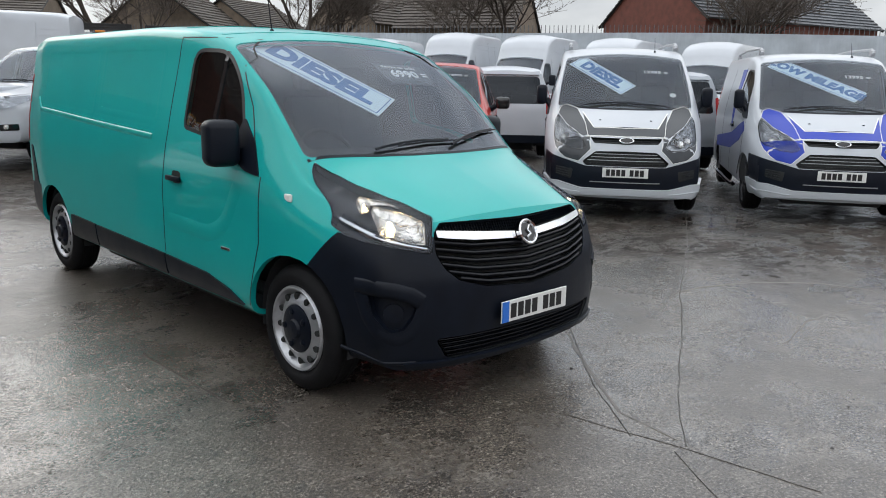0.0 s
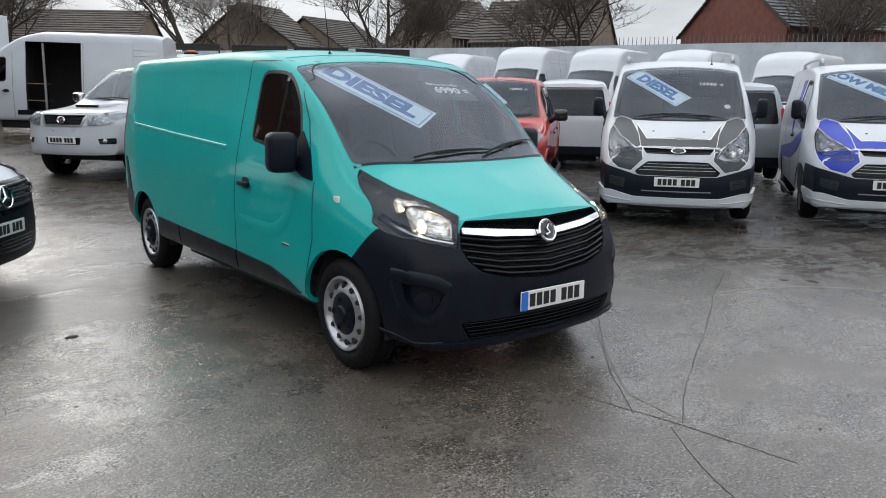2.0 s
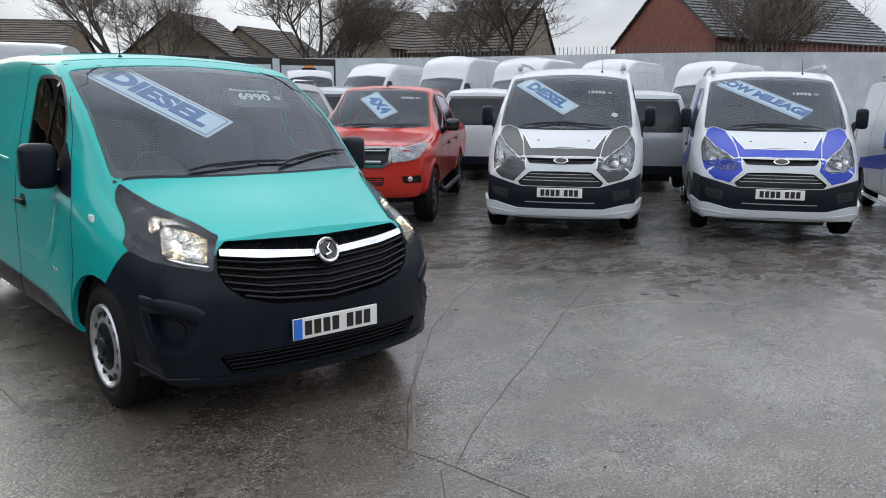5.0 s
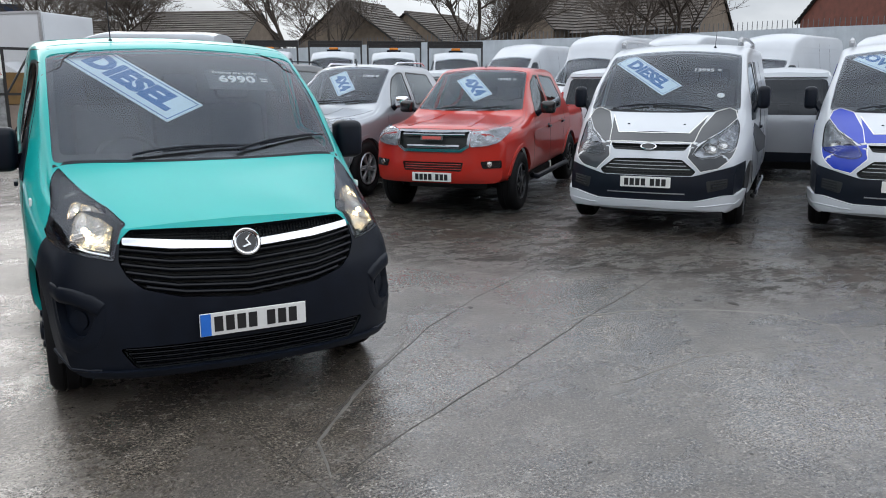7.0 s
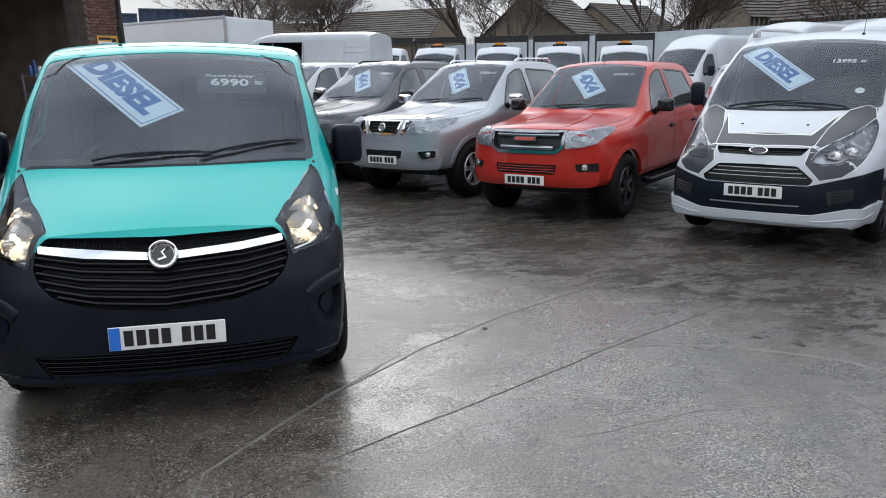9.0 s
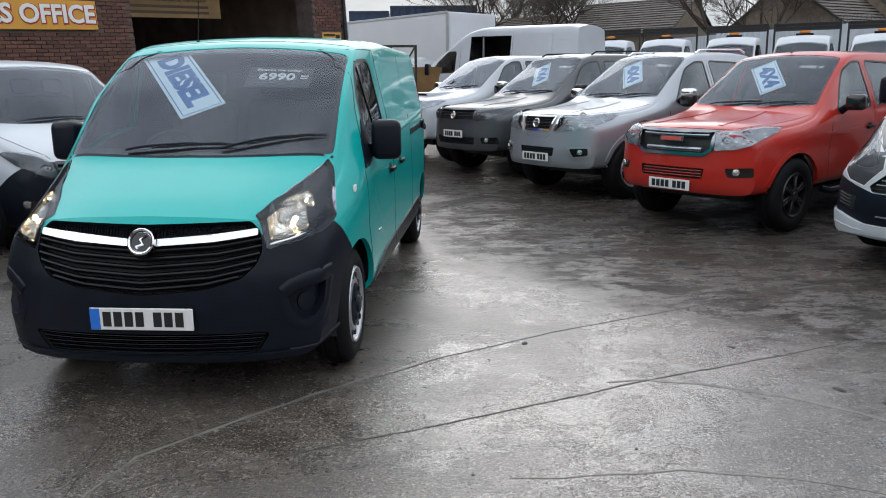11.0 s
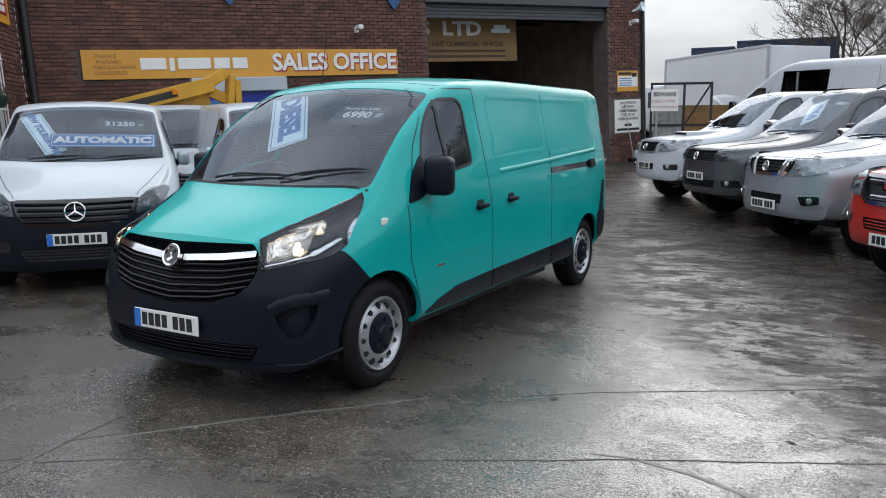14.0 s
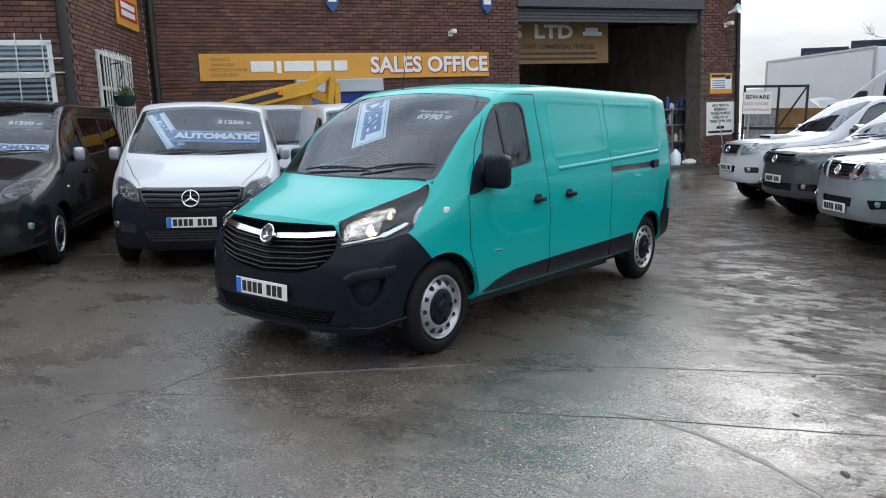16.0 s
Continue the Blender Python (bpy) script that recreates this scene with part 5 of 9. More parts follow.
def sport_van(m, stripe, label, card, card_turn, fig):
    veh = thing("sport_van", m, label, "van", "parked vans")
    sh = custom_shell()
    screen = screen_outline(0.825, 0.0, 0.175, 0.745, 0.80, 0.04, 0.05)
    win = [(p.x, p.y) for p in rounded([(0.22, 1.22), (0.70, 1.22), (1.12, 1.26), (1.12, 1.79), (0.76, 1.77), (0.5, 1.61)], 0.06)]

    def pick(c, n):
        if 0.30 < c.z < 0.62 + 0.26 * max(0, abs(c.x) - 0.45) and c.y < -0.26:
            return 1
        if c.y > 3.6 and c.z < 0.65:
            return 1
        return 0
    common(veh, sh, [WHITE, PLASTIC], pick, [((0, 0, 0.30), (0, 0, 1)), ((0, 0, 0.62), (0, 0, 1)), ((0, -0.26, 0), (0, 1, 0)), ((0.45, 0, 0.62), (-0.26, 0, 1)), ((-0.45, 0, 0.62), (0.26, 0, 1))],
           screen, [win], ("dark_van", 0.335, 0.235, 0.205), 2.933, 0.93,
           beds=[hole(sh, UPPERGRILLE, FRONT, 0.015), hole(sh, MAINGRILLE, FRONT)] + [hole(sh, sx(s, CLAMP), lamp_dir(s)) for s in (-1, 1)])
    cabin(veh, -0.02, 1.17, 1.02, 0.78, 0.8, bulkhead=(1.42, 0.45, 1.82))
    lip = strip(sh, [(-0.76, 0, 0.27), (-0.5, 0, 0.285), (0, 0, 0.298), (0.5, 0, 0.285), (0.76, 0, 0.27), (0.76, 0, 0.425), (0.5, 0, 0.366), (0, 0, 0.366), (-0.5, 0, 0.366), (-0.76, 0, 0.425)], FRONT, WHITE, veh, "front_splitter", 0.03, 0.04, 0.02, "white front splitter")
    for s in (-1, 1):
        d = lamp_dir(s)
        strip(sh, sx(s, [(0.75, -0.77, 0.27), (0.83, -0.62, 0.262), (0.90, -0.38, 0.268), (0.93, -0.30, 0.455), (0.84, -0.62, 0.43), (0.75, -0.79, 0.425)]), fog_dir(s), WHITE, veh, "splitter_end", 0.03, 0.04, 0.01)
        part("splitter_fold", sh.line(sx(s, [(0.50, -0.88, 0.315), (0.75, -0.79, 0.335), (0.88, -0.5, 0.36)]), None, 0.018, 0.030, 0.04, 0.006), WHITE, lip, smooth=60)
        # painted pattern: lamp surround, bonnet edge and wing flash
        strip(sh, sx(s, [(0.418, -0.736, 0.945), (0.403, -0.858, 0.81), (0.539, -0.869, 0.668), (0.701, -0.796, 0.701), (0.80, -0.62, 0.80), (0.842, -0.44, 0.892), (0.80, -0.587, 0.854), (0.667, -0.782, 0.808), (0.543, -0.832, 0.797), (0.474, -0.84, 0.819), (0.444, -0.833, 0.845), (0.490, -0.758, 0.925)]), (s * 0.5, -0.85, 0.2), stripe, veh, "lamp_surround", 0.003, 0.004, 0.012, grid=0.03)
        strip(sh, sx(s, [(0.445, -0.70, 0.968), (0.476, -0.446, 1.092), (0.578, -0.12, 1.25), (0.715, -0.02, 1.29), (0.775, -0.02, 1.265), (0.794, -0.101, 1.166), (0.698, -0.38, 1.068), (0.567, -0.602, 0.996), (0.502, -0.709, 0.953)]), (s * 0.35, -0.45, 0.82), stripe, veh, "bonnet_flash", 0.003, 0.004, 0.012, grid=0.03)
        pipe = sx(s, CLAMP)
        part("lamp_piping", sh.line([tuple(p) for p in rounded(pipe + pipe[:1], 0.02)], None, 0.008, 0.005, 0.03), GLOSSBLACK, veh, smooth=60)
        pipe = sx(s, [(0.418, -0.736, 0.945), (0.403, -0.858, 0.81), (0.539, -0.869, 0.668), (0.701, -0.796, 0.701), (0.80, -0.62, 0.80), (0.842, -0.44, 0.892)])
        part("pinstripe", sh.line(pipe, None, 0.006, 0.006, 0.04), SIGNWHITE, veh, smooth=60)
        pipe = sx(s, [(0.42, -0.745, 0.95), (0.445, -0.70, 0.968), (0.476, -0.446, 1.092), (0.578, -0.12, 1.25), (0.715, -0.02, 1.29), (0.785, -0.03, 1.255), (0.80, -0.101, 1.166)])
        part("pinstripe", sh.line(pipe, None, 0.006, 0.006, 0.04), SIGNWHITE, veh, smooth=60)
        strip(sh, [(s, y, z) for y, z in ((0.20, 1.12), (1.25, 0.92), (3.0, 0.78), (3.0, 0.62), (1.25, 0.70), (0.42, 0.86), (0.1, 1.0))], (s, 0, 0), stripe, veh, "side_flash", 0.005, 0.004, 0.02)
        strip(sh, [(s, y, z) for y, z in ((1.25, 1.80), (1.6, 1.80), (1.35, 1.0), (1.22, 1.0))], (s, 0, 0), stripe, veh, "side_flash", 0.005, 0.004, 0.02)
        headlamp(veh, sh, sx(s, CLAMP), d, [(s * 0.60, -0.72, 0.885, 0.066), (s * 0.715, -0.58, 0.925, 0.062)], rad=0.02, dark=LAMPCHROME)
        strip(sh, [(s * x, 0, z) for x, z in ((0.60, 0.575), (0.80, 0.60), (0.80, 0.50), (0.62, 0.46))], FRONT, SEAM, veh, "side_intake", 0.003, 0.01, 0.02)
        for k in range(4):
            part("slat", sh.line([(s * 0.65, 0, 0.49 + 0.026 * k), (s * 0.79, 0, 0.51 + 0.026 * k)], FRONT, 0.008, 0.006, crown=0.006), PLASTIC, veh)
        strip(sh, [(s, y, z) for y, z in ((0.12, 1.15), (0.30, 1.16), (0.46, 1.20), (0.40, 1.36), (0.24, 1.28))], (s, 0, 0), PLASTIC, veh, "mirror_base", 0.008, 0.014, 0.03)
        mirror(veh, s * 1.04, 0.30, 1.40, 0.13, 0.25, PLASTIC, PLASTIC, base=(s * 0.92, 0.30, 1.25))
        handle(veh, sh, s, 1.15, 1.03)
        seams(veh, sh, [([(s, 0.12, 1.12), (s, 0.2, 0.7), (s, 0.42, 0.36)], (s, 0, 0)), ([(s, 1.24, 1.82), (s, 1.27, 1.2), (s, 1.27, 0.34)], (s, 0, 0)), ([(s, 2.35, 1.82), (s, 2.35, 0.34)], (s, 0, 0))])
        strip(sh, [(s, y, z) for y, z in ((3.70, 0.95), (3.84, 0.95), (3.82, 1.55), (3.74, 1.55))], (s, 0, 0), REDLENS, veh, "tail_lamp", 0.006, 0.012, 0.02)
        bar = tube([(s * 0.70, 1.05, 2.02), (s * 0.70, 1.15, 2.08), (s * 0.71, 2.3, 2.10), (s * 0.71, 3.3, 2.08), (s * 0.71, 3.4, 2.02)], 0.02, 8)
        for y in (1.12, 3.32):
            box(s * 0.70 - 0.03, s * 0.70 + 0.03, y - 0.05, y + 0.05, 1.99, 2.07, 0.01, bar)
        part("roof_rail", bar, STEEL, veh, "silver roof rail", smooth=40)
        part("side_bar", tube([(s * 0.99, 0.50, 0.26), (s * 1.0, 0.6, 0.24), (s * 1.0, 2.35, 0.24), (s * 0.99, 2.45, 0.26)], 0.03, 8), CHROME, veh, smooth=40)
    strip(sh, [(-0.44, -0.715, 1.5), (0, -0.772, 1.5), (0.44, -0.715, 1.5), (0.51, -0.21, 1.5), (0.37, -0.58, 1.5), (0, -0.625, 1.5), (-0.37, -0.58, 1.5), (-0.51, -0.21, 1.5)], TOP, stripe, veh, "bonnet_flash", 0.003, 0.004, 0.008)
    for pipe in ([(-0.51, -0.21, 1.4), (-0.372, -0.58, 1.4), (0, -0.622, 1.4), (0.372, -0.58, 1.4), (0.51, -0.21, 1.4)], [(-0.46, -0.73, 1.4), (0, -0.78, 1.4), (0.46, -0.73, 1.4)]):
        part("pinstripe", sh.line(pipe, TOP, 0.011, 0.007), SIGNWHITE, veh, smooth=60)
    upper = tray(veh, sh, UPPERGRILLE, FRONT, 0.035, SEAM, "upper_grille", 0.015)
    part("slat", sh.line([(-0.385, 0, 0.912), (0.385, 0, 0.912)], FRONT, 0.016, -0.010, crown=0.008), SLATBLACK, upper)
    co, no = sh.hit((0, 0, 0.908), FRONT)
    part("badge", lathe([(0.05, 0), (0.05, 0.012), (0.044, 0.016), (0.0005, 0.016)], 24), CHROME, upper, "oval chrome badge", smooth=40, m=Matrix.Translation(co + no * 0.014) @ no.to_track_quat("X", "Z").to_matrix().to_4x4() @ Matrix.Diagonal((1, 1.7, 0.75, 1)))
    part("badge_field", lathe([(0.042, 0.016), (0.0005, 0.018)], 24), GLOSSBLACK, upper, smooth=40, m=Matrix.Translation(co + no * 0.015) @ no.to_track_quat("X", "Z").to_matrix().to_4x4() @ Matrix.Diagonal((1, 1.7, 0.75, 1)))
    low = tray(veh, sh, MAINGRILLE, FRONT, 0.04, SEAM, "main_grille", 0.02)
    for k, (z, w) in enumerate(((0.765, 0.36), (0.728, 0.40), (0.691, 0.44), (0.654, 0.465))):
        part("slat", sh.line([(-w, 0, z), (w, 0, z)], FRONT, 0.009, -0.008, crown=0.006), STEEL if abs(k - 1) < 2 else SLATBLACK, low, smooth=40)
    # thin steel-coloured strip laid across the black bumper
    part("bumper_steel_strip", sh.line([(-0.40, 0, 0.44), (0.40, 0, 0.44)], FRONT, 0.010, 0.010), STEEL, veh)
    number_plate(veh, sh, -0.9, 0.555, 0.52)
    part("model_script", sh.line([(-0.17, -0.60, 1.5), (0.17, -0.60, 1.5)], TOP, 0.028, 0.003), STRIPE_GREY, veh, "dark bar of unreadable script on the bonnet")
    for s in (-1, 1):
        co, no = sh.hit((s * 0.3, -0.42, 1.5), TOP)
        part("washer_jet", box(-0.012, 0.012, -0.012, 0.012, -0.002, 0.008, 0.003), PLASTIC, veh, m=Matrix.Translation(co))
    part("scuttle", sh.line([(0.80 * k / 10, -0.175 * (1 - (k / 10.6) ** 2) - 0.012, 1.5) for k in range(-10, 11)], TOP, 0.035, 0.0025), PLASTIC, veh, smooth=40)
    wipers(veh, sh, [(-0.55, -0.10, 0.05, -0.06), (0.55, -0.10, -0.02, -0.09)], TOP)
    aerial(veh, 0.42, 0.98, 1.965, 0.2)
    seams(veh, sh, [([(-0.80, -0.12, 1.3), (-0.62, -0.55, 1.3), (-0.42, -0.80, 1.3)], TOP), ([(0.80, -0.12, 1.3), (0.62, -0.55, 1.3), (0.42, -0.80, 1.3)], TOP)])
    placard(m, sh, -0.28 if len(card) < 8 else -0.10, 0.47, TOP, card_turn, card, 0.96 if len(card) < 8 else 1.26, 0.27, 0.215 if len(card) < 8 else 0.18, xs=1.12)
    price(m, sh, 0.36, 0.50, TOP, fig, 0.085, False)
    if stripe is STRIPE_GREY:
        co, no = sh.hit((0.60, 0.13, 1.5), TOP)
        part("tax_disc", lathe([(0.04, 0), (0.04, 0.002), (0.0005, 0.002)], 20), SIGNWHITE, veh, m=Matrix.Translation(co - no * 0.012) @ no.to_track_quat("X", "Z").to_matrix().to_4x4())
    return veh


def vito_shell():
    top = keyed((-0.88, 0.90), (-0.80, 0.99), (-0.5, 1.08), (-0.2, 1.15), (-0.02, 1.20), (0.08, 1.25), (0.45, 1.49), (0.8, 1.70), (1.0, 1.81), (1.15, 1.855), (1.5, 1.885), (3.9, 1.89), (4.2, 1.86))
    wide = keyed((-0.88, 0.82), (-0.5, 0.92), (0.0, 0.955), (0.5, 0.96), (3.6, 0.96), (4.2, 0.91))
    wtop = keyed((-0.88, 0.70), (-0.1, 0.85), (0.3, 0.845), (1.0, 0.765), (1.4, 0.78), (3.8, 0.78), (4.2, 0.75))
    low = keyed((-0.88, 0.24), (-0.4, 0.25), (0.5, 0.29), (3.6, 0.30), (4.2, 0.36))
    belt = keyed((-0.88, 0.72), (0.0, 1.02), (0.6, 1.08), (4.2, 1.12))
    crown = keyed((-0.88, 0.06), (-0.2, 0.05), (0.4, 0.055), (1.2, 0.06), (4.2, 0.05))
    nose = keyed((0.2, 0.06), (0.32, 0.01), (0.5, 0.0), (0.66, 0.01), (0.8, 0.03), (0.9, 0.07), (1.0, 0.14))
    return Shell(-0.88, 4.2, top, wide, wtop, low, belt, crown, nose, lambda x: 0.09 * (x / 0.8) ** 2 + 0.22 * (x / 0.92) ** 6,
                 lambda x, z: 0.05 * (x / 0.9) ** 4 + 0.10 * max(0.0, z - 1.2) ** 1.5, 0.09)


VLAMP = [(0.838, -0.256, 0.957), (0.791, -0.289, 0.983), (0.656, -0.591, 0.954), (0.551, -0.751, 0.882), (0.525, -0.812, 0.762), (0.579, -0.796, 0.757), (0.695, -0.741, 0.796), (0.792, -0.547, 0.858)]


def star_van(m, body, label, bumper, windows, cards):
    veh = thing("panel_van", m, label, "van", "parked vans")
    sh = vito_shell()
    screen = screen_outline(0.81, 0.20, 0.14, 0.725, 0.98, 0.03, 0.05)
    wins = [[(0.52, 1.15), (1.28, 1.17), (1.28, 1.66), (0.98, 1.64), (0.80, 1.54)]]
    if windows:
        wins += [[(1.44, 1.18), (2.55, 1.20), (2.55, 1.67), (1.44, 1.67)], [(2.66, 1.20), (3.85, 1.22), (3.75, 1.66), (2.66, 1.67)]]
    wins = [[(p.x, p.y) for p in rounded(w, 0.06)] for w in wins]

    def pick(c, n):
        if bumper is not body and c.z < 0.90 and (c.z - 0.62) + 0.75 * (c.y + 0.30) < 0:
            return 1
        if bumper is not body and c.y > 3.85 and c.z < 0.66:
            return 1
        return 0
    common(veh, sh, [body, bumper], pick, [((0, 0, 0.90), (0, 0, 1)), ((0, -0.30, 0.62), (0, 0.75, 1)), ((0, 3.85, 0), (0, 1, 0)), ((0, 0, 0.66), (0, 0, 1))],
           screen, wins, ("steel", 0.33, 0.215, 0.20), 3.2, 0.90, sideglass=DARKGLASS if windows else SIDEGLASS)
    cabin(veh, 0.25, 1.10, 1.28, 0.76, 0.75, bulkhead=None if windows else (1.62, 0.45, 1.78), rows=2 if windows else 1)
    gr = strip(sh, [(-0.53, 0, 0.905), (0.53, 0, 0.905), (0.52, 0, 0.80), (0.44, 0, 0.665), (0, 0, 0.64), (-0.44, 0, 0.665), (-0.52, 0, 0.80)], FRONT, GLOSSBLACK, veh, "grille", 0.005, 0.02, 0.03)
    for k in range(4):
        z, w = 0.865 - 0.052 * k, 0.51 - 0.02 * k
        part("slat", sh.line([(-w, 0, z), (0, 0, z - 0.008), (w, 0, z)], FRONT, 0.034, 0.010, crown=0.022), PLASTIC, gr, smooth=40)
    co, no = sh.hit((0, 0, 0.785), FRONT)
    q = Matrix.Translation(co + no * 0.035) @ no.to_track_quat("X", "Z").to_matrix().to_4x4()
    star = lathe([(0.095, 0), (0.095, 0.014), (0.088, 0.02), (0.081, 0.014), (0.081, 0)], 32)
    for k in range(3):
        a = math.pi / 2 + k * 2 * math.pi / 3
        tube([(0.008, 0, 0), (0.008, 0.085 * math.cos(a), 0.085 * math.sin(a))], 0.016, 6, 0.004, star)
    part("badge", star, CHROME, gr, "round chrome badge", smooth=40, m=q)
    for s in (-1, 1):
        d = (s * 0.66, -0.72, 0.2)
        headlamp(veh, sh, sx(s, VLAMP), lamp_dir(s), [(s * 0.60, -0.74, 0.83, 0.045), (s * 0.70, -0.62, 0.88, 0.045)], rad=0.02, dark=LAMPMID, sunk=False)
        strip(sh, sx(s, [(0.58, 0, 0.52), (0.80, 0, 0.55), (0.80, 0, 0.44), (0.58, 0, 0.42)]), FRONT, GLOSSBLACK, veh, "side_intake", 0.003, 0.01, 0.03)
        co, no = sh.hit((s * 0.70, -0.6, 0.485), d)
        part("fog_lamp", lathe([(0.04, 0), (0.038, 0.01), (0.0005, 0.014)], 16), REFLECTOR, veh, smooth=40, m=Matrix.Translation(co + no * 0.006) @ no.to_track_quat("X", "Z").to_matrix().to_4x4())
        mirror(veh, s * 1.02, 0.60, 1.225, 0.13, 0.165, SILVER, PLASTIC, base=(s * 0.92, 0.64, 1.16))
        handle(veh, sh, s, 1.20, 0.98)
        handle(veh, sh, s, 1.56, 0.98)
        co, no = sh.hit((s, 0.24, 0.86), (s, 0, 0))
        part("side_repeater", box(-0.006, 0.008, -0.03, 0.03, -0.012, 0.012, 0.004), SIGNWHITE, veh, m=Matrix.Translation(co))
        seams(veh, sh, [([(s, 0.38, 1.10), (s, 0.36, 0.7), (s, 0.46, 0.36)], (s, 0, 0)), ([(s, 1.36, 1.76), (s, 1.38, 0.34)], (s, 0, 0)), ([(s, 2.6, 1.76), (s, 2.6, 0.34)], (s, 0, 0))])
        part("body_crease", sh.line([(s, 0.45, 0.90), (s, 2.0, 0.93), (s, 3.9, 0.97)], (s, 0, 0), 0.025, 0.006), body, veh, smooth=60)
        strip(sh, [(s, y, z) for y, z in ((0.48, 0.36), (0.48, 0.43), (2.75, 0.43), (2.80, 0.36))], (s, 0, 0), PLASTIC, veh, "side_moulding", 0.010, 0.016, 0.008)
    lg = strip(sh, [(-0.50, 0, 0.44), (0.50, 0, 0.44), (0.44, 0, 0.33), (-0.44, 0, 0.33)], FRONT, GLOSSBLACK, veh, "lower_grille", 0.003, 0.012, 0.03)
    for k in range(3):
        part("slat", sh.line([(-0.46, 0, 0.42 - 0.03 * k), (0.46, 0, 0.42 - 0.03 * k)], FRONT, 0.01, 0.01), PLASTIC, lg)
    number_plate(veh, sh, -0.86, 0.535, 0.52, True)
    wipers(veh, sh, [(-0.5, 0.13, 0.1, 0.15), (0.12, 0.09, 0.66, 0.20)], TOP)
    seams(veh, sh, [([(-0.80, 0.10, 1.3), (-0.64, -0.45, 1.3), (-0.54, -0.70, 1.3)], TOP), ([(0.80, 0.10, 1.3), (0.64, -0.45, 1.3), (0.54, -0.70, 1.3)], TOP)])
    if cards == "white":
        placard(m, sh, -0.42, 0.58, TOP, -68, "NEW TOURER PWR", 0.84, 0.22, 0.095, lab="pale card with blue lettering behind a windscreen")
        placard(m, sh, 0.20, 0.40, TOP, 0, "AUTOMATIC", 1.06, 0.24, 0.155, True, xs=1.08, inward=0.02)
        price(m, sh, 0.36, 0.70, TOP, "21250", 0.115)
    elif cards == "black":
        placard(m, sh, 0.36, 0.26, TOP, 0, "AUTOMATIC", 0.80, 0.15, 0.11, xs=1.15)
        price(m, sh, 0.38, 0.66, TOP, "21250", 0.10)
    return veh


# -- pick-ups --
def pickup_shell(y0, hood, roof, bed, tail_y):
    h, r = hood, roof
    top = keyed((y0, h - 0.085), (y0 + 0.07, h - 0.042), (y0 + 0.30, h - 0.012), (-0.1, h + 0.01), (0.38, h + 0.065), (0.48, h + 0.10), (0.8, h + 0.33), (1.15, h + 0.565), (1.3, r - 0.045), (1.55, r), (2.4, r - 0.01), (2.66, r - 0.05), (2.78, r - 0.16), (2.95, bed + 0.15), (3.02, bed), (tail_y, bed))
    wide = keyed((y0, 0.85), (y0 + 0.4, 0.915), (0.0, 0.93), (1.5, 0.92), (3.0, 0.92), (tail_y, 0.90))
    wtop = keyed((y0, 0.77), (0.0, 0.855), (0.35, 0.85), (0.6, 0.795), (1.3, 0.69), (2.5, 0.67), (2.75, 0.70), (3.0, 0.85), (tail_y, 0.86))
    low = keyed((y0, 0.43), (-0.5, 0.42), (0.5, 0.42), (3.0, 0.46), (tail_y, 0.52))
    belt = keyed((y0, 0.92), (0.0, 1.05), (1.0, 1.14), (2.6, 1.18), (tail_y, 1.0))
    crown = keyed((y0, 0.06), (0.0, 0.05), (1.3, 0.05), (2.6, 0.05), (3.0, 0.015), (tail_y, 0.015))
    nose = keyed((0.35, 0.10), (0.5, 0.01), (0.62, 0.0), (0.8, 0.015), (0.95, 0.035), (1.1, 0.085))
    return Shell(y0, tail_y, top, wide, wtop, low, belt, crown, nose, lambda x: 0.10 * (x / 0.8) ** 2 + 0.20 * (x / 0.9) ** 6,
                 lambda x, z: 0.04 * (x / 0.9) ** 4, 0.08)


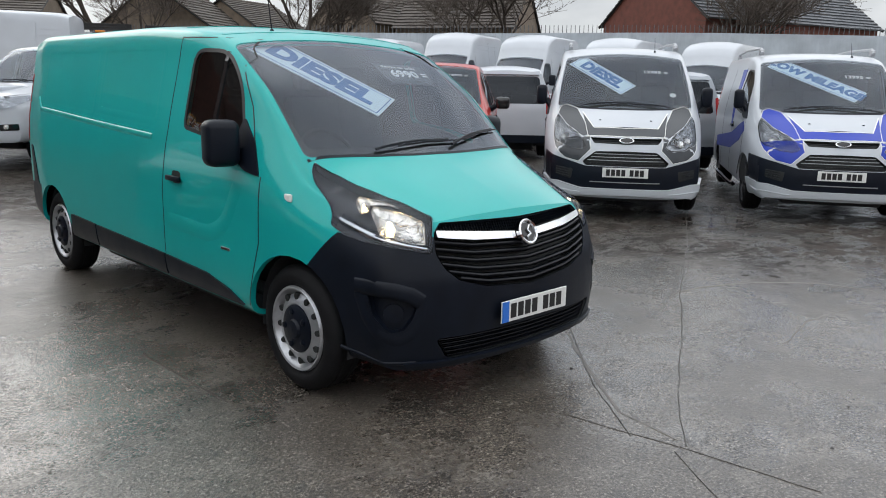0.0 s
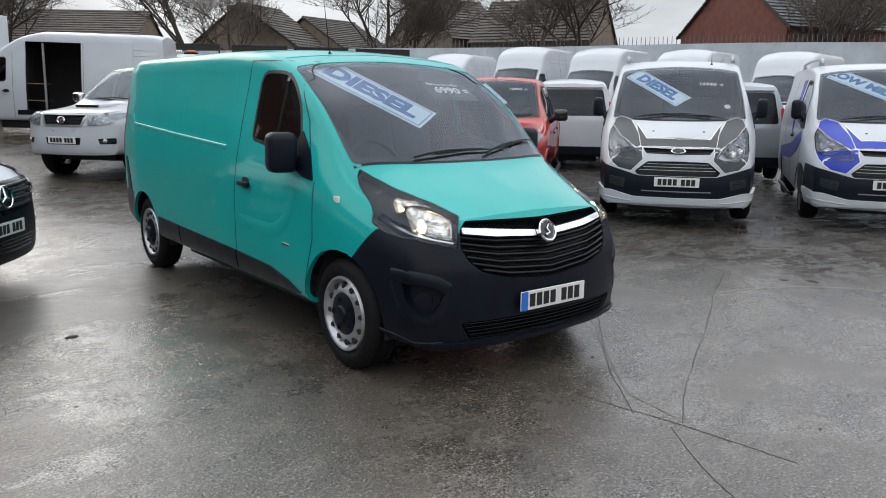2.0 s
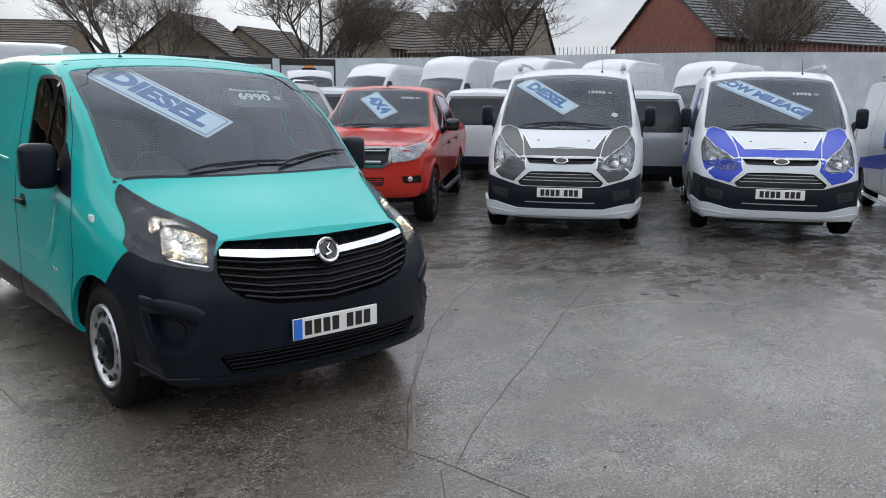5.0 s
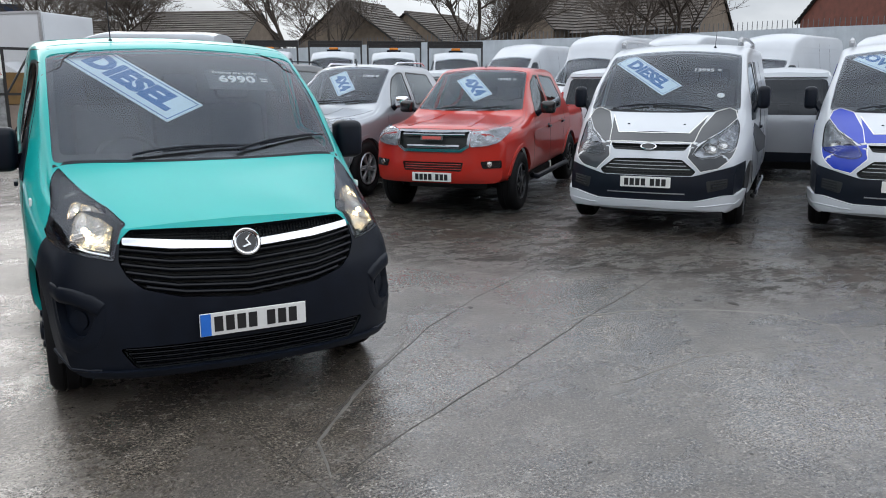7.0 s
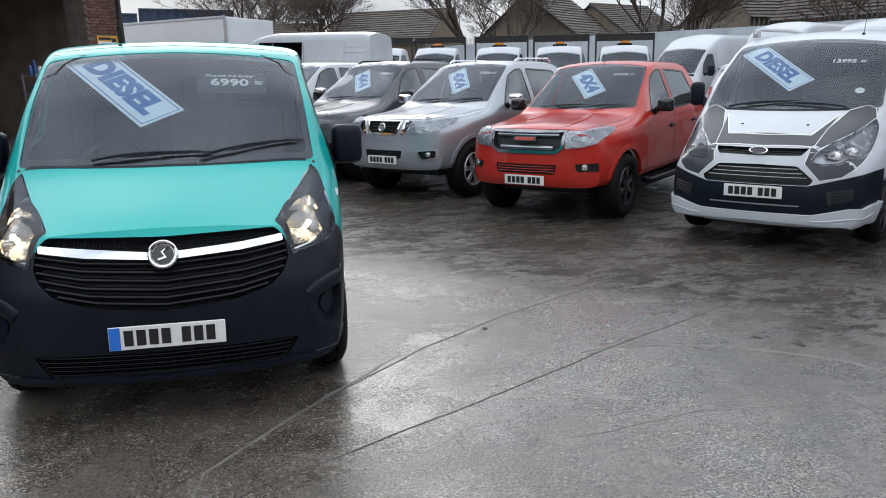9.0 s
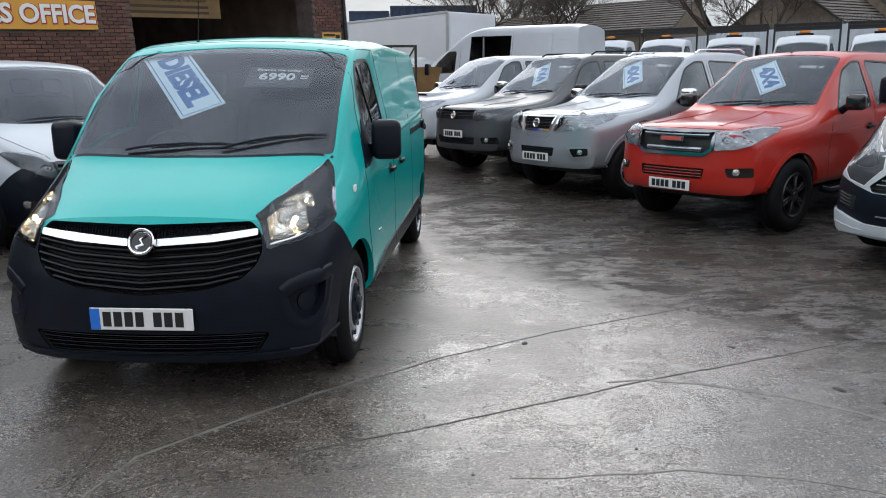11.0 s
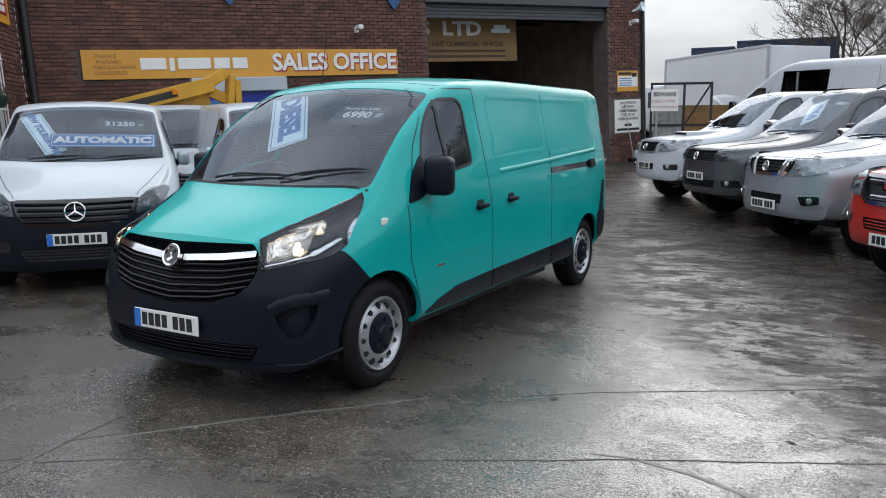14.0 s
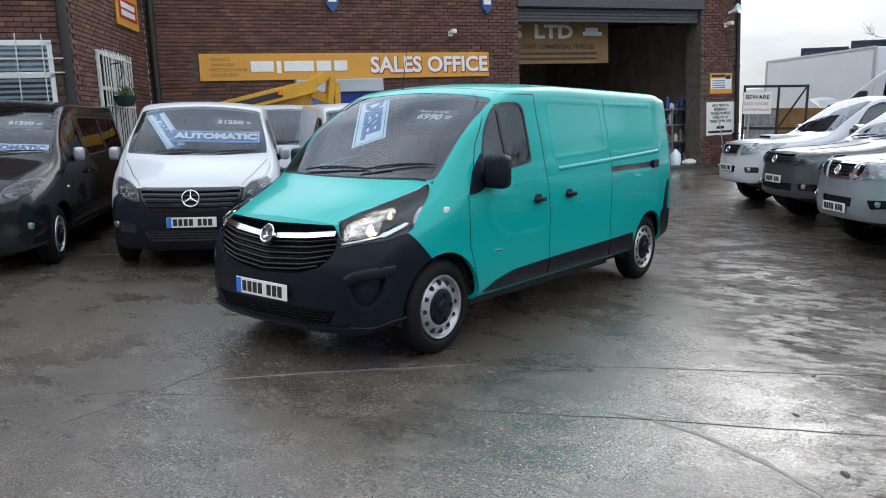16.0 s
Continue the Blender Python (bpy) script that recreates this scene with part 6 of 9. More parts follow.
def pickup(m, style, body, label, wheel="dark_truck"):
    veh = thing("pickup_truck", m, label, "pickup truck", "parked pickups")
    y0 = -0.88
    hood = {"isuzu": 1.16, "navara": 1.17, "amarok": 1.14, "hilux": 1.16}[style]
    roof = {"isuzu": 1.86, "navara": 1.87, "amarok": 1.87, "hilux": 1.85}[style]
    sh = pickup_shell(y0, hood, roof, 1.20, 4.3)
    screen = screen_outline(0.765, 0.575, 0.10, 0.635, 1.29, 0.03, 0.05)
    wins = [[(0.82, 1.20), (1.56, 1.22), (1.56, 1.725), (1.38, 1.725), (1.18, 1.64)], [(1.68, 1.225), (2.40, 1.25), (2.60, 1.36), (2.50, 1.685), (1.68, 1.73)]]
    wins = [[(p.x, p.y) for p in rounded(w, 0.05)] for w in wins]
    beds = [box(-0.72, 0.72, 3.1, 4.2, 0.75, 2.2)]
    R = 0.385
    zt = hood - 0.085
    g = {"isuzu": [(-0.47, zt - 0.005), (0.47, zt - 0.005), (0.455, zt - 0.18), (0.37, zt - 0.235), (-0.37, zt - 0.235), (-0.455, zt - 0.18)],
         "navara": [(-0.30, zt + 0.0), (0.30, zt + 0.0), (0.235, zt - 0.17), (-0.235, zt - 0.17)],
         "amarok": [(-0.47, zt), (0.47, zt), (0.47, zt - 0.16), (-0.47, zt - 0.16)],
         "hilux": [(-0.42, zt), (0.42, zt), (0.34, zt - 0.17), (-0.34, zt - 0.17)]}[style]
    inner = {"isuzu": 0.485, "navara": 0.40, "amarok": 0.49, "hilux": 0.45}[style]
    tall = {"isuzu": 0.19, "navara": 0.18, "amarok": 0.16, "hilux": 0.17}[style]
    lift = {"isuzu": 0.03, "navara": 0.02, "amarok": 0.0, "hilux": 0.02}[style]
    unit = front_points(sh, [(inner - 0.015, zt - 0.008), (inner, zt - tall), (0.63, zt - tall + 0.010), (0.77, zt - tall + 0.04), (0.85, zt - 0.055 + lift), (0.825, zt - 0.004 + lift * 0.6), (0.66, zt + 0.0)])
    lo = {"isuzu": 0.645, "navara": 0.64, "amarok": 0.585, "hilux": 0.66}[style]
    lw = {"isuzu": 0.40, "navara": 0.33, "amarok": 0.50, "hilux": 0.33}[style]
    mouth = [(-lw, 0, lo + 0.055), (lw, 0, lo + 0.055), (lw * 0.94, 0, lo - 0.055), (-lw * 0.94, 0, lo - 0.055)]
    beds += [hole(sh, [(x, 0, z) for x, z in g], FRONT), hole(sh, mouth, FRONT)]
    common(veh, sh, [body, PLASTIC], lambda c, n: 1 if c.z < 0.435 else 0, [((0, 0, 0.435), (0, 0, 1))], screen, wins, (wheel, R, 0.235, 0.245), 3.1, 0.925, beds=beds)
    cabin(veh, 0.62, 1.08, 1.55, 0.66, 0.75, rows=2, seats=2, headroom=0.5)
    arch_lip(veh, sh, R, 3.1, body)
    bright = CHROME if style in ("navara", "isuzu") else PLASTIC
    gr = tray(veh, sh, [(x, 0, z) for x, z in g], FRONT, 0.04, SEAM, "grille", 0.02)
    gx = max(x for x, _ in g)
    bars = {"isuzu": (zt - 0.04, zt - 0.185), "navara": (zt - 0.04, zt - 0.08, zt - 0.12, zt - 0.16), "amarok": (zt - 0.05, zt - 0.09, zt - 0.13), "hilux": (zt - 0.04, zt - 0.075, zt - 0.11, zt - 0.145)}[style]
    slatmat = {"isuzu": SMOKED, "navara": PLASTIC, "amarok": PLASTIC, "hilux": PLASTIC}[style]
    for z in bars:
        w = gx * (0.9 - 0.9 * (zt - z))
        part("slat", sh.line([(-w, 0, z), (w, 0, z)], FRONT, 0.044 if style == "isuzu" else 0.016, -0.006, crown=0.012), slatmat, gr, smooth=40)
    ring = [(x, 0, z) for x, z in g]
    part("grille_frame", sh.line(ring + ring[:1], FRONT, 0.036 if style == "isuzu" else 0.028, 0.014), {"isuzu": SMOKED, "navara": CHROME, "amarok": GREY, "hilux": STEEL}[style], gr, smooth=40)
    if style == "navara":
        for s in (-1, 1):
            part("grille_wing", sh.panel(rounded(sx(s, [(0.36, 0, zt + 0.005), (0.46, 0, zt + 0.0), (0.44, 0, zt - 0.10), (0.36, 0, zt - 0.17), (0.31, 0, zt - 0.19)]), 0.01), FRONT, 0.016, 0.02), CHROME, gr, smooth=40)
            part("grille_gill", sh.panel(rounded(sx(s, [(0.375, 0, zt - 0.02), (0.445, 0, zt - 0.02), (0.43, 0, zt - 0.09), (0.37, 0, zt - 0.14)]), 0.01), FRONT, 0.022, 0.01), GLOSSBLACK, gr)
    co, no = sh.hit((0, 0, zt - 0.09), FRONT)
    q = Matrix.Translation(co + no * 0.028) @ no.to_track_quat("X", "Z").to_matrix().to_4x4()
    if style == "isuzu":
        part("badge", box(-0.004, 0.008, -0.15, 0.15, -0.03, 0.03, 0.004), GLOSSBLACK, gr, m=q)
        part("badge_bar", box(0.008, 0.012, -0.125, 0.125, -0.018, 0.018), RED, gr, "red bar badge", m=q)
    else:
        part("badge", lathe([(0.062, 0), (0.062, 0.012), (0.054, 0.018), (0.047, 0.012), (0.047, 0.004), (0.0005, 0.004)], 28), CHROME, gr, "round chrome badge", smooth=40, m=q @ Matrix.Diagonal((1, 1.25 if style == "hilux" else 1, 0.9 if style == "hilux" else 1, 1)))
        part("badge_bar", box(0.004, 0.016, -0.06, 0.06, -0.011, 0.011, 0.002), CHROME, gr, m=q)
    for s in (-1, 1):
        d = (s * 0.60, -0.78, 0.16)
        headlamp(veh, sh, sx(s, unit), lamp_dir(s), [(s * (inner + 0.10), -0.73, zt - tall * 0.50, 0.040), (s * (inner + 0.20), -0.6, zt - tall * 0.44, 0.032)], dark=LAMPCHROME if style != "amarok" else LAMPMID, rad=0.02, sunk=False)
        # bumper corner lamps
        fz = {"isuzu": 0.67, "navara": 0.64, "amarok": 0.60, "hilux": 0.66}[style]
        if style == "navara":
            strip(sh, sx(s, [(0.52, -0.8, fz + 0.065), (0.76, -0.62, fz + 0.07), (0.76, -0.62, fz - 0.045), (0.60, -0.76, fz - 0.07)]), d, STEEL, veh, "fog_surround", 0.010, 0.015, 0.03)
            strip(sh, sx(s, [(0.56, -0.78, fz + 0.045), (0.74, -0.64, fz + 0.052), (0.74, -0.64, fz - 0.03), (0.61, -0.76, fz - 0.05)]), d, GLOSSBLACK, veh, "fog_recess", 0.014, 0.012, 0.025)
        else:
            strip(sh, sx(s, [(0.60, -0.78, fz + 0.04), (0.78, -0.6, fz + 0.045), (0.78, -0.6, fz - 0.045), (0.62, -0.77, fz - 0.045)]), d, GLOSSBLACK, veh, "fog_recess", 0.006, 0.012, 0.02)
        co, no = sh.hit((s * 0.68, -0.72, fz), d)
        part("fog_lamp", lathe([(0.036, 0), (0.034, 0.01), (0.0005, 0.014)], 16), REFLECTOR, veh, smooth=40, m=Matrix.Translation(co + no * 0.016) @ no.to_track_quat("X", "Z").to_matrix().to_4x4())
        cap = {"isuzu": GLOSSBLACK, "navara": CHROME, "amarok": BLACK, "hilux": CHROME}[style]
        mirror(veh, s * 1.06, 0.86, 1.30, 0.20, 0.17, cap, PLASTIC, base=(s * 0.88, 0.90, 1.20))
        handle(veh, sh, s, 1.50, 1.00, 0.16)
        handle(veh, sh, s, 2.40, 1.02, 0.16)
        seams(veh, sh, [([(s, 0.68, 1.10), (s, 0.62, 0.8), (s, 0.66, 0.46)], (s, 0, 0)), ([(s, 1.62, 1.68), (s, 1.63, 0.46)], (s, 0, 0)), ([(s, 2.55, 1.2), (s, 2.60, 1.0), (s, 2.52, 0.75)], (s, 0, 0)), ([(s, 2.99, 1.19), (s, 2.99, 0.5)], (s, 0, 0))])
        part("body_crease", sh.line([(s, 0.55, 0.98), (s, 1.6, 1.0), (s, 2.6, 1.04), (s, 4.1, 1.05)], (s, 0, 0), 0.03, 0.007), body, veh, smooth=60)
        step_bm = tube([(s * 0.93, 0.50, 0.40), (s * 0.98, 0.58, 0.37), (s * 0.98, 2.50, 0.37), (s * 0.93, 2.58, 0.40)], 0.038, 8)
        part("side_step", step_bm, PLASTIC if style != "navara" else STEEL, veh, smooth=40)
        strip(sh, [(s, y, z) for y, z in ((4.12, 0.80), (4.26, 0.80), (4.26, 1.14), (4.12, 1.14))], (s, 0, 0), REDLENS, veh, "tail_lamp", 0.006, 0.012, 0.02)
    lg = tray(veh, sh, mouth, FRONT, 0.035, SEAM, "lower_grille", 0.02)
    for k in range(3):
        part("slat", sh.line([(-lw * 0.93, 0, lo + 0.03 - 0.03 * k), (lw * 0.93, 0, lo + 0.03 - 0.03 * k)], FRONT, 0.012, -0.010, crown=0.008), PLASTIC if style != "isuzu" else RED, lg)
    pz = {"isuzu": 0.515, "navara": 0.565, "amarok": 0.685, "hilux": 0.675}[style]
    number_plate(veh, sh, -0.86, pz, 0.52)
    seams(veh, sh, [([(-0.80, 0.40, 1.3), (-0.74, -0.2, 1.3), (-0.58, -0.72, 1.3)], TOP), ([(0.80, 0.40, 1.3), (0.74, -0.2, 1.3), (0.58, -0.72, 1.3)], TOP), ([(-0.56, 0, zt + 0.015), (0, 0, zt + 0.025), (0.56, 0, zt + 0.015)], FRONT)])
    for s in (-1, 1):
        part("bonnet_ridge", sh.line([(s * 0.30, 0.36, 1.5), (s * 0.36, -0.1, 1.5), (s * 0.40, -0.6, 1.5)], TOP, 0.05, 0.006), body, veh, smooth=70)
    if style == "hilux":
        co, no = sh.hit((0, 0.05, 1.5), TOP)
        part("bonnet_scoop", box(-0.26, 0.26, -0.28, 0.30, -0.05, 0.045, 0.03), body, veh, smooth=40, m=Matrix.Translation(co))
        part("scoop_mouth", box(-0.22, 0.22, -0.287, -0.27, -0.01, 0.03, 0.004), GLOSSBLACK, veh, m=Matrix.Translation(co))
    wipers(veh, sh, [(-0.5, 0.52, 0.06, 0.56), (0.12, 0.50, 0.60, 0.60)], TOP)
    aerial(veh, 0.0, 1.36, roof - 0.02, 0.07, 0.05)
    if style in ("navara", "amarok"):
        for s in (-1, 1):
            part("roof_rail", tube([(s * 0.62, 1.5, roof - 0.03), (s * 0.62, 1.6, roof + 0.015), (s * 0.62, 2.5, roof + 0.01), (s * 0.62, 2.6, roof - 0.04)], 0.014, 6), bright if style == "navara" else PLASTIC, veh, smooth=40)
    if style != "hilux":
        placard(m, sh, -0.07, 0.98, TOP, -52, "4X4", 0.66, 0.29, 0.22, xs=1.3)
        price(m, sh, 0.34, 1.12, TOP, {"isuzu": "16995", "navara": "17800", "amarok": "17995"}[style], 0.075, False)
    return veh


# -- large high-roofed vans --
def tall_shell(h=2.6, rear=5.0):
    top = keyed((-0.95, 0.98), (-0.85, 1.05), (-0.5, 1.16), (-0.25, 1.25), (-0.1, 1.36), (0.5, 1.82), (0.95, 2.14), (1.2, h - 0.30), (1.6, h - 0.10), (2.1, h), (rear - 0.4, h), (rear, h - 0.05))
    wide = keyed((-0.95, 0.84), (-0.5, 0.96), (0.0, 1.0), (rear - 0.6, 1.0), (rear, 0.96))
    wtop = keyed((-0.95, 0.74), (-0.1, 0.86), (0.9, 0.80), (1.6, 0.82), (2.1, 0.84), (rear, 0.82))
    low = keyed((-0.95, 0.28), (0.5, 0.36), (rear - 0.5, 0.38), (rear, 0.45))
    belt = keyed((-0.95, 0.8), (0.2, 1.15), (rear, 1.2))
    crown = keyed((-0.95, 0.06), (1.2, 0.07), (2.1, 0.09), (rear, 0.09))
    nose = keyed((0.2, 0.06), (0.5, 0.0), (0.8, 0.05), (1.05, 0.16))
    return Shell(-0.95, rear, top, wide, wtop, low, belt, crown, nose, lambda x: 0.10 * (x / 0.8) ** 2 + 0.22 * (x / 0.95) ** 6, lambda x, z: 0.04 * (x / 0.9) ** 4 + 0.05 * max(0.0, z - 1.4), 0.14, step=0.12)


TLAMP = [(0.52, -0.80, 0.98), (0.52, -0.84, 0.80), (0.72, -0.70, 0.80), (0.90, -0.40, 1.0), (0.88, -0.25, 1.16)]


def tall_van(m, label, h=2.6, rear=5.0, open_door=False, vent=False):
    veh = thing("high_roof_van", m, label, "van", "vans behind the row")
    sh = tall_shell(h, rear)
    screen = [(p.x, p.y) for p in rounded([(-0.80, 0.06), (-0.4, -0.06), (0, -0.09), (0.4, -0.06), (0.80, 0.06), (0.73, 0.92), (0, 0.93), (-0.73, 0.92)], 0.06)]
    win = [(p.x, p.y) for p in rounded([(0.30, 1.30), (1.15, 1.34), (1.15, 1.92), (0.85, 1.92), (0.5, 1.62)], 0.07)]
    beds = []
    if open_door:
        beds.append(sh.prism([Vector((1.0, y, z)) for y, z in ((1.62, 0.55), (2.95, 0.55), (2.95, 2.32), (1.62, 2.32))], (1, 0, 0), 0.5, 0.5))
    common(veh, sh, [WHITE, PLASTIC], lambda c, n: 1 if c.z < 0.62 and c.y < -0.35 else 0, [((0, 0, 0.62), (0, 0, 1)), ((0, -0.35, 0), (0, 1, 0))], screen, [win], ("steel", 0.345, 0.215, 0.215), rear - 1.25, 0.95, beds=beds)
    cabin(veh, 0.1, 1.22, 1.15, 0.80, 0.8, bulkhead=None if open_door else (1.5, 0.5, 2.2))
    gr = strip(sh, [(-0.45, 0, 0.95), (0.45, 0, 0.95), (0.40, 0, 0.74), (-0.40, 0, 0.74)], FRONT, GLOSSBLACK, veh, "grille", 0.004, 0.015, 0.03)
    for k in range(3):
        part("slat", sh.line([(-0.42, 0, 0.91 - 0.055 * k), (0.42, 0, 0.91 - 0.055 * k)], FRONT, 0.02, 0.014), PLASTIC, gr)
    for s in (-1, 1):
        headlamp(veh, sh, sx(s, TLAMP), lamp_dir(s), [(s * 0.66, -0.7, 0.90, 0.06)], rad=0.03, sunk=False)
        mirror(veh, s * 1.18, 0.36, 1.42, 0.2, 0.32, base=(s * 0.95, 0.36, 1.30))
        handle(veh, sh, s, 1.15, 1.1)
        lines = [([(s, 0.12, 1.2), (s, 0.2, 0.7), (s, 0.4, 0.4)], (s, 0, 0)), ([(s, 1.3, 2.05), (s, 1.33, 0.4)], (s, 0, 0))]
        for y in (3.0, 3.9):
            if y < rear - 0.4:
                lines.append(([(s, y, h - 0.3), (s, y, 0.45)], (s, 0, 0)))
        seams(veh, sh, lines)
        for z in (h - 0.42, h - 0.56):
            part("pressed_rib", sh.line([(s, 1.7 if not open_door or s < 0 else 3.1, z), (s, rear - 0.25, z)], (s, 0, 0), 0.04, 0.008), WHITE, veh, smooth=60)
        strip(sh, [(s, y, z) for y, z in ((1.4, 0.52), (rear - 1.75, 0.54), (rear - 1.75, 0.66), (1.4, 0.64))], (s, 0, 0), PLASTIC, veh, "side_moulding", 0.012, 0.018, 0.01)
        strip(sh, [(s, y, z) for y, z in ((rear - 0.14, 0.95), (rear - 0.05, 0.95), (rear - 0.05, 1.5), (rear - 0.14, 1.5))], (s, 0, 0), REDLENS, veh, "tail_lamp", 0.006, 0.012, 0.02)
    number_plate(veh, sh, -0.9, 0.55)
    wipers(veh, sh, [(-0.5, -0.02, 0.1, 0.0), (0.12, -0.06, 0.66, 0.06)], TOP)
    part("scuttle", sh.line([(-0.8, 0.0, 1.5), (-0.4, -0.12, 1.5), (0, -0.15, 1.5), (0.4, -0.12, 1.5), (0.8, 0.0, 1.5)], TOP, 0.09, 0.004), PLASTIC, veh)
    if open_door:
        hood = bmesh.new()
        rows = [[hood.verts.new((x, -0.10 - 0.70 * k / 6, 1.36 + 0.46 * k / 6 + 0.07 * math.sin(math.pi * k / 6) - 0.10 * (x / 0.78) ** 2)) for x in (-0.78, -0.6, -0.3, 0, 0.3, 0.6, 0.78)] for k in range(7)]
        for a, c in zip(rows, rows[1:]):
            for i in range(6):
                hood.faces.new((a[i], a[i + 1], c[i + 1], c[i]))
        bmesh.ops.solidify(hood, geom=hood.faces[:], thickness=0.035)
        part("bonnet", hood, WHITE, veh, "white bonnet propped open", smooth=50)
        bm = box(-0.86, -0.84, 2.2, rear - 0.3, 0.55, 1.15)
        part("ply_lining", bm, PLY, veh, "bare plywood lining boards")
        part("load_floor", box(-0.9, 0.9, 1.5, rear - 0.3, 0.50, 0.55), PLY, veh)
        part("load_bulkhead", box(-0.86, 0.55, 1.48, 1.52, 0.55, 2.2), CABIN, veh)
        part("load_shelf", box(0.30, 0.80, 1.56, 2.0, 1.28, 1.31), PLY, veh)
        part("load_shelf", box(0.30, 0.80, 1.56, 2.0, 0.86, 0.89), PLY, veh)
        part("load_post", box(0.78, 0.82, 2.0, 2.05, 0.55, 2.3), STEEL, veh)
        for poly in ([(3.02, 1.02), (4.2, 1.02), (4.2, 2.36), (3.02, 2.36)],):
            strip(sh, [(1.0, y, z) for y, z in poly], (1, 0, 0), WHITE, veh, "sliding_door", 0.03, 0.04, 0.06, "white sliding side door, pushed back open")
    if vent:
        co, no = sh.hit((0, 2.6, 3), TOP)
        part("roof_vent", lathe([(0.16, 0), (0.16, 0.05), (0.08, 0.07), (0.0005, 0.075)], 16, "z"), GLOSSBLACK, veh, m=Matrix.Translation(co))
    return veh


def estate(m, body, label, h=1.85):
    """A people carrier seen from behind: tailgate window, lamps, bumper."""
    veh = thing("people_carrier", m, label, "car", "cars behind the row")
    top = keyed((-0.9, 0.85), (-0.7, 0.98), (0.0, 1.12), (0.2, 1.18), (0.9, h - 0.16), (1.3, h - 0.03), (1.8, h), (3.2, h - 0.02), (3.6, h - 0.08))
    wide = keyed((-0.9, 0.8), (0.0, 0.92), (3.0, 0.92), (3.6, 0.88))
    wtop = keyed((-0.9, 0.68), (0.1, 0.80), (1.0, 0.68), (3.6, 0.68))
    low = keyed((-0.9, 0.25), (3.6, 0.34))
    belt = keyed((-0.9, 0.72), (0.3, 1.05), (3.6, 1.12))
    crown = keyed((-0.9, 0.05), (3.6, 0.06))
    nose = keyed((0.2, 0.05), (0.5, 0.0), (1.0, 0.12))
    sh = Shell(-0.9, 3.6, top, wide, wtop, low, belt, crown, nose, lambda x: 0.1 * x * x + 0.2 * x ** 6, lambda x, z: 0.05 * (x / 0.9) ** 4 + 0.32 * max(0.0, z - 1.0) ** 1.3, 0.09, step=0.1)
    screen = [(p.x, p.y) for p in rounded([(-0.74, 0.30), (0, 0.20), (0.74, 0.30), (0.63, 0.98), (0, 1.02), (-0.63, 0.98)], 0.06)]
    wins = [[(p.x, p.y) for p in rounded(w, 0.05)] for w in ([(0.6, 1.14), (1.35, 1.16), (1.35, h - 0.17), (1.1, h - 0.18)], [(1.48, 1.16), (2.35, 1.18), (2.35, h - 0.17), (1.48, h - 0.16)], [(2.46, 1.19), (3.2, 1.22), (3.1, h - 0.19), (2.46, h - 0.17)])]
    rear = [(p.x, p.y) for p in rounded([(-0.72, 1.12), (0.72, 1.12), (0.62, h - 0.20), (-0.62, h - 0.20)], 0.07)]
    common(veh, sh, [body, PLASTIC], lambda c, n: 1 if c.z < 0.5 and c.y > 3.2 else 0, [((0, 0, 0.5), (0, 0, 1)), ((0, 3.2, 0), (0, 1, 0))], screen, wins, ("bright_car", 0.32, 0.21, 0.2), 2.75, 0.87, rear=rear, sideglass=DARKGLASS)
    cabin(veh, 0.35, 1.05, 1.35, 0.7, 0.65, rows=2, seats=2, headroom=0.5)
    for s in (-1, 1):
        strip(sh, sx(s, [(0.76, 3.6, 1.45), (0.88, 3.5, 1.45), (0.90, 3.5, 0.92), (0.78, 3.6, 0.92)]), (s * 0.5, 0.86, 0), REDLENS, veh, "tail_lamp", 0.008, 0.014, 0.03)
        mirror(veh, s * 1.02, 0.6, 1.15, 0.18, 0.15, body, PLASTIC, base=(s * 0.86, 0.62, 1.1))
        seams(veh, sh, [([(s, 1.41, 1.7), (s, 1.42, 0.4)], (s, 0, 0)), ([(s, 2.4, 1.7), (s, 2.4, 0.5)], (s, 0, 0))])
    strip(sh, [(-0.62, 3.6, h - 0.16), (0.62, 3.6, h - 0.16), (0.62, 3.6, h - 0.11), (-0.62, 3.6, h - 0.11)], (0, 1, 0.1), body, veh, "spoiler", 0.06, 0.07, 0.02)
    return veh


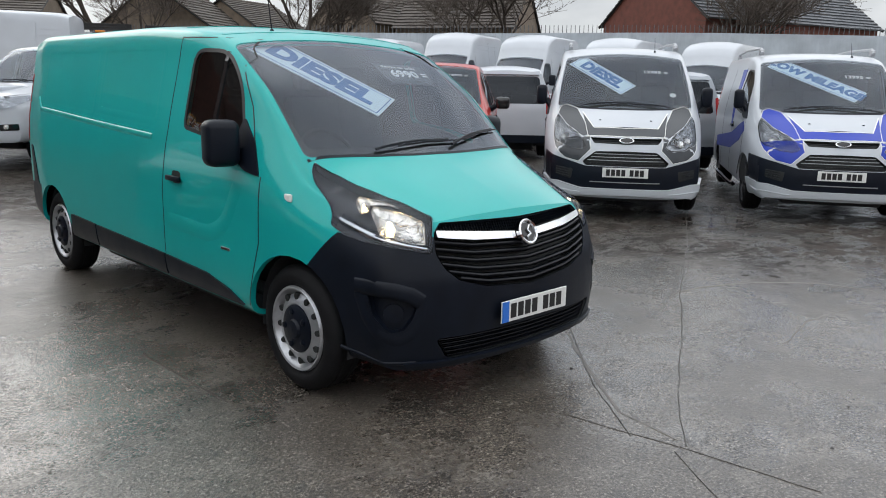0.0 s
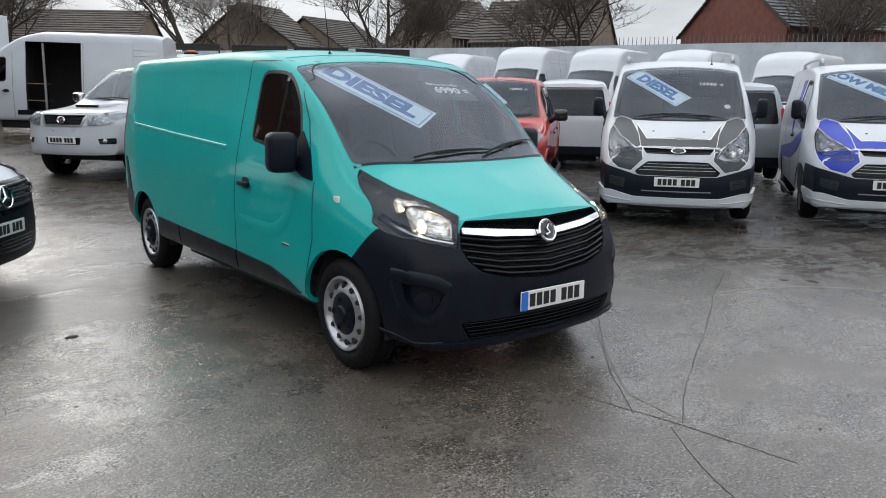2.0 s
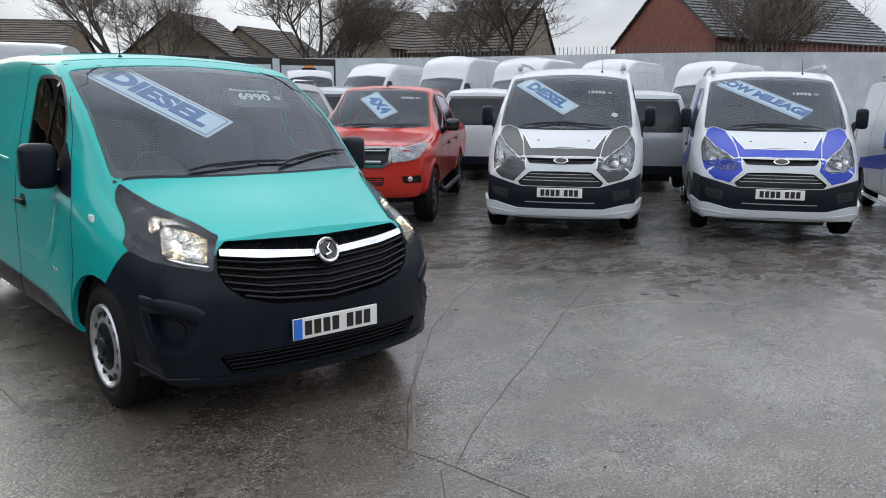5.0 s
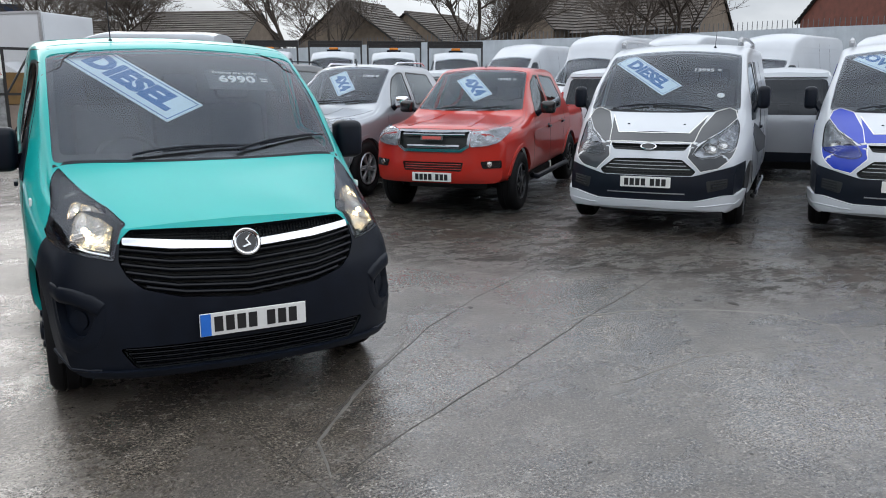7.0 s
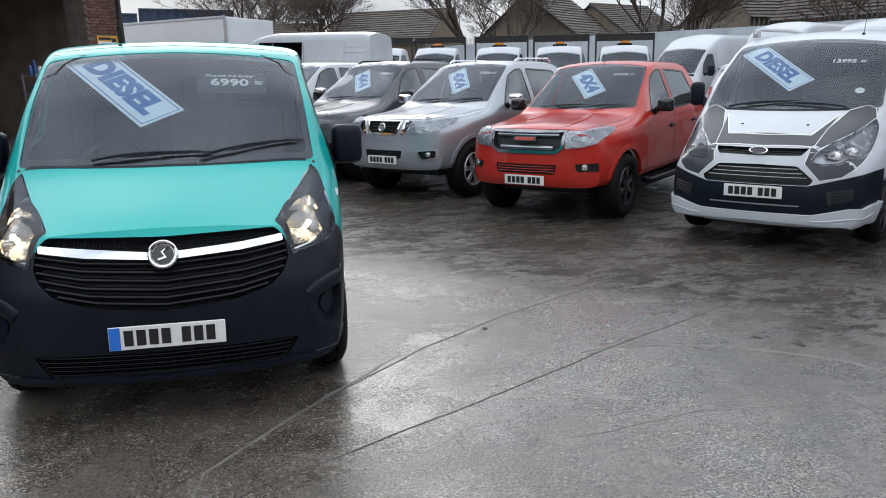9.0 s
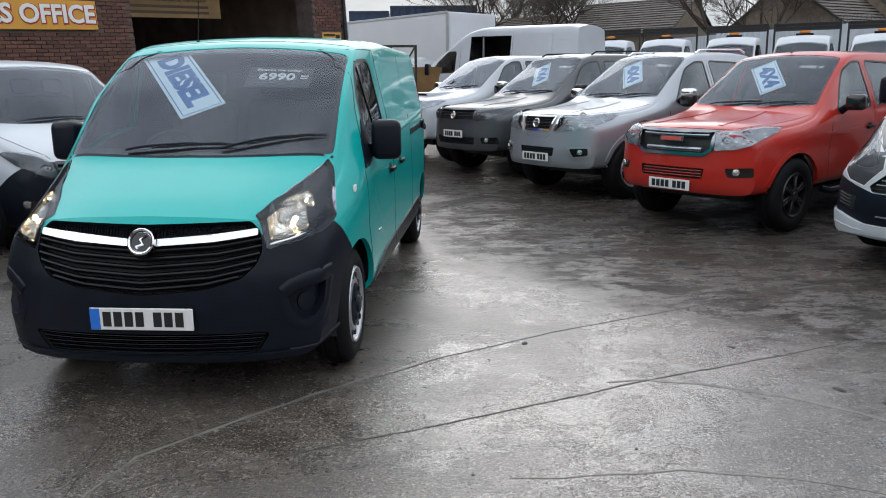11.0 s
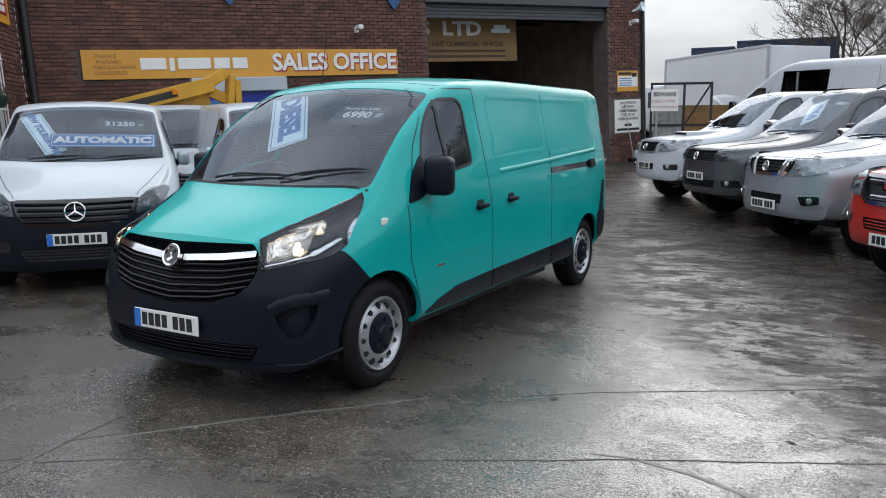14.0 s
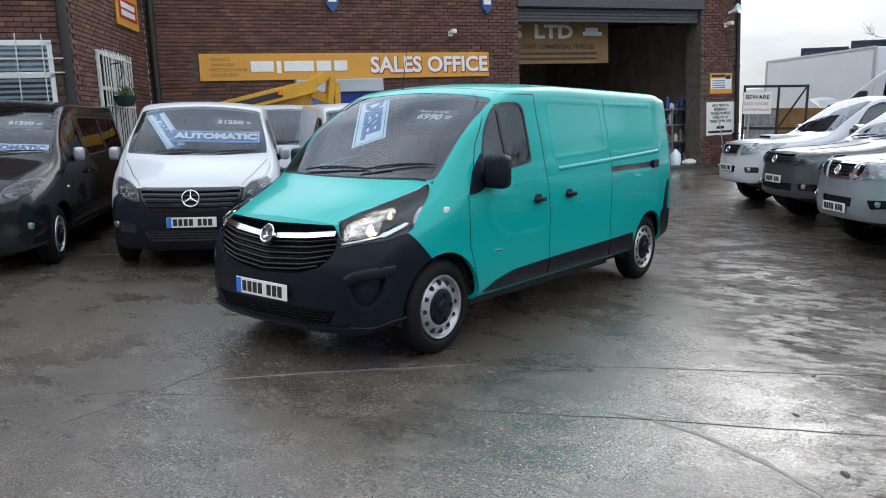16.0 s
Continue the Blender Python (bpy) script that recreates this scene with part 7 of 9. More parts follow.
def flatbed(m, label, beacon=True):
    """A dropside truck: short cab, black headboard rack, low bed."""
    veh = thing("dropside_truck", m, label, "truck", "dropside trucks along the fence")
    h = 2.28
    top = keyed((-0.95, 0.98), (-0.5, 1.16), (-0.25, 1.25), (-0.1, 1.36), (0.5, 1.82), (0.85, h - 0.15), (1.1, h - 0.02), (1.35, h), (1.62, h - 0.03))
    wide = keyed((-0.95, 0.84), (-0.5, 0.96), (0.0, 1.0), (1.62, 1.0))
    wtop = keyed((-0.95, 0.74), (-0.1, 0.86), (0.9, 0.78), (1.62, 0.80))
    low = keyed((-0.95, 0.28), (1.62, 0.38))
    belt = keyed((-0.95, 0.8), (0.2, 1.15), (1.62, 1.2))
    crown = keyed((-0.95, 0.06), (1.62, 0.07))
    nose = keyed((0.2, 0.06), (0.5, 0.0), (0.8, 0.05), (1.05, 0.16))
    sh = Shell(-0.95, 1.62, top, wide, wtop, low, belt, crown, nose, lambda x: 0.10 * (x / 0.8) ** 2 + 0.22 * (x / 0.95) ** 6, lambda x, z: 0.0, 0.12, step=0.11)
    screen = [(p.x, p.y) for p in rounded([(-0.80, 0.06), (0, -0.09), (0.80, 0.06), (0.74, 0.72), (0, 0.76), (-0.74, 0.72)], 0.06)]
    win = [(p.x, p.y) for p in rounded([(0.30, 1.30), (1.25, 1.34), (1.25, 1.98), (0.85, 1.98), (0.5, 1.68)], 0.07)]
    common(veh, sh, [WHITE, PLASTIC], lambda c, n: 1 if c.z < 0.62 and c.y < -0.35 else 0, [((0, 0, 0.62), (0, 0, 1)), ((0, -0.35, 0), (0, 1, 0))], screen, [win], ("steel", 0.345, 0.215, 0.215), 3.6, 0.95)
    cabin(veh, 0.1, 1.22, 1.15, 0.80, 0.8, bulkhead=(1.45, 0.5, 2.1))
    gr = strip(sh, [(-0.45, 0, 0.95), (0.45, 0, 0.95), (0.40, 0, 0.74), (-0.40, 0, 0.74)], FRONT, GLOSSBLACK, veh, "grille", 0.004, 0.015, 0.03)
    for s in (-1, 1):
        headlamp(veh, sh, sx(s, TLAMP), lamp_dir(s), [(s * 0.66, -0.7, 0.90, 0.06)], rad=0.03, sunk=False)
        mirror(veh, s * 1.18, 0.36, 1.42, 0.2, 0.32, base=(s * 0.95, 0.36, 1.30))
    number_plate(veh, sh, -0.9, 0.55)
    part("bed", box(-1.0, 1.0, 1.75, 5.1, 0.85, 0.95, 0.01), STEEL, veh)
    part("chassis", box(-0.45, 0.45, 1.4, 5.0, 0.55, 0.85), BLACKSTEEL, veh)
    for x in (-1.0, 0.97):
        part("dropside", box(x, x + 0.03, 1.8, 5.1, 0.95, 1.35, 0.005), STEEL, veh)
    part("tailboard", box(-1.0, 1.0, 5.07, 5.1, 0.95, 1.35, 0.005), STEEL, veh)
    rack = bmesh.new()
    for x in (-0.98, 0.98):
        box(x - 0.03, x + 0.03, 1.70, 1.76, 0.9, 2.66, 0.005, rack)
    for z in (2.44, 2.54, 2.64):
        box(-0.98, 0.98, 1.71, 1.77, z - 0.022, z + 0.022, 0.005, rack)
    part("headboard_rack", rack, BLACKSTEEL, veh, "black steel headboard rack")
    part("headboard_mesh", box(-0.95, 0.95, 1.735, 1.745, 2.45, 2.63), BLACKSTEEL, veh)
    if beacon:
        bm = box(-0.25, 0.25, 1.18, 1.32, h - 0.02, h + 0.05, 0.01)
        part("beacon_base", bm, PLASTIC, veh)
        part("beacon", box(-0.16, 0.16, 1.2, 1.3, h + 0.05, h + 0.13, 0.02), AMBER, veh, "amber roof beacon", smooth=40)
    return veh


# ---- ground ----
def axis_cuts(lo, hi, near0, near1, step):
    out = list(np.arange(near0, near1 + 1e-6, step))
    d = step
    a = near0
    while a > lo:
        d *= 1.35
        a -= d
        out.insert(0, max(a, lo))
    d, a = step, near1
    while a < hi:
        d *= 1.35
        a += d
        out.append(min(a, hi))
    return out


def build_ground():
    xs, ys = axis_cuts(-900, 900, -16, 26, 0.6), axis_cuts(-900, 900, -9, 48, 0.6)
    verts = [(x, y, ground_height(x, y) + 0.006 * noise.noise((x * 0.4, y * 0.4, 0))) for y in ys for x in xs]
    w = len(xs)
    faces = [(j * w + i, j * w + i + 1, (j + 1) * w + i + 1, (j + 1) * w + i) for j in range(len(ys) - 1) for i in range(w - 1)]
    me = bpy.data.meshes.new("ground")
    me.from_pydata(verts, [], faces)
    me.materials.append(YARD)
    for p in me.polygons:
        p.use_smooth = True
    return tagged(new("ground", me), "wet grey concrete yard with damp patches", "ground", kind="structure")


ground = build_ground()


def ground_strip(name, pts, width, mat, label, jag=0.0, seed=1, z=0.006, taper=False):
    """A joint, crack or worn line that lies on the ground."""
    rnd = random.Random(seed)
    fine = []
    for a, c in zip(pts, pts[1:]):
        a, c = Vector(a), Vector(c)
        k = max(2, int((c - a).length / 0.09))
        fine += [a.lerp(c, i / k) for i in range(k)]
    fine.append(Vector(pts[-1]))
    bm = bmesh.new()
    rows = []
    drift = 0.0
    for i, p in enumerate(fine):
        t = (fine[min(i + 1, len(fine) - 1)] - fine[max(i - 1, 0)]).normalized()
        s = Vector((-t.y, t.x))
        drift = drift * 0.8 + rnd.uniform(-1, 1) * jag
        w = width * rnd.uniform(0.55, 1.35) / 2
        if taper:
            w *= 0.25 + 0.75 * math.sin(math.pi * (i + 0.5) / len(fine))
        c = p + s * drift
        row = []
        for q, dz in ((c - s * (w + 0.01), -0.02), (c - s * w, z), (c + s * w, z), (c + s * (w + 0.01), -0.02)):
            row.append(bm.verts.new((q.x, q.y, ground_height(q.x, q.y) + 0.006 * noise.noise((q.x * 0.4, q.y * 0.4, 0)) + dz)))
        rows.append(row)
    for a, c in zip(rows, rows[1:]):
        for j in range(3):
            bm.faces.new((a[j], a[j + 1], c[j + 1], c[j]))
    return tagged(part(name, bm, mat, ground), label)


JOINTS = [
    ([(8.2, 2.75), (6.6, 1.9), (4.34, 0.66), (2.50, -0.32), (1.68, -0.79), (0.9, -1.21), (0.33, -1.53), (0.05, -1.72)], 0.0055),
    ([(4.9, 2.3), (3.5, 1.42), (2.14, 0.57), (1.37, 0.0), (0.81, -0.55), (0.35, -1.0), (-0.04, -1.5)], 0.004),
    ([(-1.28, 1.05), (-1.275, 0.72), (-1.27, 0.46), (-1.26, 0.08)], 0.010),
    ([(-0.10, -1.02), (-0.05, -1.3), (0.02, -1.72), (0.08, -2.3)], 0.0025),
    ([(-0.46, -2.37), (-0.36, -2.16), (-0.24, -1.99), (-0.04, -1.71)], 0.002),
]
for i, (pts, w) in enumerate(JOINTS):
    ground_strip("slab_joint", pts, w, JOINT, "dark joint between concrete bays", 0.006, i, 0.003)
rnd_c = random.Random(7)
ground_strip("pale_line", [(2.33, -0.32), (2.53, -0.27), (2.81, -0.31), (3.2, -0.46), (3.5, -0.65), (3.78, -0.92), (3.86, -1.3), (3.5, -1.72)], 0.035, PALEMARK, "pale worn line on the concrete", 0.006, 3, 0.002, True)
ground_strip("pale_line", [(1.25, -0.05), (1.1, -0.22), (0.52, -0.84), (0.14, -1.3), (0.07, -1.65)], 0.022, PALEMARK, "pale worn line on the concrete", 0.006, 4, 0.002, True)
ground_strip("pale_line", [(1.79, -1.4), (2.1, -1.36), (2.51, -1.29), (3.01, -1.34), (3.49, -1.51)], 0.012, PALEMARK, "pale worn line on the concrete", 0.012, 9, 0.002, True)
grit = bmesh.new()
for i in range(420):
    x, y = rnd_c.uniform(-4.5, 7), rnd_c.uniform(-3.8, 7)
    r = rnd_c.choice((0.003, 0.004, 0.005, 0.008))
    b2 = bmesh.new()
    bmesh.ops.create_icosphere(b2, subdivisions=1, radius=r)
    for v in b2.verts:
        v.co = Vector((v.co.x * rnd_c.uniform(0.7, 1.6) + x, v.co.y * rnd_c.uniform(0.7, 1.6) + y, v.co.z * 0.4 + ground_height(x, y) + 0.006 * noise.noise((x * 0.4, y * 0.4, 0)) + r * 0.15))
    join(grit, b2)
tagged(part("loose_grit", grit, JOINT, None), "dark grit and crumbs on the wet concrete", "grit", kind="stuff")

CLOD = shade("wet_mud_clod", (0.02, 0.016, 0.013), 0.55, vary=0.3, scale=30, bump=0.4, bscale=120)


def mud_clod(x, y, size, ang):
    """A trodden lump of mud with a ragged outline."""
    bm = bmesh.new()
    bmesh.ops.create_icosphere(bm, subdivisions=2, radius=1.0)
    for v in bm.verts:
        k = 1 + 0.45 * noise.noise(v.co * 1.7 + Vector((x, y, 0)) * 5)
        v.co = Vector((v.co.x * size * 1.5 * k, v.co.y * size * 0.8 * k, max(-0.2, v.co.z) * size * 0.35))
    ob = part("mud_clod", bm, CLOD, None, smooth=60, m=pose(x, y, ground_height(x, y) + 0.006 * noise.noise((x * 0.4, y * 0.4, 0)) + size * 0.05, 0, 0, ang))
    return tagged(ob, "dark lump of wet mud on the concrete", "mud", "mud lumps on the yard")


for i, (x, y, size) in enumerate(((-2.05, 1.59, 0.05), (-0.96, 2.9, 0.03), (1.9, 0.3, 0.035), (-1.17, -0.08, 0.018), (3.17, 0.3, 0.03), (0.91, 1.13, 0.025), (0.46, -0.77, 0.02), (3.71, -0.55, 0.06), (3.54, -0.36, 0.04), (4.05, -0.3, 0.05),
                                  (0.54, -2.18, 0.015), (1.06, 2.49, 0.03), (3.09, 1.11, 0.03), (1.79, -2.34, 0.01), (4.4, 1.6, 0.05), (3.0, 2.9, 0.04), (2.1, 4.2, 0.05))):
    mud_clod(x, y, size * 0.6, 37 * i)

# ---- office building ----
UP = Vector((-0.038, -0.028, 1.0)).normalized()
ALONG = Vector((0.515, 0.857, 0.0))
ALONG = (ALONG - UP * ALONG.dot(UP)).normalized()
INTO = UP.cross(ALONG)
OFFICE = Matrix((ALONG, INTO, UP)).transposed().to_4x4()
OFFICE.translation = Vector((-6.39, 11.29, 2.73)) - UP * 2.45
BH = 5.6


def wall_block(name, x0, x1, y0, y1, z0, z1, mat=MORTAR, label="red-brown brick wall with pale mortar"):
    ob = part(name, box(x0, x1, y0, y1, z0, z1), mat, None, m=OFFICE)
    return tagged(ob, label, "wall", kind="structure")


wall_main = wall_block("wall_office", -7.5, 0.82, 0.012, 0.34, -0.3, BH)
wall_pier = wall_block("wall_pier", 6.2, 7.42, 0.012, 0.6, -0.3, BH)
wall_over = wall_block("wall_over_door", 0.82, 6.2, 0.02, 0.34, 4.16, BH, DARKSTEEL, "dark grey cladding over the workshop door")
SIDE = OFFICE @ Matrix.Translation((-7.5, 0, 0)) @ Matrix.Rotation(math.atan2(-4.0, -1.14), 4, "Z")
SIDE_L = math.hypot(4.0, 1.14)
wall_side = part("wall_wing_side", box(0, SIDE_L, -0.34, -0.012, -0.3, BH), MORTAR, None, m=SIDE)
tagged(wall_side, "red-brown brick side wall of the wing", "wall", kind="structure")
WING = OFFICE @ Matrix.Translation((-8.64, -4.0, 0))
wall_wing = part("wall_wing_front", box(-7.0, 0.0, 0.012, 0.3, -0.3, BH), MORTAR, None, m=WING)
tagged(wall_wing, "red-brown brick front wall of the wing", "wall", kind="structure")
tagged(part("roof_office", box(-16, 7.5, 0.3, 11, BH, BH + 0.2), CLAD, None, m=OFFICE), "flat grey roof", "roof", kind="structure")
for nm, b in (("wall_workshop_back", (0.4, 7.4, 10.0, 10.2, -0.2, BH)), ("wall_workshop_left", (0.5, 0.82, 0.36, 10.0, -0.2, BH)), ("wall_workshop_right", (7.1, 7.42, 0.62, 10.0, -0.2, BH))):
    tagged(part(nm, box(*b), DARKWALL, None, m=OFFICE), "dark workshop wall", "wall", kind="structure")
tagged(part("ceiling_workshop", box(0.82, 7.1, 0.36, 10.0, 4.6, 4.75), DARKWALL, None, m=OFFICE), "dark workshop ceiling", "ceiling", kind="structure")
tagged(part("floor_workshop", box(0.82, 7.1, 0.0, 10.0, -0.3, 0.02), CONCRETE, None, m=OFFICE), "grey workshop floor", "floor", kind="structure")


def brick_mesh():
    b2 = box(-0.1065, 0.1065, -0.012, 0.02, -0.0315, 0.0315)
    bmesh.ops.bevel(b2, geom=[e for e in b2.edges if all(v.co.y < 0 for v in e.verts)], offset=0.004, segments=1, affect="EDGES")
    return b2


def bricks(owner, m, x0, x1, z0, z1, holes, parts_box, seed, flip=1, bond=0.225, course=0.075):
    """Courses of bricks proud of the mortar: those in parts_box are pieces of their own, the rest one mesh."""
    rnd = random.Random(seed)
    b2 = brick_mesh()
    me = bpy.data.meshes.new("brick")
    b2.to_mesh(me)
    me.materials.append(BRICKP)
    base_v = np.array([v.co[:] for v in b2.verts])
    b2.verts.index_update()
    base_f = [tuple(v.index for v in f.verts) for f in b2.faces]
    b2.free()
    verts, faces, count = [], [], 0
    j, z = 0, z0 + course / 2
    while z < z1:
        x = x0 + bond / 2 + (bond / 2 if j % 2 else 0)
        while x < x1 - bond * 0.45:
            if not any(a - 0.08 < x < c + 0.08 and e - 0.02 < z < g + 0.02 for a, c, e, g in holes):
                dx, dy, dz = rnd.uniform(-0.002, 0.002), rnd.uniform(-0.003, 0.003), rnd.uniform(-0.002, 0.002)
                if parts_box and parts_box[0] < x < parts_box[1] and parts_box[2] < z < parts_box[3] and count < 300:
                    ob = share("brick", me, owner, Matrix.Translation((x + dx, dy, z + dz)) if flip > 0 else Matrix.Translation((x + dx, dy, z + dz)) @ pose(0, 0, 0, 0, 0, 180))
                    count += 1
                else:
                    n0 = len(verts)
                    for q in base_v:
                        verts.append((q[0] + x + dx, flip * (q[1] + dy), q[2] + z + dz))
                    faces += [tuple(n0 + i for i in (f if flip > 0 else f[::-1])) for f in base_f]
            x += bond
        z += course
        j += 1
    rest = bpy.data.meshes.new("brickwork")
    rest.from_pydata([tuple(float(c) for c in v) for v in verts], [], faces)
    rest.materials.append(BRICK)
    ob = new("brickwork", rest)
    ob.parent = owner
    tagged(ob, "red-brown brick courses", kind="stuff")


# shop sign with raised lettering
sign = thing("shop_sign", OFFICE, "long yellow sign board reading SALES OFFICE on brick wall", "sign")
part("board", box(-6.53, 0.0, -0.06, -0.014, 2.45, 3.0, 0.006), SIGNYELLOW, sign)
UPRIGHT = pose(0, 0, 0, 90, 0, 0)
for txt, x, size, xs in (("SALES OFFICE", -1.47, 0.47, 1.0),):
    letters(txt, size, SIGNRED, sign, pose(x + 0.012, -0.064, 2.715) @ UPRIGHT, 0.003, "letter_shadow", bold=0.03, xscale=xs)
    letters(txt, size, SIGNWHITE, sign, pose(x, -0.072, 2.725) @ UPRIGHT, 0.003, "lettering", bold=0.014, xscale=xs)
bar = bmesh.new()
for k, (a, c) in enumerate(((-5.50, -5.02), (-4.96, -4.86), (-4.80, -4.16), (-4.10, -3.78), (-3.72, -3.42))):
    box(a, c, -0.075, -0.061, 2.62 if k != 1 else 2.58, 2.84, 0.01, bar)
part("address_bar", bar, SIGNWHITE, sign, "white bars in place of the web address")
for k, txt in enumerate(("FINANCE", "AVAILABLE", "PART EXCHANGE", "CONSIDERED")):
    cu = letters(txt, 0.095, SIGNDIM, sign, pose(-6.38 + 0.05 * len(txt) / 2 + 0.1, -0.063, 2.88 - 0.105 * k) @ UPRIGHT, 0.001, "small_lettering")

shut = thing("shop_shutter", OFFICE, "grey roller shutter box over a dark blue shop front", "shutter")
part("housing", box(-4.6, -2.66, -0.22, -0.002, 2.16, 2.44, 0.02), CLAD, shut)
part("shop_front", box(-4.55, -2.70, -0.05, -0.002, 0.0, 2.15), STRIPE_BLUE, shut)
part("frame", box(-4.62, -4.55, -0.07, -0.002, 0, 2.15), BARWHITE, shut)
part("poster", box(-4.45, -3.7, -0.062, -0.051, 1.45, 2.0), CARDBLUE, shut)

# workshop doorway: lintel shutter and hanging board
lintel = thing("roller_door", OFFICE, "dark grey ribbed roller door rolled up over the workshop", "door")
part("head_beam", box(0.80, 6.24, -0.05, 0.018, 4.05, 4.26, 0.01), DARKSTEEL, lintel)
rb = bmesh.new()
for k in range(5):
    box(0.84, 6.18, 0.10 + 0.01 * (k % 2), 0.16, 3.72 + 0.08 * k, 3.795 + 0.08 * k, 0.008, rb)
part("curtain", rb, DARKSTEEL, lintel)
hb = thing("trade_board", OFFICE, "yellow trade board hanging inside the dark doorway, colour darkened for shade", "sign")
part("board", box(0.9, 3.96, 0.96, 1.0, 2.80, 3.86, 0.004), SHADEDBOARD, hb)
letters("LTD", 0.46, SIGNWHITE, hb, pose(2.32, 0.95, 3.58) @ UPRIGHT, 0.003, bold=0.016, xscale=1.35)
letters("S", 0.46, SIGNWHITE, hb, pose(1.27, 0.95, 3.58) @ UPRIGHT, 0.003, bold=0.016, xscale=1.35)
letters("LIGHT COMMERCIAL VEHICLES", 0.155, BOARDINK, hb, pose(2.45, 0.95, 3.22) @ UPRIGHT, 0.002, bold=0.004)
vb = bmesh.new()
box(3.18, 3.76, 0.945, 0.955, 3.50, 3.60, 0.01, vb)
box(3.26, 3.64, 0.945, 0.955, 3.60, 3.70, 0.01, vb)
part("vehicle_shape", vb, CARDWHITE, hb)
for z in (3.05, 2.92):
    part("bar", box(1.2, 3.6, 0.95, 0.958, z - 0.03, z + 0.03), BOARDINK, hb)
for z0, y in ((3.95, 2.2), (4.1, 4.0)):
    tagged(part("steel_beam", box(0.84, 7.08, y, y + 0.12, z0, z0 + 0.2), BLACKSTEEL, None, m=OFFICE), "dark steel beam under the workshop roof", "beam")

# storage rack inside the doorway
rack = thing("storage_rack", OFFICE @ pose(5.15, 0.75, 0.02), "grey steel rack with drums and bottles inside the doorway", "rack")
for x in (0.0, 0.70, 1.40):
    for y in (0.0, 0.42):
        part("upright", box(x, x + 0.04, y, y + 0.04, 0, 1.55), STEEL, rack)
for z in (0.12, 0.62, 1.08, 1.5):
    part("shelf", box(0, 1.44, 0, 0.46, z - 0.015, z + 0.015), STEEL, rack)
rnd_s = random.Random(5)
for i in range(36):
    z = (0.135, 0.635, 1.095, 1.515)[i % 4]
    r, hgt = rnd_s.uniform(0.045, 0.075), rnd_s.uniform(0.14, 0.36)
    mt = rnd_s.choice((DRUMBLUE, DRUMBLUE, SIGNWHITE, CLUTTER, BLACKSTEEL, POT))
    bt = part("bottle", lathe([(r, 0), (r, hgt * 0.75), (r * 0.5, hgt * 0.9), (r * 0.4, hgt), (0.0005, hgt)], 14, "z"), mt, None, smooth=40, m=OFFICE @ pose(5.24 + 0.155 * (i // 4) + rnd_s.uniform(-0.03, 0.03), 0.98, 0.02 + z))
    tagged(bt, "plastic bottle on a workshop shelf", "bottle", "bottles on the rack")
bt = part("water_container", lathe([(0.13, 0), (0.14, 0.05), (0.14, 0.28), (0.08, 0.36), (0.04, 0.42), (0.0005, 0.43)], 16, "z"), CARDWHITE, None, smooth=40, m=OFFICE @ pose(5.75, 0.45, 0.02))
tagged(bt, "white plastic water container on the floor", "container")
sk = bmesh.new()
bmesh.ops.create_icosphere(sk, subdivisions=2, radius=0.16)
for v in sk.verts:
    v.co = Vector((v.co.x * 1.4, v.co.y, max(0, v.co.z * 0.6 + 0.07))) * (1 + 0.15 * noise.noise(v.co * 9))
tagged(part("refuse_bag", sk, SIGNWHITE, None, m=OFFICE @ pose(6.0, 0.2, 0.02)), "crumpled white bag by the doorway", "bag")

# pier notices, horn, cameras, drainpipes
ys = thing("warning_sign", OFFICE, "yellow and white warning notice on the brick pier", "sign")
part("board", box(6.48, 7.22, -0.02, -0.004, 1.88, 2.42, 0.003), SIGNYELLOW, ys)
part("panel", box(6.51, 7.19, -0.024, -0.018, 2.0, 2.28), SIGNWHITE, ys)
part("bar", box(6.53, 6.98, -0.026, -0.02, 2.32, 2.38), INK, ys)
for z in (2.22, 2.16, 2.10, 2.04):
    part("bar", box(6.55, 6.98, -0.027, -0.02, z - 0.012, z + 0.012), CARDBLUE, ys)
part("camera_shape", box(7.0, 7.16, -0.027, -0.02, 2.26, 2.36, 0.006), INK, ys)
ws = thing("notice_board", OFFICE, "white notice with black capitals on the brick pier", "sign")
part("board", box(6.38, 7.31, -0.02, -0.004, 0.78, 1.66, 0.003), SIGNWHITE, ws)
for k, txt in enumerate(("ANY PERSON", "ENTERING", "THESE PREMISES", "DOES SO AT", "THEIR OWN RISK")):
    letters(txt, 0.10, INK, ws, pose(6.845, -0.022, 1.57 - 0.105 * k) @ UPRIGHT, 0.001, xscale=0.95, bold=0.002)
part("bar", box(6.72, 6.97, -0.024, -0.018, 0.95, 1.02), INK, ws)
part("bar", box(6.45, 7.24, -0.024, -0.018, 0.84, 0.90), INK, ws)
horn = lathe([(0.03, -0.12), (0.035, 0), (0.07, 0.08), (0.13, 0.18), (0.14, 0.19), (0.10, 0.12), (0.02, 0.06), (0.0005, 0.06)], 18, "z")
tagged(part("loud_hailer", horn, CARDWHITE, None, smooth=40, m=OFFICE @ pose(7.08, -0.16, 4.0, 75, 0, 20)), "grey horn loudspeaker on the brick pier", "loudspeaker")
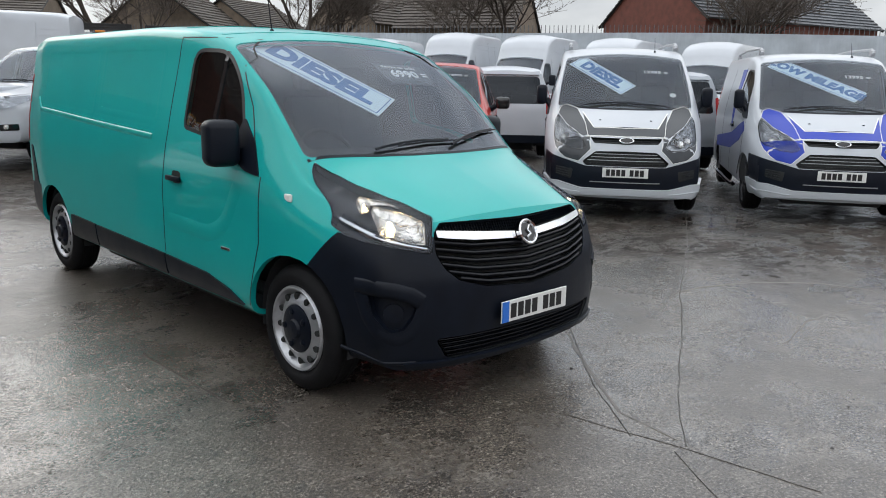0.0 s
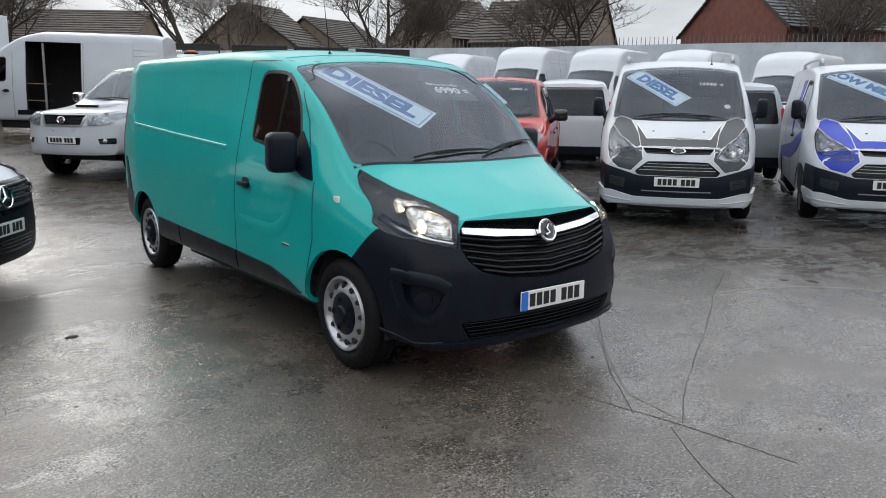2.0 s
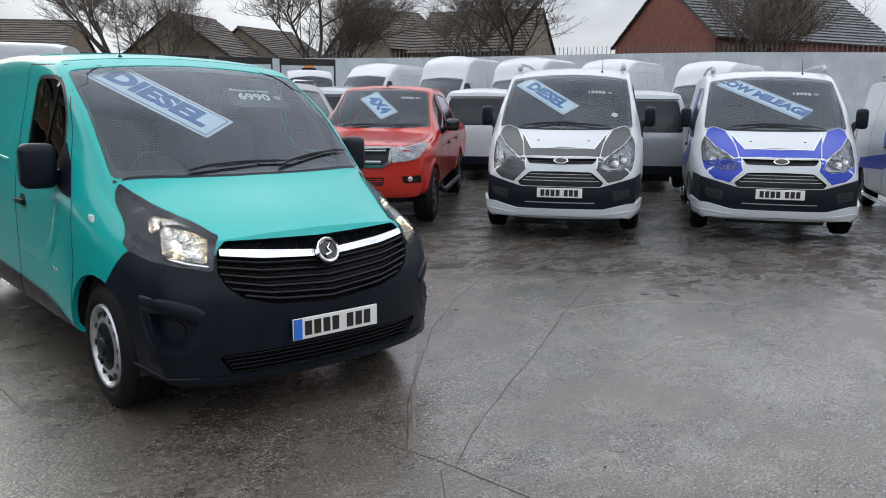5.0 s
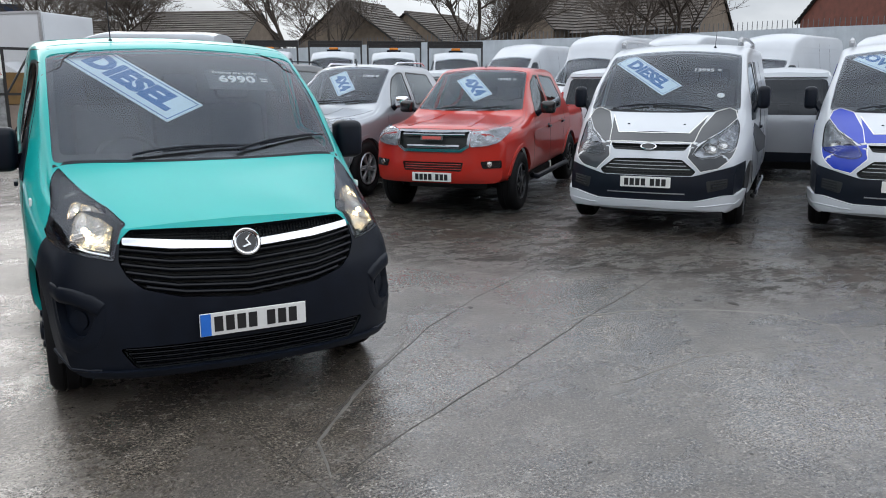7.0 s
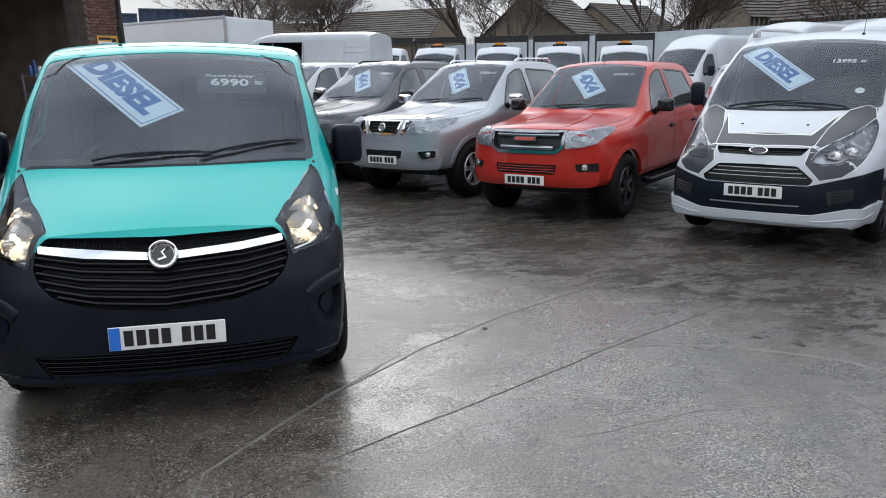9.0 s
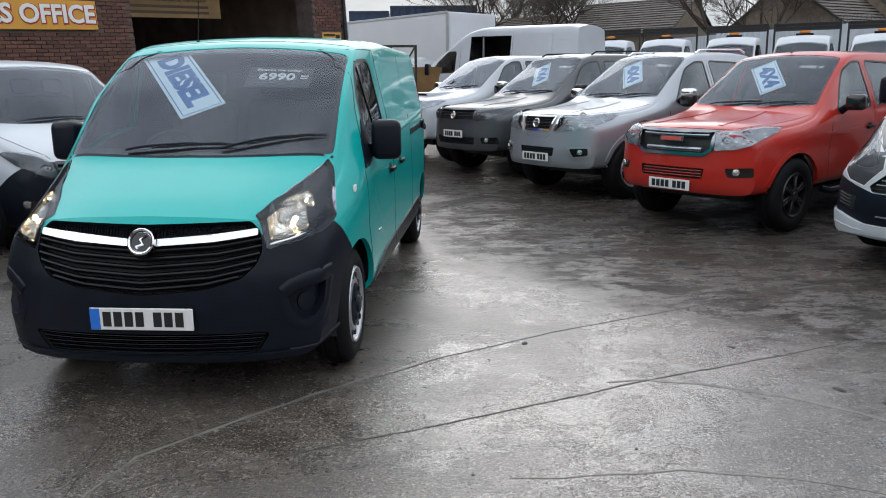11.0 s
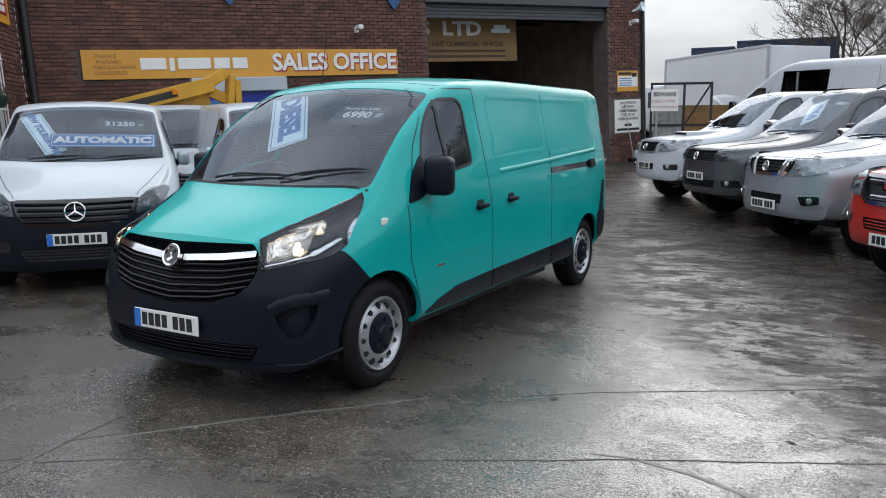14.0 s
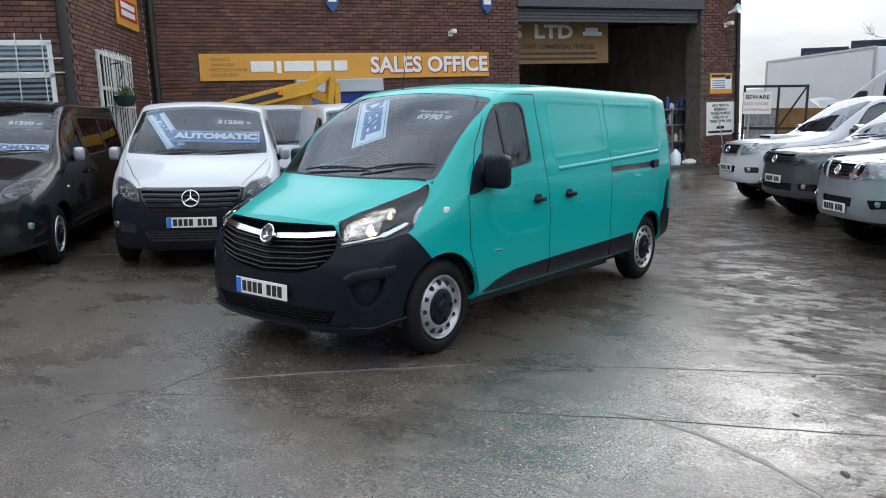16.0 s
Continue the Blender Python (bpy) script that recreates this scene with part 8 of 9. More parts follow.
for x, z in ((6.98, 3.66), (-0.93, 3.42), (-6.3, 4.35)):
    c = thing("security_camera", OFFICE @ pose(x, -0.02, z), "small white security camera on the wall", "camera")
    part("bracket", box(-0.05, 0.05, 0, 0.02, -0.06, 0.06, 0.005), UPVC, c)
    part("arm", tube([(0, 0, 0), (0, -0.1, 0.03)], 0.02, 8), UPVC, c)
    part("housing", box(-0.06, 0.06, -0.26, -0.06, -0.02, 0.08, 0.02), UPVC, c, smooth=40)
for x in (-3.67, -0.01):
    a = thing("alarm_box", OFFICE @ pose(x, -0.01, 4.05), "blue and white alarm box on the brick wall", "alarm")
    bm = bmesh.new()
    outline = rounded([(-0.13, 0.2, 0), (0.13, 0.2, 0), (0.14, -0.02, 0), (0, -0.2, 0), (-0.14, -0.02, 0)], 0.04)
    f = bm.faces.new([bm.verts.new((p.x, 0, p.y)) for p in outline])
    ex = bmesh.ops.extrude_face_region(bm, geom=[f])["geom"]
    for v in (g for g in ex if isinstance(g, bmesh.types.BMVert)):
        v.co.y -= 0.07
    part("case", bm, DRUMBLUE, a)
    part("face_bar", box(-0.09, 0.09, -0.078, -0.07, 0.02, 0.13, 0.01), SIGNWHITE, a)
for m0, x in ((OFFICE, -7.38), (OFFICE, 7.36), (WING, -0.08)):
    pipe = tube([(x, -0.07, 0), (x, -0.07, BH - 0.1)], 0.055 if x > 0 else 0.075, 10)
    for z in (0.8, 2.6, 4.4):
        box(x - 0.1, x + 0.1, -0.06, 0.0, z - 0.03, z + 0.03, 0.005, pipe)
    tagged(part("drainpipe", pipe, BLACKSTEEL, None, smooth=40, m=m0), "black cast drainpipe on the brick wall", "drainpipe")

# barred windows and hanging basket
sw = tagged(new("window_side"), "white framed window behind white security bars", "window", kind="structure")
sw.matrix_basis = SIDE
part("pane", box(1.70, 3.12, 0.005, 0.012, 0.95, 2.74), DARKGLASS, sw)
for b in ((1.66, 1.73, 0.95, 2.78), (3.09, 3.16, 0.95, 2.78), (2.38, 2.44, 0.95, 2.78), (1.66, 3.16, 2.72, 2.79), (1.66, 3.16, 0.92, 0.99), (1.66, 3.16, 2.16, 2.22)):
    part("window_frame", box(b[0], b[1], 0.0, 0.05, b[2], b[3], 0.006), UPVC, sw)
for k in range(12):
    x = 1.66 + 1.5 * k / 11
    part("security_bar", tube([(x, 0.12, 0.85), (x, 0.12, 2.80)], 0.012, 6), BARWHITE, sw)
for z in (0.95, 1.15, 1.9, 2.70):
    part("cross_bar", box(1.62, 3.2, 0.11, 0.13, z - 0.012, z + 0.012), BARWHITE, sw)
fw = tagged(new("window_front"), "white framed window with blinds and thin security bars", "window", kind="structure")
fw.matrix_basis = WING
part("pane", box(-3.2, -0.28, -0.012, -0.005, 1.0, 2.78), GLASS, fw)
for k in range(22):
    part("blind_slat", box(-3.15, -0.33, -0.003, 0.004, 1.06 + 0.078 * k, 1.10 + 0.078 * k), CARDWHITE, fw)
for b in ((-3.2, -0.26, 2.74, 2.82), (-3.2, -0.26, 0.96, 1.04), (-3.2, -0.26, 2.28, 2.35), (-0.33, -0.26, 1.0, 2.8), (-1.75, -1.68, 1.0, 2.8)):
    part("window_frame", box(b[0], b[1], -0.05, 0.0, b[2], b[3], 0.006), UPVC, fw)
for k in range(9):
    x = -3.1 + 0.34 * k
    part("security_bar", tube([(x, -0.13, 0.9), (x, -0.13, 2.9)], 0.009, 6), BARWHITE, fw)
for z in (2.55, 2.35, 1.85, 1.5):
    part("cross_bar", tube([(-3.2, -0.14, z), (-0.12, -0.14, z), (-0.12, -0.01, z)], 0.009, 6), BARWHITE, fw)
for z in (2.60, 1.85):
    part("bar_boss", lathe([(0.05, 0), (0.05, 0.03), (0.0005, 0.045)], 14), BARWHITE, fw, m=pose(-0.12, -0.01, z, 0, 0, -90))
hbk = thing("hanging_basket", SIDE @ pose(2.80, 0.30, 2.02), "dark green hanging basket with sparse plant on a bracket", "basket")
part("bowl", lathe([(0.05, -0.14), (0.13, -0.12), (0.18, 0.0), (0.19, 0.04), (0.17, 0.04), (0.0005, 0.02)], 20, "z"), POT, hbk, smooth=40)
part("bracket", tube([(0, -0.30, 0.55), (0, -0.02, 0.58), (0, 0, 0.5)], 0.012, 6), BLACKSTEEL, hbk)
for a in (0, 2.1, 4.2):
    part("chain", tube([(0.17 * math.cos(a), 0.17 * math.sin(a), 0.04), (0, 0, 0.5)], 0.004, 4), BLACKSTEEL, hbk)
lf = bmesh.new()
for k in range(90):
    a, r = rnd_s.uniform(0, 6.3), rnd_s.uniform(0, 0.17)
    p = Vector((r * math.cos(a), r * math.sin(a), 0.03))
    tip = p + Vector((rnd_s.uniform(-0.08, 0.08), rnd_s.uniform(-0.08, 0.08), rnd_s.uniform(0.05, 0.2)))
    s = Vector((rnd_s.uniform(-1, 1), rnd_s.uniform(-1, 1), 0)).normalized() * 0.012
    lf.faces.new([lf.verts.new(p), lf.verts.new(p.lerp(tip, 0.5) + s), lf.verts.new(tip), lf.verts.new(p.lerp(tip, 0.5) - s)])
part("foliage", lf, PLANT, hbk)
osg = thing("projecting_sign", SIDE @ pose(1.25, 0.02, 3.35), "small yellow and red arrow sign on the brick wing", "sign")
part("board", box(-0.65, 0.65, 0.0, 0.03, 0.0, 0.62, 0.005), SIGNYELLOW, osg)
part("red_panel", box(-0.52, 0.52, 0.03, 0.036, 0.14, 0.48), SIGNRED, osg)
for z in (0.24, 0.38):
    part("bar", box(-0.42, 0.42, 0.036, 0.04, z - 0.05, z + 0.05), SIGNWHITE, osg)

# ---- yellow access platform folded behind the vans ----
boom = thing("boom_lift", OFFICE @ pose(-5.6, -1.7, 0), "yellow folded access platform boom behind the vans", "boom lift")
part("base", box(-1.2, 0.9, -0.5, 0.5, 0.35, 1.0, 0.05), YELLOWSTEEL, boom)
for x in (-0.9, 0.6):
    for y in (-0.55, 0.55):
        part("wheel", lathe([(0.34, -0.1), (0.36, -0.06), (0.36, 0.06), (0.34, 0.1), (0.2, 0.1), (0.18, 0.05), (0.0005, 0.05)], 20), RUBBER, boom, smooth=40, m=pose(x, y, 0.36, 0, 0, 90))
for k, (a, c, r) in enumerate((((-1.7, 0, 1.62), (1.05, 0, 2.22), 0.13), ((-1.2, 0.18, 1.42), (1.0, 0.18, 1.98), 0.11), ((0.9, 0, 2.2), (1.3, 0, 2.42), 0.1), ((1.0, 0.1, 2.1), (1.5, 0.1, 1.86), 0.09))):
    d = Vector(c) - Vector(a)
    q = d.to_track_quat("X", "Z").to_matrix().to_4x4()
    part("boom_arm", box(0, d.length, -r, r, -r, r, 0.015), YELLOWSTEEL, boom, m=Matrix.Translation(a) @ q)
part("mast", box(-0.3, 0.1, -0.2, 0.2, 1.0, 1.7, 0.03), YELLOWSTEEL, boom)
part("bar", box(-0.5, 0.75, -0.137, -0.13, -0.06, 0.06), INK, boom, m=pose(-0.33, 0, 1.915, 0, -12.3, 0))
part("linkage", box(1.0, 1.12, -0.16, 0.2, 1.8, 2.55, 0.02), YELLOWSTEEL, boom, m=pose(0, 0, 0, 0, 8, 0))
part("linkage", box(1.42, 1.54, -0.14, 0.2, 1.7, 2.28, 0.02), YELLOWSTEEL, boom)
part("beacon", lathe([(0.05, 0), (0.05, 0.08), (0.0005, 0.1)], 12, "z"), AMBER, boom, m=pose(0.35, -0.2, 2.05))
part("tip", box(-2.1, -1.7, -0.25, 0.25, 1.55, 1.7, 0.02), YELLOWSTEEL, boom)

# plain unseen walls added behind the camera to darken the bodywork's reflections
for nm, b in (("wall_yard_south", (-38, 46, -26.0, -25.6, -0.2, 6.5)), ("wall_yard_west", (-30.4, -30.0, -26.0, -6.0, -0.2, 5.5)), ("wall_yard_east", (45.6, 46.0, -25.6, -4.0, -0.2, 4.5))):
    tagged(part(nm, box(*b), BRICK, None), "plain red-brown brick wall, unseen, added to darken reflections", "wall", kind="structure")

# ---- gate, signs and vehicles beyond the pier ----
gx, gy = -1.85, 15.95
g_dir = Vector((1.19, 0.31, 0)).normalized()
GATE = Matrix((g_dir, Vector((-g_dir.y, g_dir.x, 0)), Vector((0, 0, 1)))).transposed().to_4x4()
GATE.translation = Vector((gx, gy, ground_height(gx, gy)))
gate = thing("steel_gate", GATE, "black steel framed gate standing open with mesh", "gate")
for x in (0.0, 0.78, 1.42):
    part("upright", box(x - 0.03, x + 0.03, -0.03, 0.03, 0.0, 2.15), BLACKSTEEL, gate)
for z in (0.12, 1.1, 2.12):
    part("rail", box(0, 1.42, -0.025, 0.025, z - 0.03, z + 0.03), BLACKSTEEL, gate)
part("brace", tube([(0.8, 0, 1.1), (1.4, 0, 2.1)], 0.025, 6), BLACKSTEEL, gate)
part("brace", tube([(0.8, 0, 0.12), (1.4, 0, 1.08)], 0.025, 6), BLACKSTEEL, gate)
part("sheet", box(0.05, 0.74, -0.006, 0.006, 0.15, 1.55), CLUTTER, gate)
bw = thing("warning_sign", Matrix.Translation((-1.71, 15.47, ground_height(-1.7, 15.5))) @ pose(0, 0, 0, 0, 0, 18), "white sign on a post reading BEWARE", "sign")
part("board", box(-0.02, 0.62, -0.012, 0.0, 1.46, 1.98, 0.003), SIGNWHITE, bw)
part("post", tube([(0.1, 0.02, 0), (0.14, 0.02, 1.9)], 0.025, 8), STEEL, bw)
letters("BEWARE", 0.14, INK, bw, pose(0.30, -0.014, 1.86) @ UPRIGHT, 0.001, bold=0.003)
letters("DOG LOOSE", 0.10, SIGNRED, bw, pose(0.27, -0.014, 1.70) @ UPRIGHT, 0.001)
letters("ON THE PREMISES", 0.075, SIGNRED, bw, pose(0.30, -0.014, 1.56) @ UPRIGHT, 0.001)
ban = thing("fence_banner", Matrix.Translation((-2.4, 18.2, ground_height(-2.4, 18.2))) @ pose(0, 0, 0, 0, 0, 11), "dull yellow banner with worn lettering bars on a low wall", "banner")
part("board", box(0, 2.75, -0.03, 0.0, 0.75, 1.55, 0.004), BANNER, ban)
for a, c in ((0.3, 0.55), (0.7, 1.0), (1.1, 1.4), (1.55, 1.8), (1.95, 2.25), (2.35, 2.6)):
    part("bar", box(a, c, -0.036, -0.03, 0.95, 1.35), SIGNDIM, ban)
part("low_wall", box(0, 2.75, 0.0, 0.22, -0.1, 0.75), DARKWALL, ban)
br = thing("broom", OFFICE @ pose(6.72, -0.12, 0.0), "long-handled broom leaning on the pier", "broom")
part("broom_handle", tube([(0, -0.25, 0.06), (0, 0.09, 1.55)], 0.014, 8), STEEL, br)
part("broom_head", box(-0.18, 0.18, -0.32, -0.2, 0.0, 0.1, 0.01), PLASTIC, br)
bk = part("bucket", lathe([(0.12, 0), (0.15, 0.3), (0.14, 0.3), (0.11, 0.02), (0.0005, 0.02)], 18, "z"), CARDWHITE, None, smooth=40, m=OFFICE @ pose(6.95, -0.35, 0.0))
tagged(bk, "white plastic bucket by the pier", "bucket")

# ---- box lorry and stacked containers ----
lor_a, lor_b = Vector((-4.2, 26.4)), Vector((-0.06, 22.4))
ld = (lor_b - lor_a).normalized()
LORRY = Matrix(((ld.x, -ld.y, 0, lor_a.x), (ld.y, ld.x, 0, lor_a.y), (0, 0, 1, ground_height(-2, 24)), (0, 0, 0, 1)))
lorry = thing("box_lorry", LORRY, "white box-bodied lorry parked behind the gate", "lorry")
LL = (lor_b - lor_a).length
part("box_body", box(0, LL, 0.0, 2.3, 0.95, 3.2, 0.02), BOXWHITE, lorry)
for z in (0.95, 3.14):
    part("edge_rail", box(-0.01, LL + 0.01, -0.02, 0.02, z, z + 0.08, 0.005), STEEL, lorry)
for x in (0.0, LL):
    part("corner_post", box(x - 0.05, x + 0.05, -0.022, 0.03, 0.95, 3.2, 0.005), STEEL, lorry)
part("rear_shutter", box(LL - 0.0, LL + 0.015, 0.12, 2.18, 1.0, 3.1), BOXWHITE, lorry)
part("chassis", box(-1.4, LL, 0.7, 1.6, 0.6, 0.95), BLACKSTEEL, lorry)
part("cab", box(-1.75, -0.1, 0.1, 2.2, 0.5, 2.3, 0.12, seg=3), WHITE, lorry, smooth=40)
part("cab_window", box(-1.35, -0.55, 0.085, 0.1, 1.45, 2.05, 0.004), DARKGLASS, lorry)
for x in (-1.0, LL - 1.4):
    for y in (0.2, 2.1):
        part("wheel", lathe([(0.40, -0.12), (0.42, -0.08), (0.42, 0.08), (0.40, 0.12), (0.24, 0.12), (0.2, 0.04), (0.0005, 0.05)], 24), RUBBER, lorry, smooth=40, m=pose(x, y, 0.42, 0, 0, 90))


def container(m, w, label):
    c = thing("shipping_container", m, label, "container", "stacked containers")
    bm = bmesh.new()
    n = int(w / 0.14)
    rows = []
    for i in range(n + 1):
        x, y = w * i / n, (0.0, 0.035, 0.035, 0.0)[i % 4]
        rows.append((bm.verts.new((x, y, 0.15)), bm.verts.new((x, y, 2.45))))
    for a, q in zip(rows, rows[1:]):
        bm.faces.new((a[0], q[0], q[1], a[1]))
    part("ribbed_side", bm, BLUECONT, c)
    part("core", box(0.02, w - 0.02, 0.05, 2.4, 0.02, 2.55), BLUECONT, c)
    for z in (0.0, 2.45):
        part("rail", box(0, w, -0.03, 0.05, z, z + 0.14, 0.01), BLUECONT, c)
    for x in (0, w - 0.12):
        part("corner_post", box(x, x + 0.12, -0.035, 0.1, 0, 2.59, 0.01), BLUECONT, c)
    return c


cz = ground_height(-6, 50)
for k in range(2):
    container(Matrix.Translation((-5.95, 51.2, cz + 2.59 * k)) @ pose(0, 0, 0, 0, 0, 6), 6.06, "dark blue ribbed shipping container, stacked")
    container(Matrix.Translation((-8.75, 50.7, cz + 2.42 * k)) @ pose(0, 0, 0, 0, 0, 6) @ Matrix.Diagonal((1, 1, 0.93, 1)), 2.75, "short dark blue shipping container, stacked")
container(Matrix.Translation((-4.2, 30.5, ground_height(-4, 30))) @ pose(0, 0, 0, 0, 0, 12), 2.9, "dark blue ribbed shipping container")

# ---- fence ----
FENCE = [(11.5, 46.0), (12.6, 38.0), (14.6, 32.0), (22.1, 23.7), (30.3, 11.9), (36.0, 0.0)]
fence_top = keyed((11.5, 2.45), (14.6, 2.72), (22.1, 3.1), (30.3, 3.6), (36.0, 3.7))


def along(pts, step):
    out, carry = [], 0.0
    for a, c in zip(pts, pts[1:]):
        a, c = Vector(a), Vector(c)
        L = (c - a).length
        t = carry
        while t < L:
            out.append((a.lerp(c, t / L), (c - a).normalized()))
            t += step
        carry = t - L
    return out


sheet = tagged(new("fence_sheet"), "pale grey corrugated steel fence sheeting", "fence", kind="structure")
pal = tagged(new("fence_palisade"), "dull palisade fence rising behind the sheeting", "fence", kind="structure")
pts = along(FENCE, 0.11)
verts, faces = [], []
for i, (p, d) in enumerate(pts):
    off = (0.0, 0.03, 0.03, 0.0)[i % 4]
    q = p + Vector((-d.y, d.x)) * off
    z = ground_height(q.x, q.y)
    verts += [(q.x, q.y, z - 0.05), (q.x, q.y, z + fence_top(q.x))]
faces = [(2 * i, 2 * i + 2, 2 * i + 3, 2 * i + 1) for i in range(len(pts) - 1)]
me = bpy.data.meshes.new("corrugated_sheet")
me.from_pydata(verts, [], faces)
me.materials.append(CLAD)
ob = new("corrugated_sheet", me)
ob.parent = sheet
b0 = box(-0.035, 0.035, -0.006, 0.006, 0, 2.95)
for v in b0.verts:
    if v.co.z > 2:
        v.co.x *= 0.35
pale_me = bpy.data.meshes.new("pale")
b0.to_mesh(pale_me)
b0.free()
pale_me.materials.append(GALV)
k = 0
for p, d in along(FENCE, 0.19):
    if k >= 290:
        break
    q = p + Vector((d.y, -d.x)) * -0.35
    a = math.degrees(math.atan2(d.y, d.x))
    share("pale", pale_me, pal, pose(q.x, q.y, ground_height(q.x, q.y) + fence_top(q.x) - 2.62, 0, 0, a))
    k += 1
rest_bm = bmesh.new()
for p, d in along(FENCE, 0.19)[290:]:
    q = p + Vector((d.y, -d.x)) * -0.35
    b2 = bmesh.new()
    b2.from_mesh(pale_me)
    b2.transform(pose(q.x, q.y, ground_height(q.x, q.y) + fence_top(q.x) - 2.62, 0, 0, math.degrees(math.atan2(d.y, d.x))))
    join(rest_bm, b2)
if len(rest_bm.verts):
    tagged(part("more_pales", rest_bm, GALV, pal), "", kind="stuff")
for hgt in (0.5, 2.6):
    part("rail", tube([(p.x - d.y * -0.35 * -1, p.y + d.x * 0.35, ground_height(p.x, p.y) + fence_top(p.x) - 2.62 + hgt) for p, d in along(FENCE, 3.0)], 0.03, 4), GALV, pal)


# ---- houses ----
def house(x, y, ang, length, depth, eaves, rise, wall, tile, label, courses=14, base=0.0):
    """A gabled house: ridge along local x; roof of overlapping tile courses."""
    z = ground_height(x, y) + base
    h = thing("house", pose(x, y, z, 0, 0, ang), label, "house", "houses beyond the fence")
    bm = bmesh.new()
    sec = [(-depth / 2, 0), (depth / 2, 0), (depth / 2, eaves), (0, eaves + rise), (-depth / 2, eaves)]
    a = [bm.verts.new((-length / 2, q, r)) for q, r in sec]
    c = [bm.verts.new((length / 2, q, r)) for q, r in sec]
    bm.faces.new(a)
    bm.faces.new(c[::-1])
    for i in range(5):
        j = (i + 1) % 5
        bm.faces.new((a[i], a[j], c[j], c[i]))
    part("outer_wall", bm, wall, h)
    slope = math.hypot(depth / 2, rise)
    for s in (-1, 1):
        rb = bmesh.new()
        n = Vector((0, s * rise, depth / 2)).normalized()
        p0 = Vector((0, s * depth / 2 * 1.07, eaves - rise * 0.07))
        up = Vector((0, 0, eaves + rise)) - p0
        prof = [p0 + n * 0.02]
        for k in range(courses):
            prof += [p0 + up * (k / courses) + n * 0.11, p0 + up * ((k + 1) / courses) + n * 0.055]
        x0, x1, nx = -length / 2 - 0.15, length / 2 + 0.15, 8
        grid = [[rb.verts.new((x0 + (x1 - x0) * i / nx, q.y, q.z + 0.012 * math.sin(i * 1.7 + k))) for i in range(nx + 1)] for k, q in enumerate(prof)]
        for a, c in zip(grid, grid[1:]):
            for i in range(nx):
                rb.faces.new((a[i], a[i + 1], c[i + 1], c[i]))
        part("roof_slope", rb, tile, h, "overlapping roof tile courses")
    part("ridge", tube([(-length / 2 - 0.15, 0, eaves + rise + 0.05), (length / 2 + 0.15, 0, eaves + rise + 0.05)], 0.11, 8), tile, h)
    for s in (-1, 1):
        part("barge_board", tube([(s * (length / 2 + 0.1), -depth / 2 * 1.07, eaves - rise * 0.07), (s * (length / 2 + 0.1), 0, eaves + rise), (s * (length / 2 + 0.1), depth / 2 * 1.07, eaves - rise * 0.07)], 0.06, 4), BLACKSTEEL, h)
        w = part("window", box(-0.5, 0.5, -0.03, 0.03, 0, 1.1, 0.01), UPVC, h, m=pose(s * (length / 2 + 0.0), 0, eaves * 0.55, 0, 0, 90))
        part("pane", box(-0.43, 0.43, -0.036, 0.036, 0.07, 1.03), DARKGLASS, w)
    part("chimney", box(-0.3, 0.3, -0.3, 0.3, eaves + rise - 0.5, eaves + rise + 0.75, 0.02), wall, h, m=pose(length * 0.3, 0, 0)) if base == 0.0 and courses == 15 else None
    return h


def house_on(p1, p2, depth, eaves_drop, wall, tile, label, courses=14, shift=0.0):
    """A house whose ridge runs between two places given as (x, y, z)."""
    a, c = Vector(p1), Vector(p2)
    mid = (a + c) / 2
    d = c - a
    L = math.hypot(d.x, d.y)
    ang = math.degrees(math.atan2(d.y, d.x))
    zr = (a.z + c.z) / 2 - ground_height(mid.x, mid.y)
    return house(mid.x, mid.y, ang, L, depth, zr - eaves_drop, eaves_drop, wall, tile, label, courses)


house_on((8.2, 57.0, 7.1), (15.0, 52.2, 7.25), 8.0, 2.3, STONE, ROOFTILE, "buff brick house with brown tiled gable roof")
house_on((18.4, 44.8, 7.35), (22.4, 47.2, 7.5), 8.0, 2.6, STONE, ROOFTILE, "buff brick house with brown tiled gable roof")
house_on((23.4, 45.6, 6.9), (28.2, 47.0, 7.0), 7.0, 2.0, STONE, ROOFTILE, "low buff house with brown tiled roof")
house_on((30.2, 41.6, 8.2), (35.6, 41.4, 8.7), 8.0, 2.8, STONE, ROOFTILE, "buff brick house with steep brown tiled roof")
house_on((34.6, 38.6, 8.1), (38.2, 31.6, 8.25), 8.0, 2.8, STONE, ROOFTILE, "buff brick house with steep brown tiled roof")
house_on((35.6, 20.6, 8.5), (48.2, 16.6, 8.5), 8.2, 3.1, REDBRICK, ROOFSLATE, "red brick house with grey tiled roof", 18)
house_on((13.5, 84.4, 9.6), (21.0, 86.0, 9.6), 7.0, 2.4, REDBRICK, ROOFSLATE, "far red brick house with pale roof")
house_on((2.0, 66.0, 7.0), (7.0, 64.0, 7.0), 7.0, 2.0, STONE, ROOFTILE, "far buff house with brown roof")


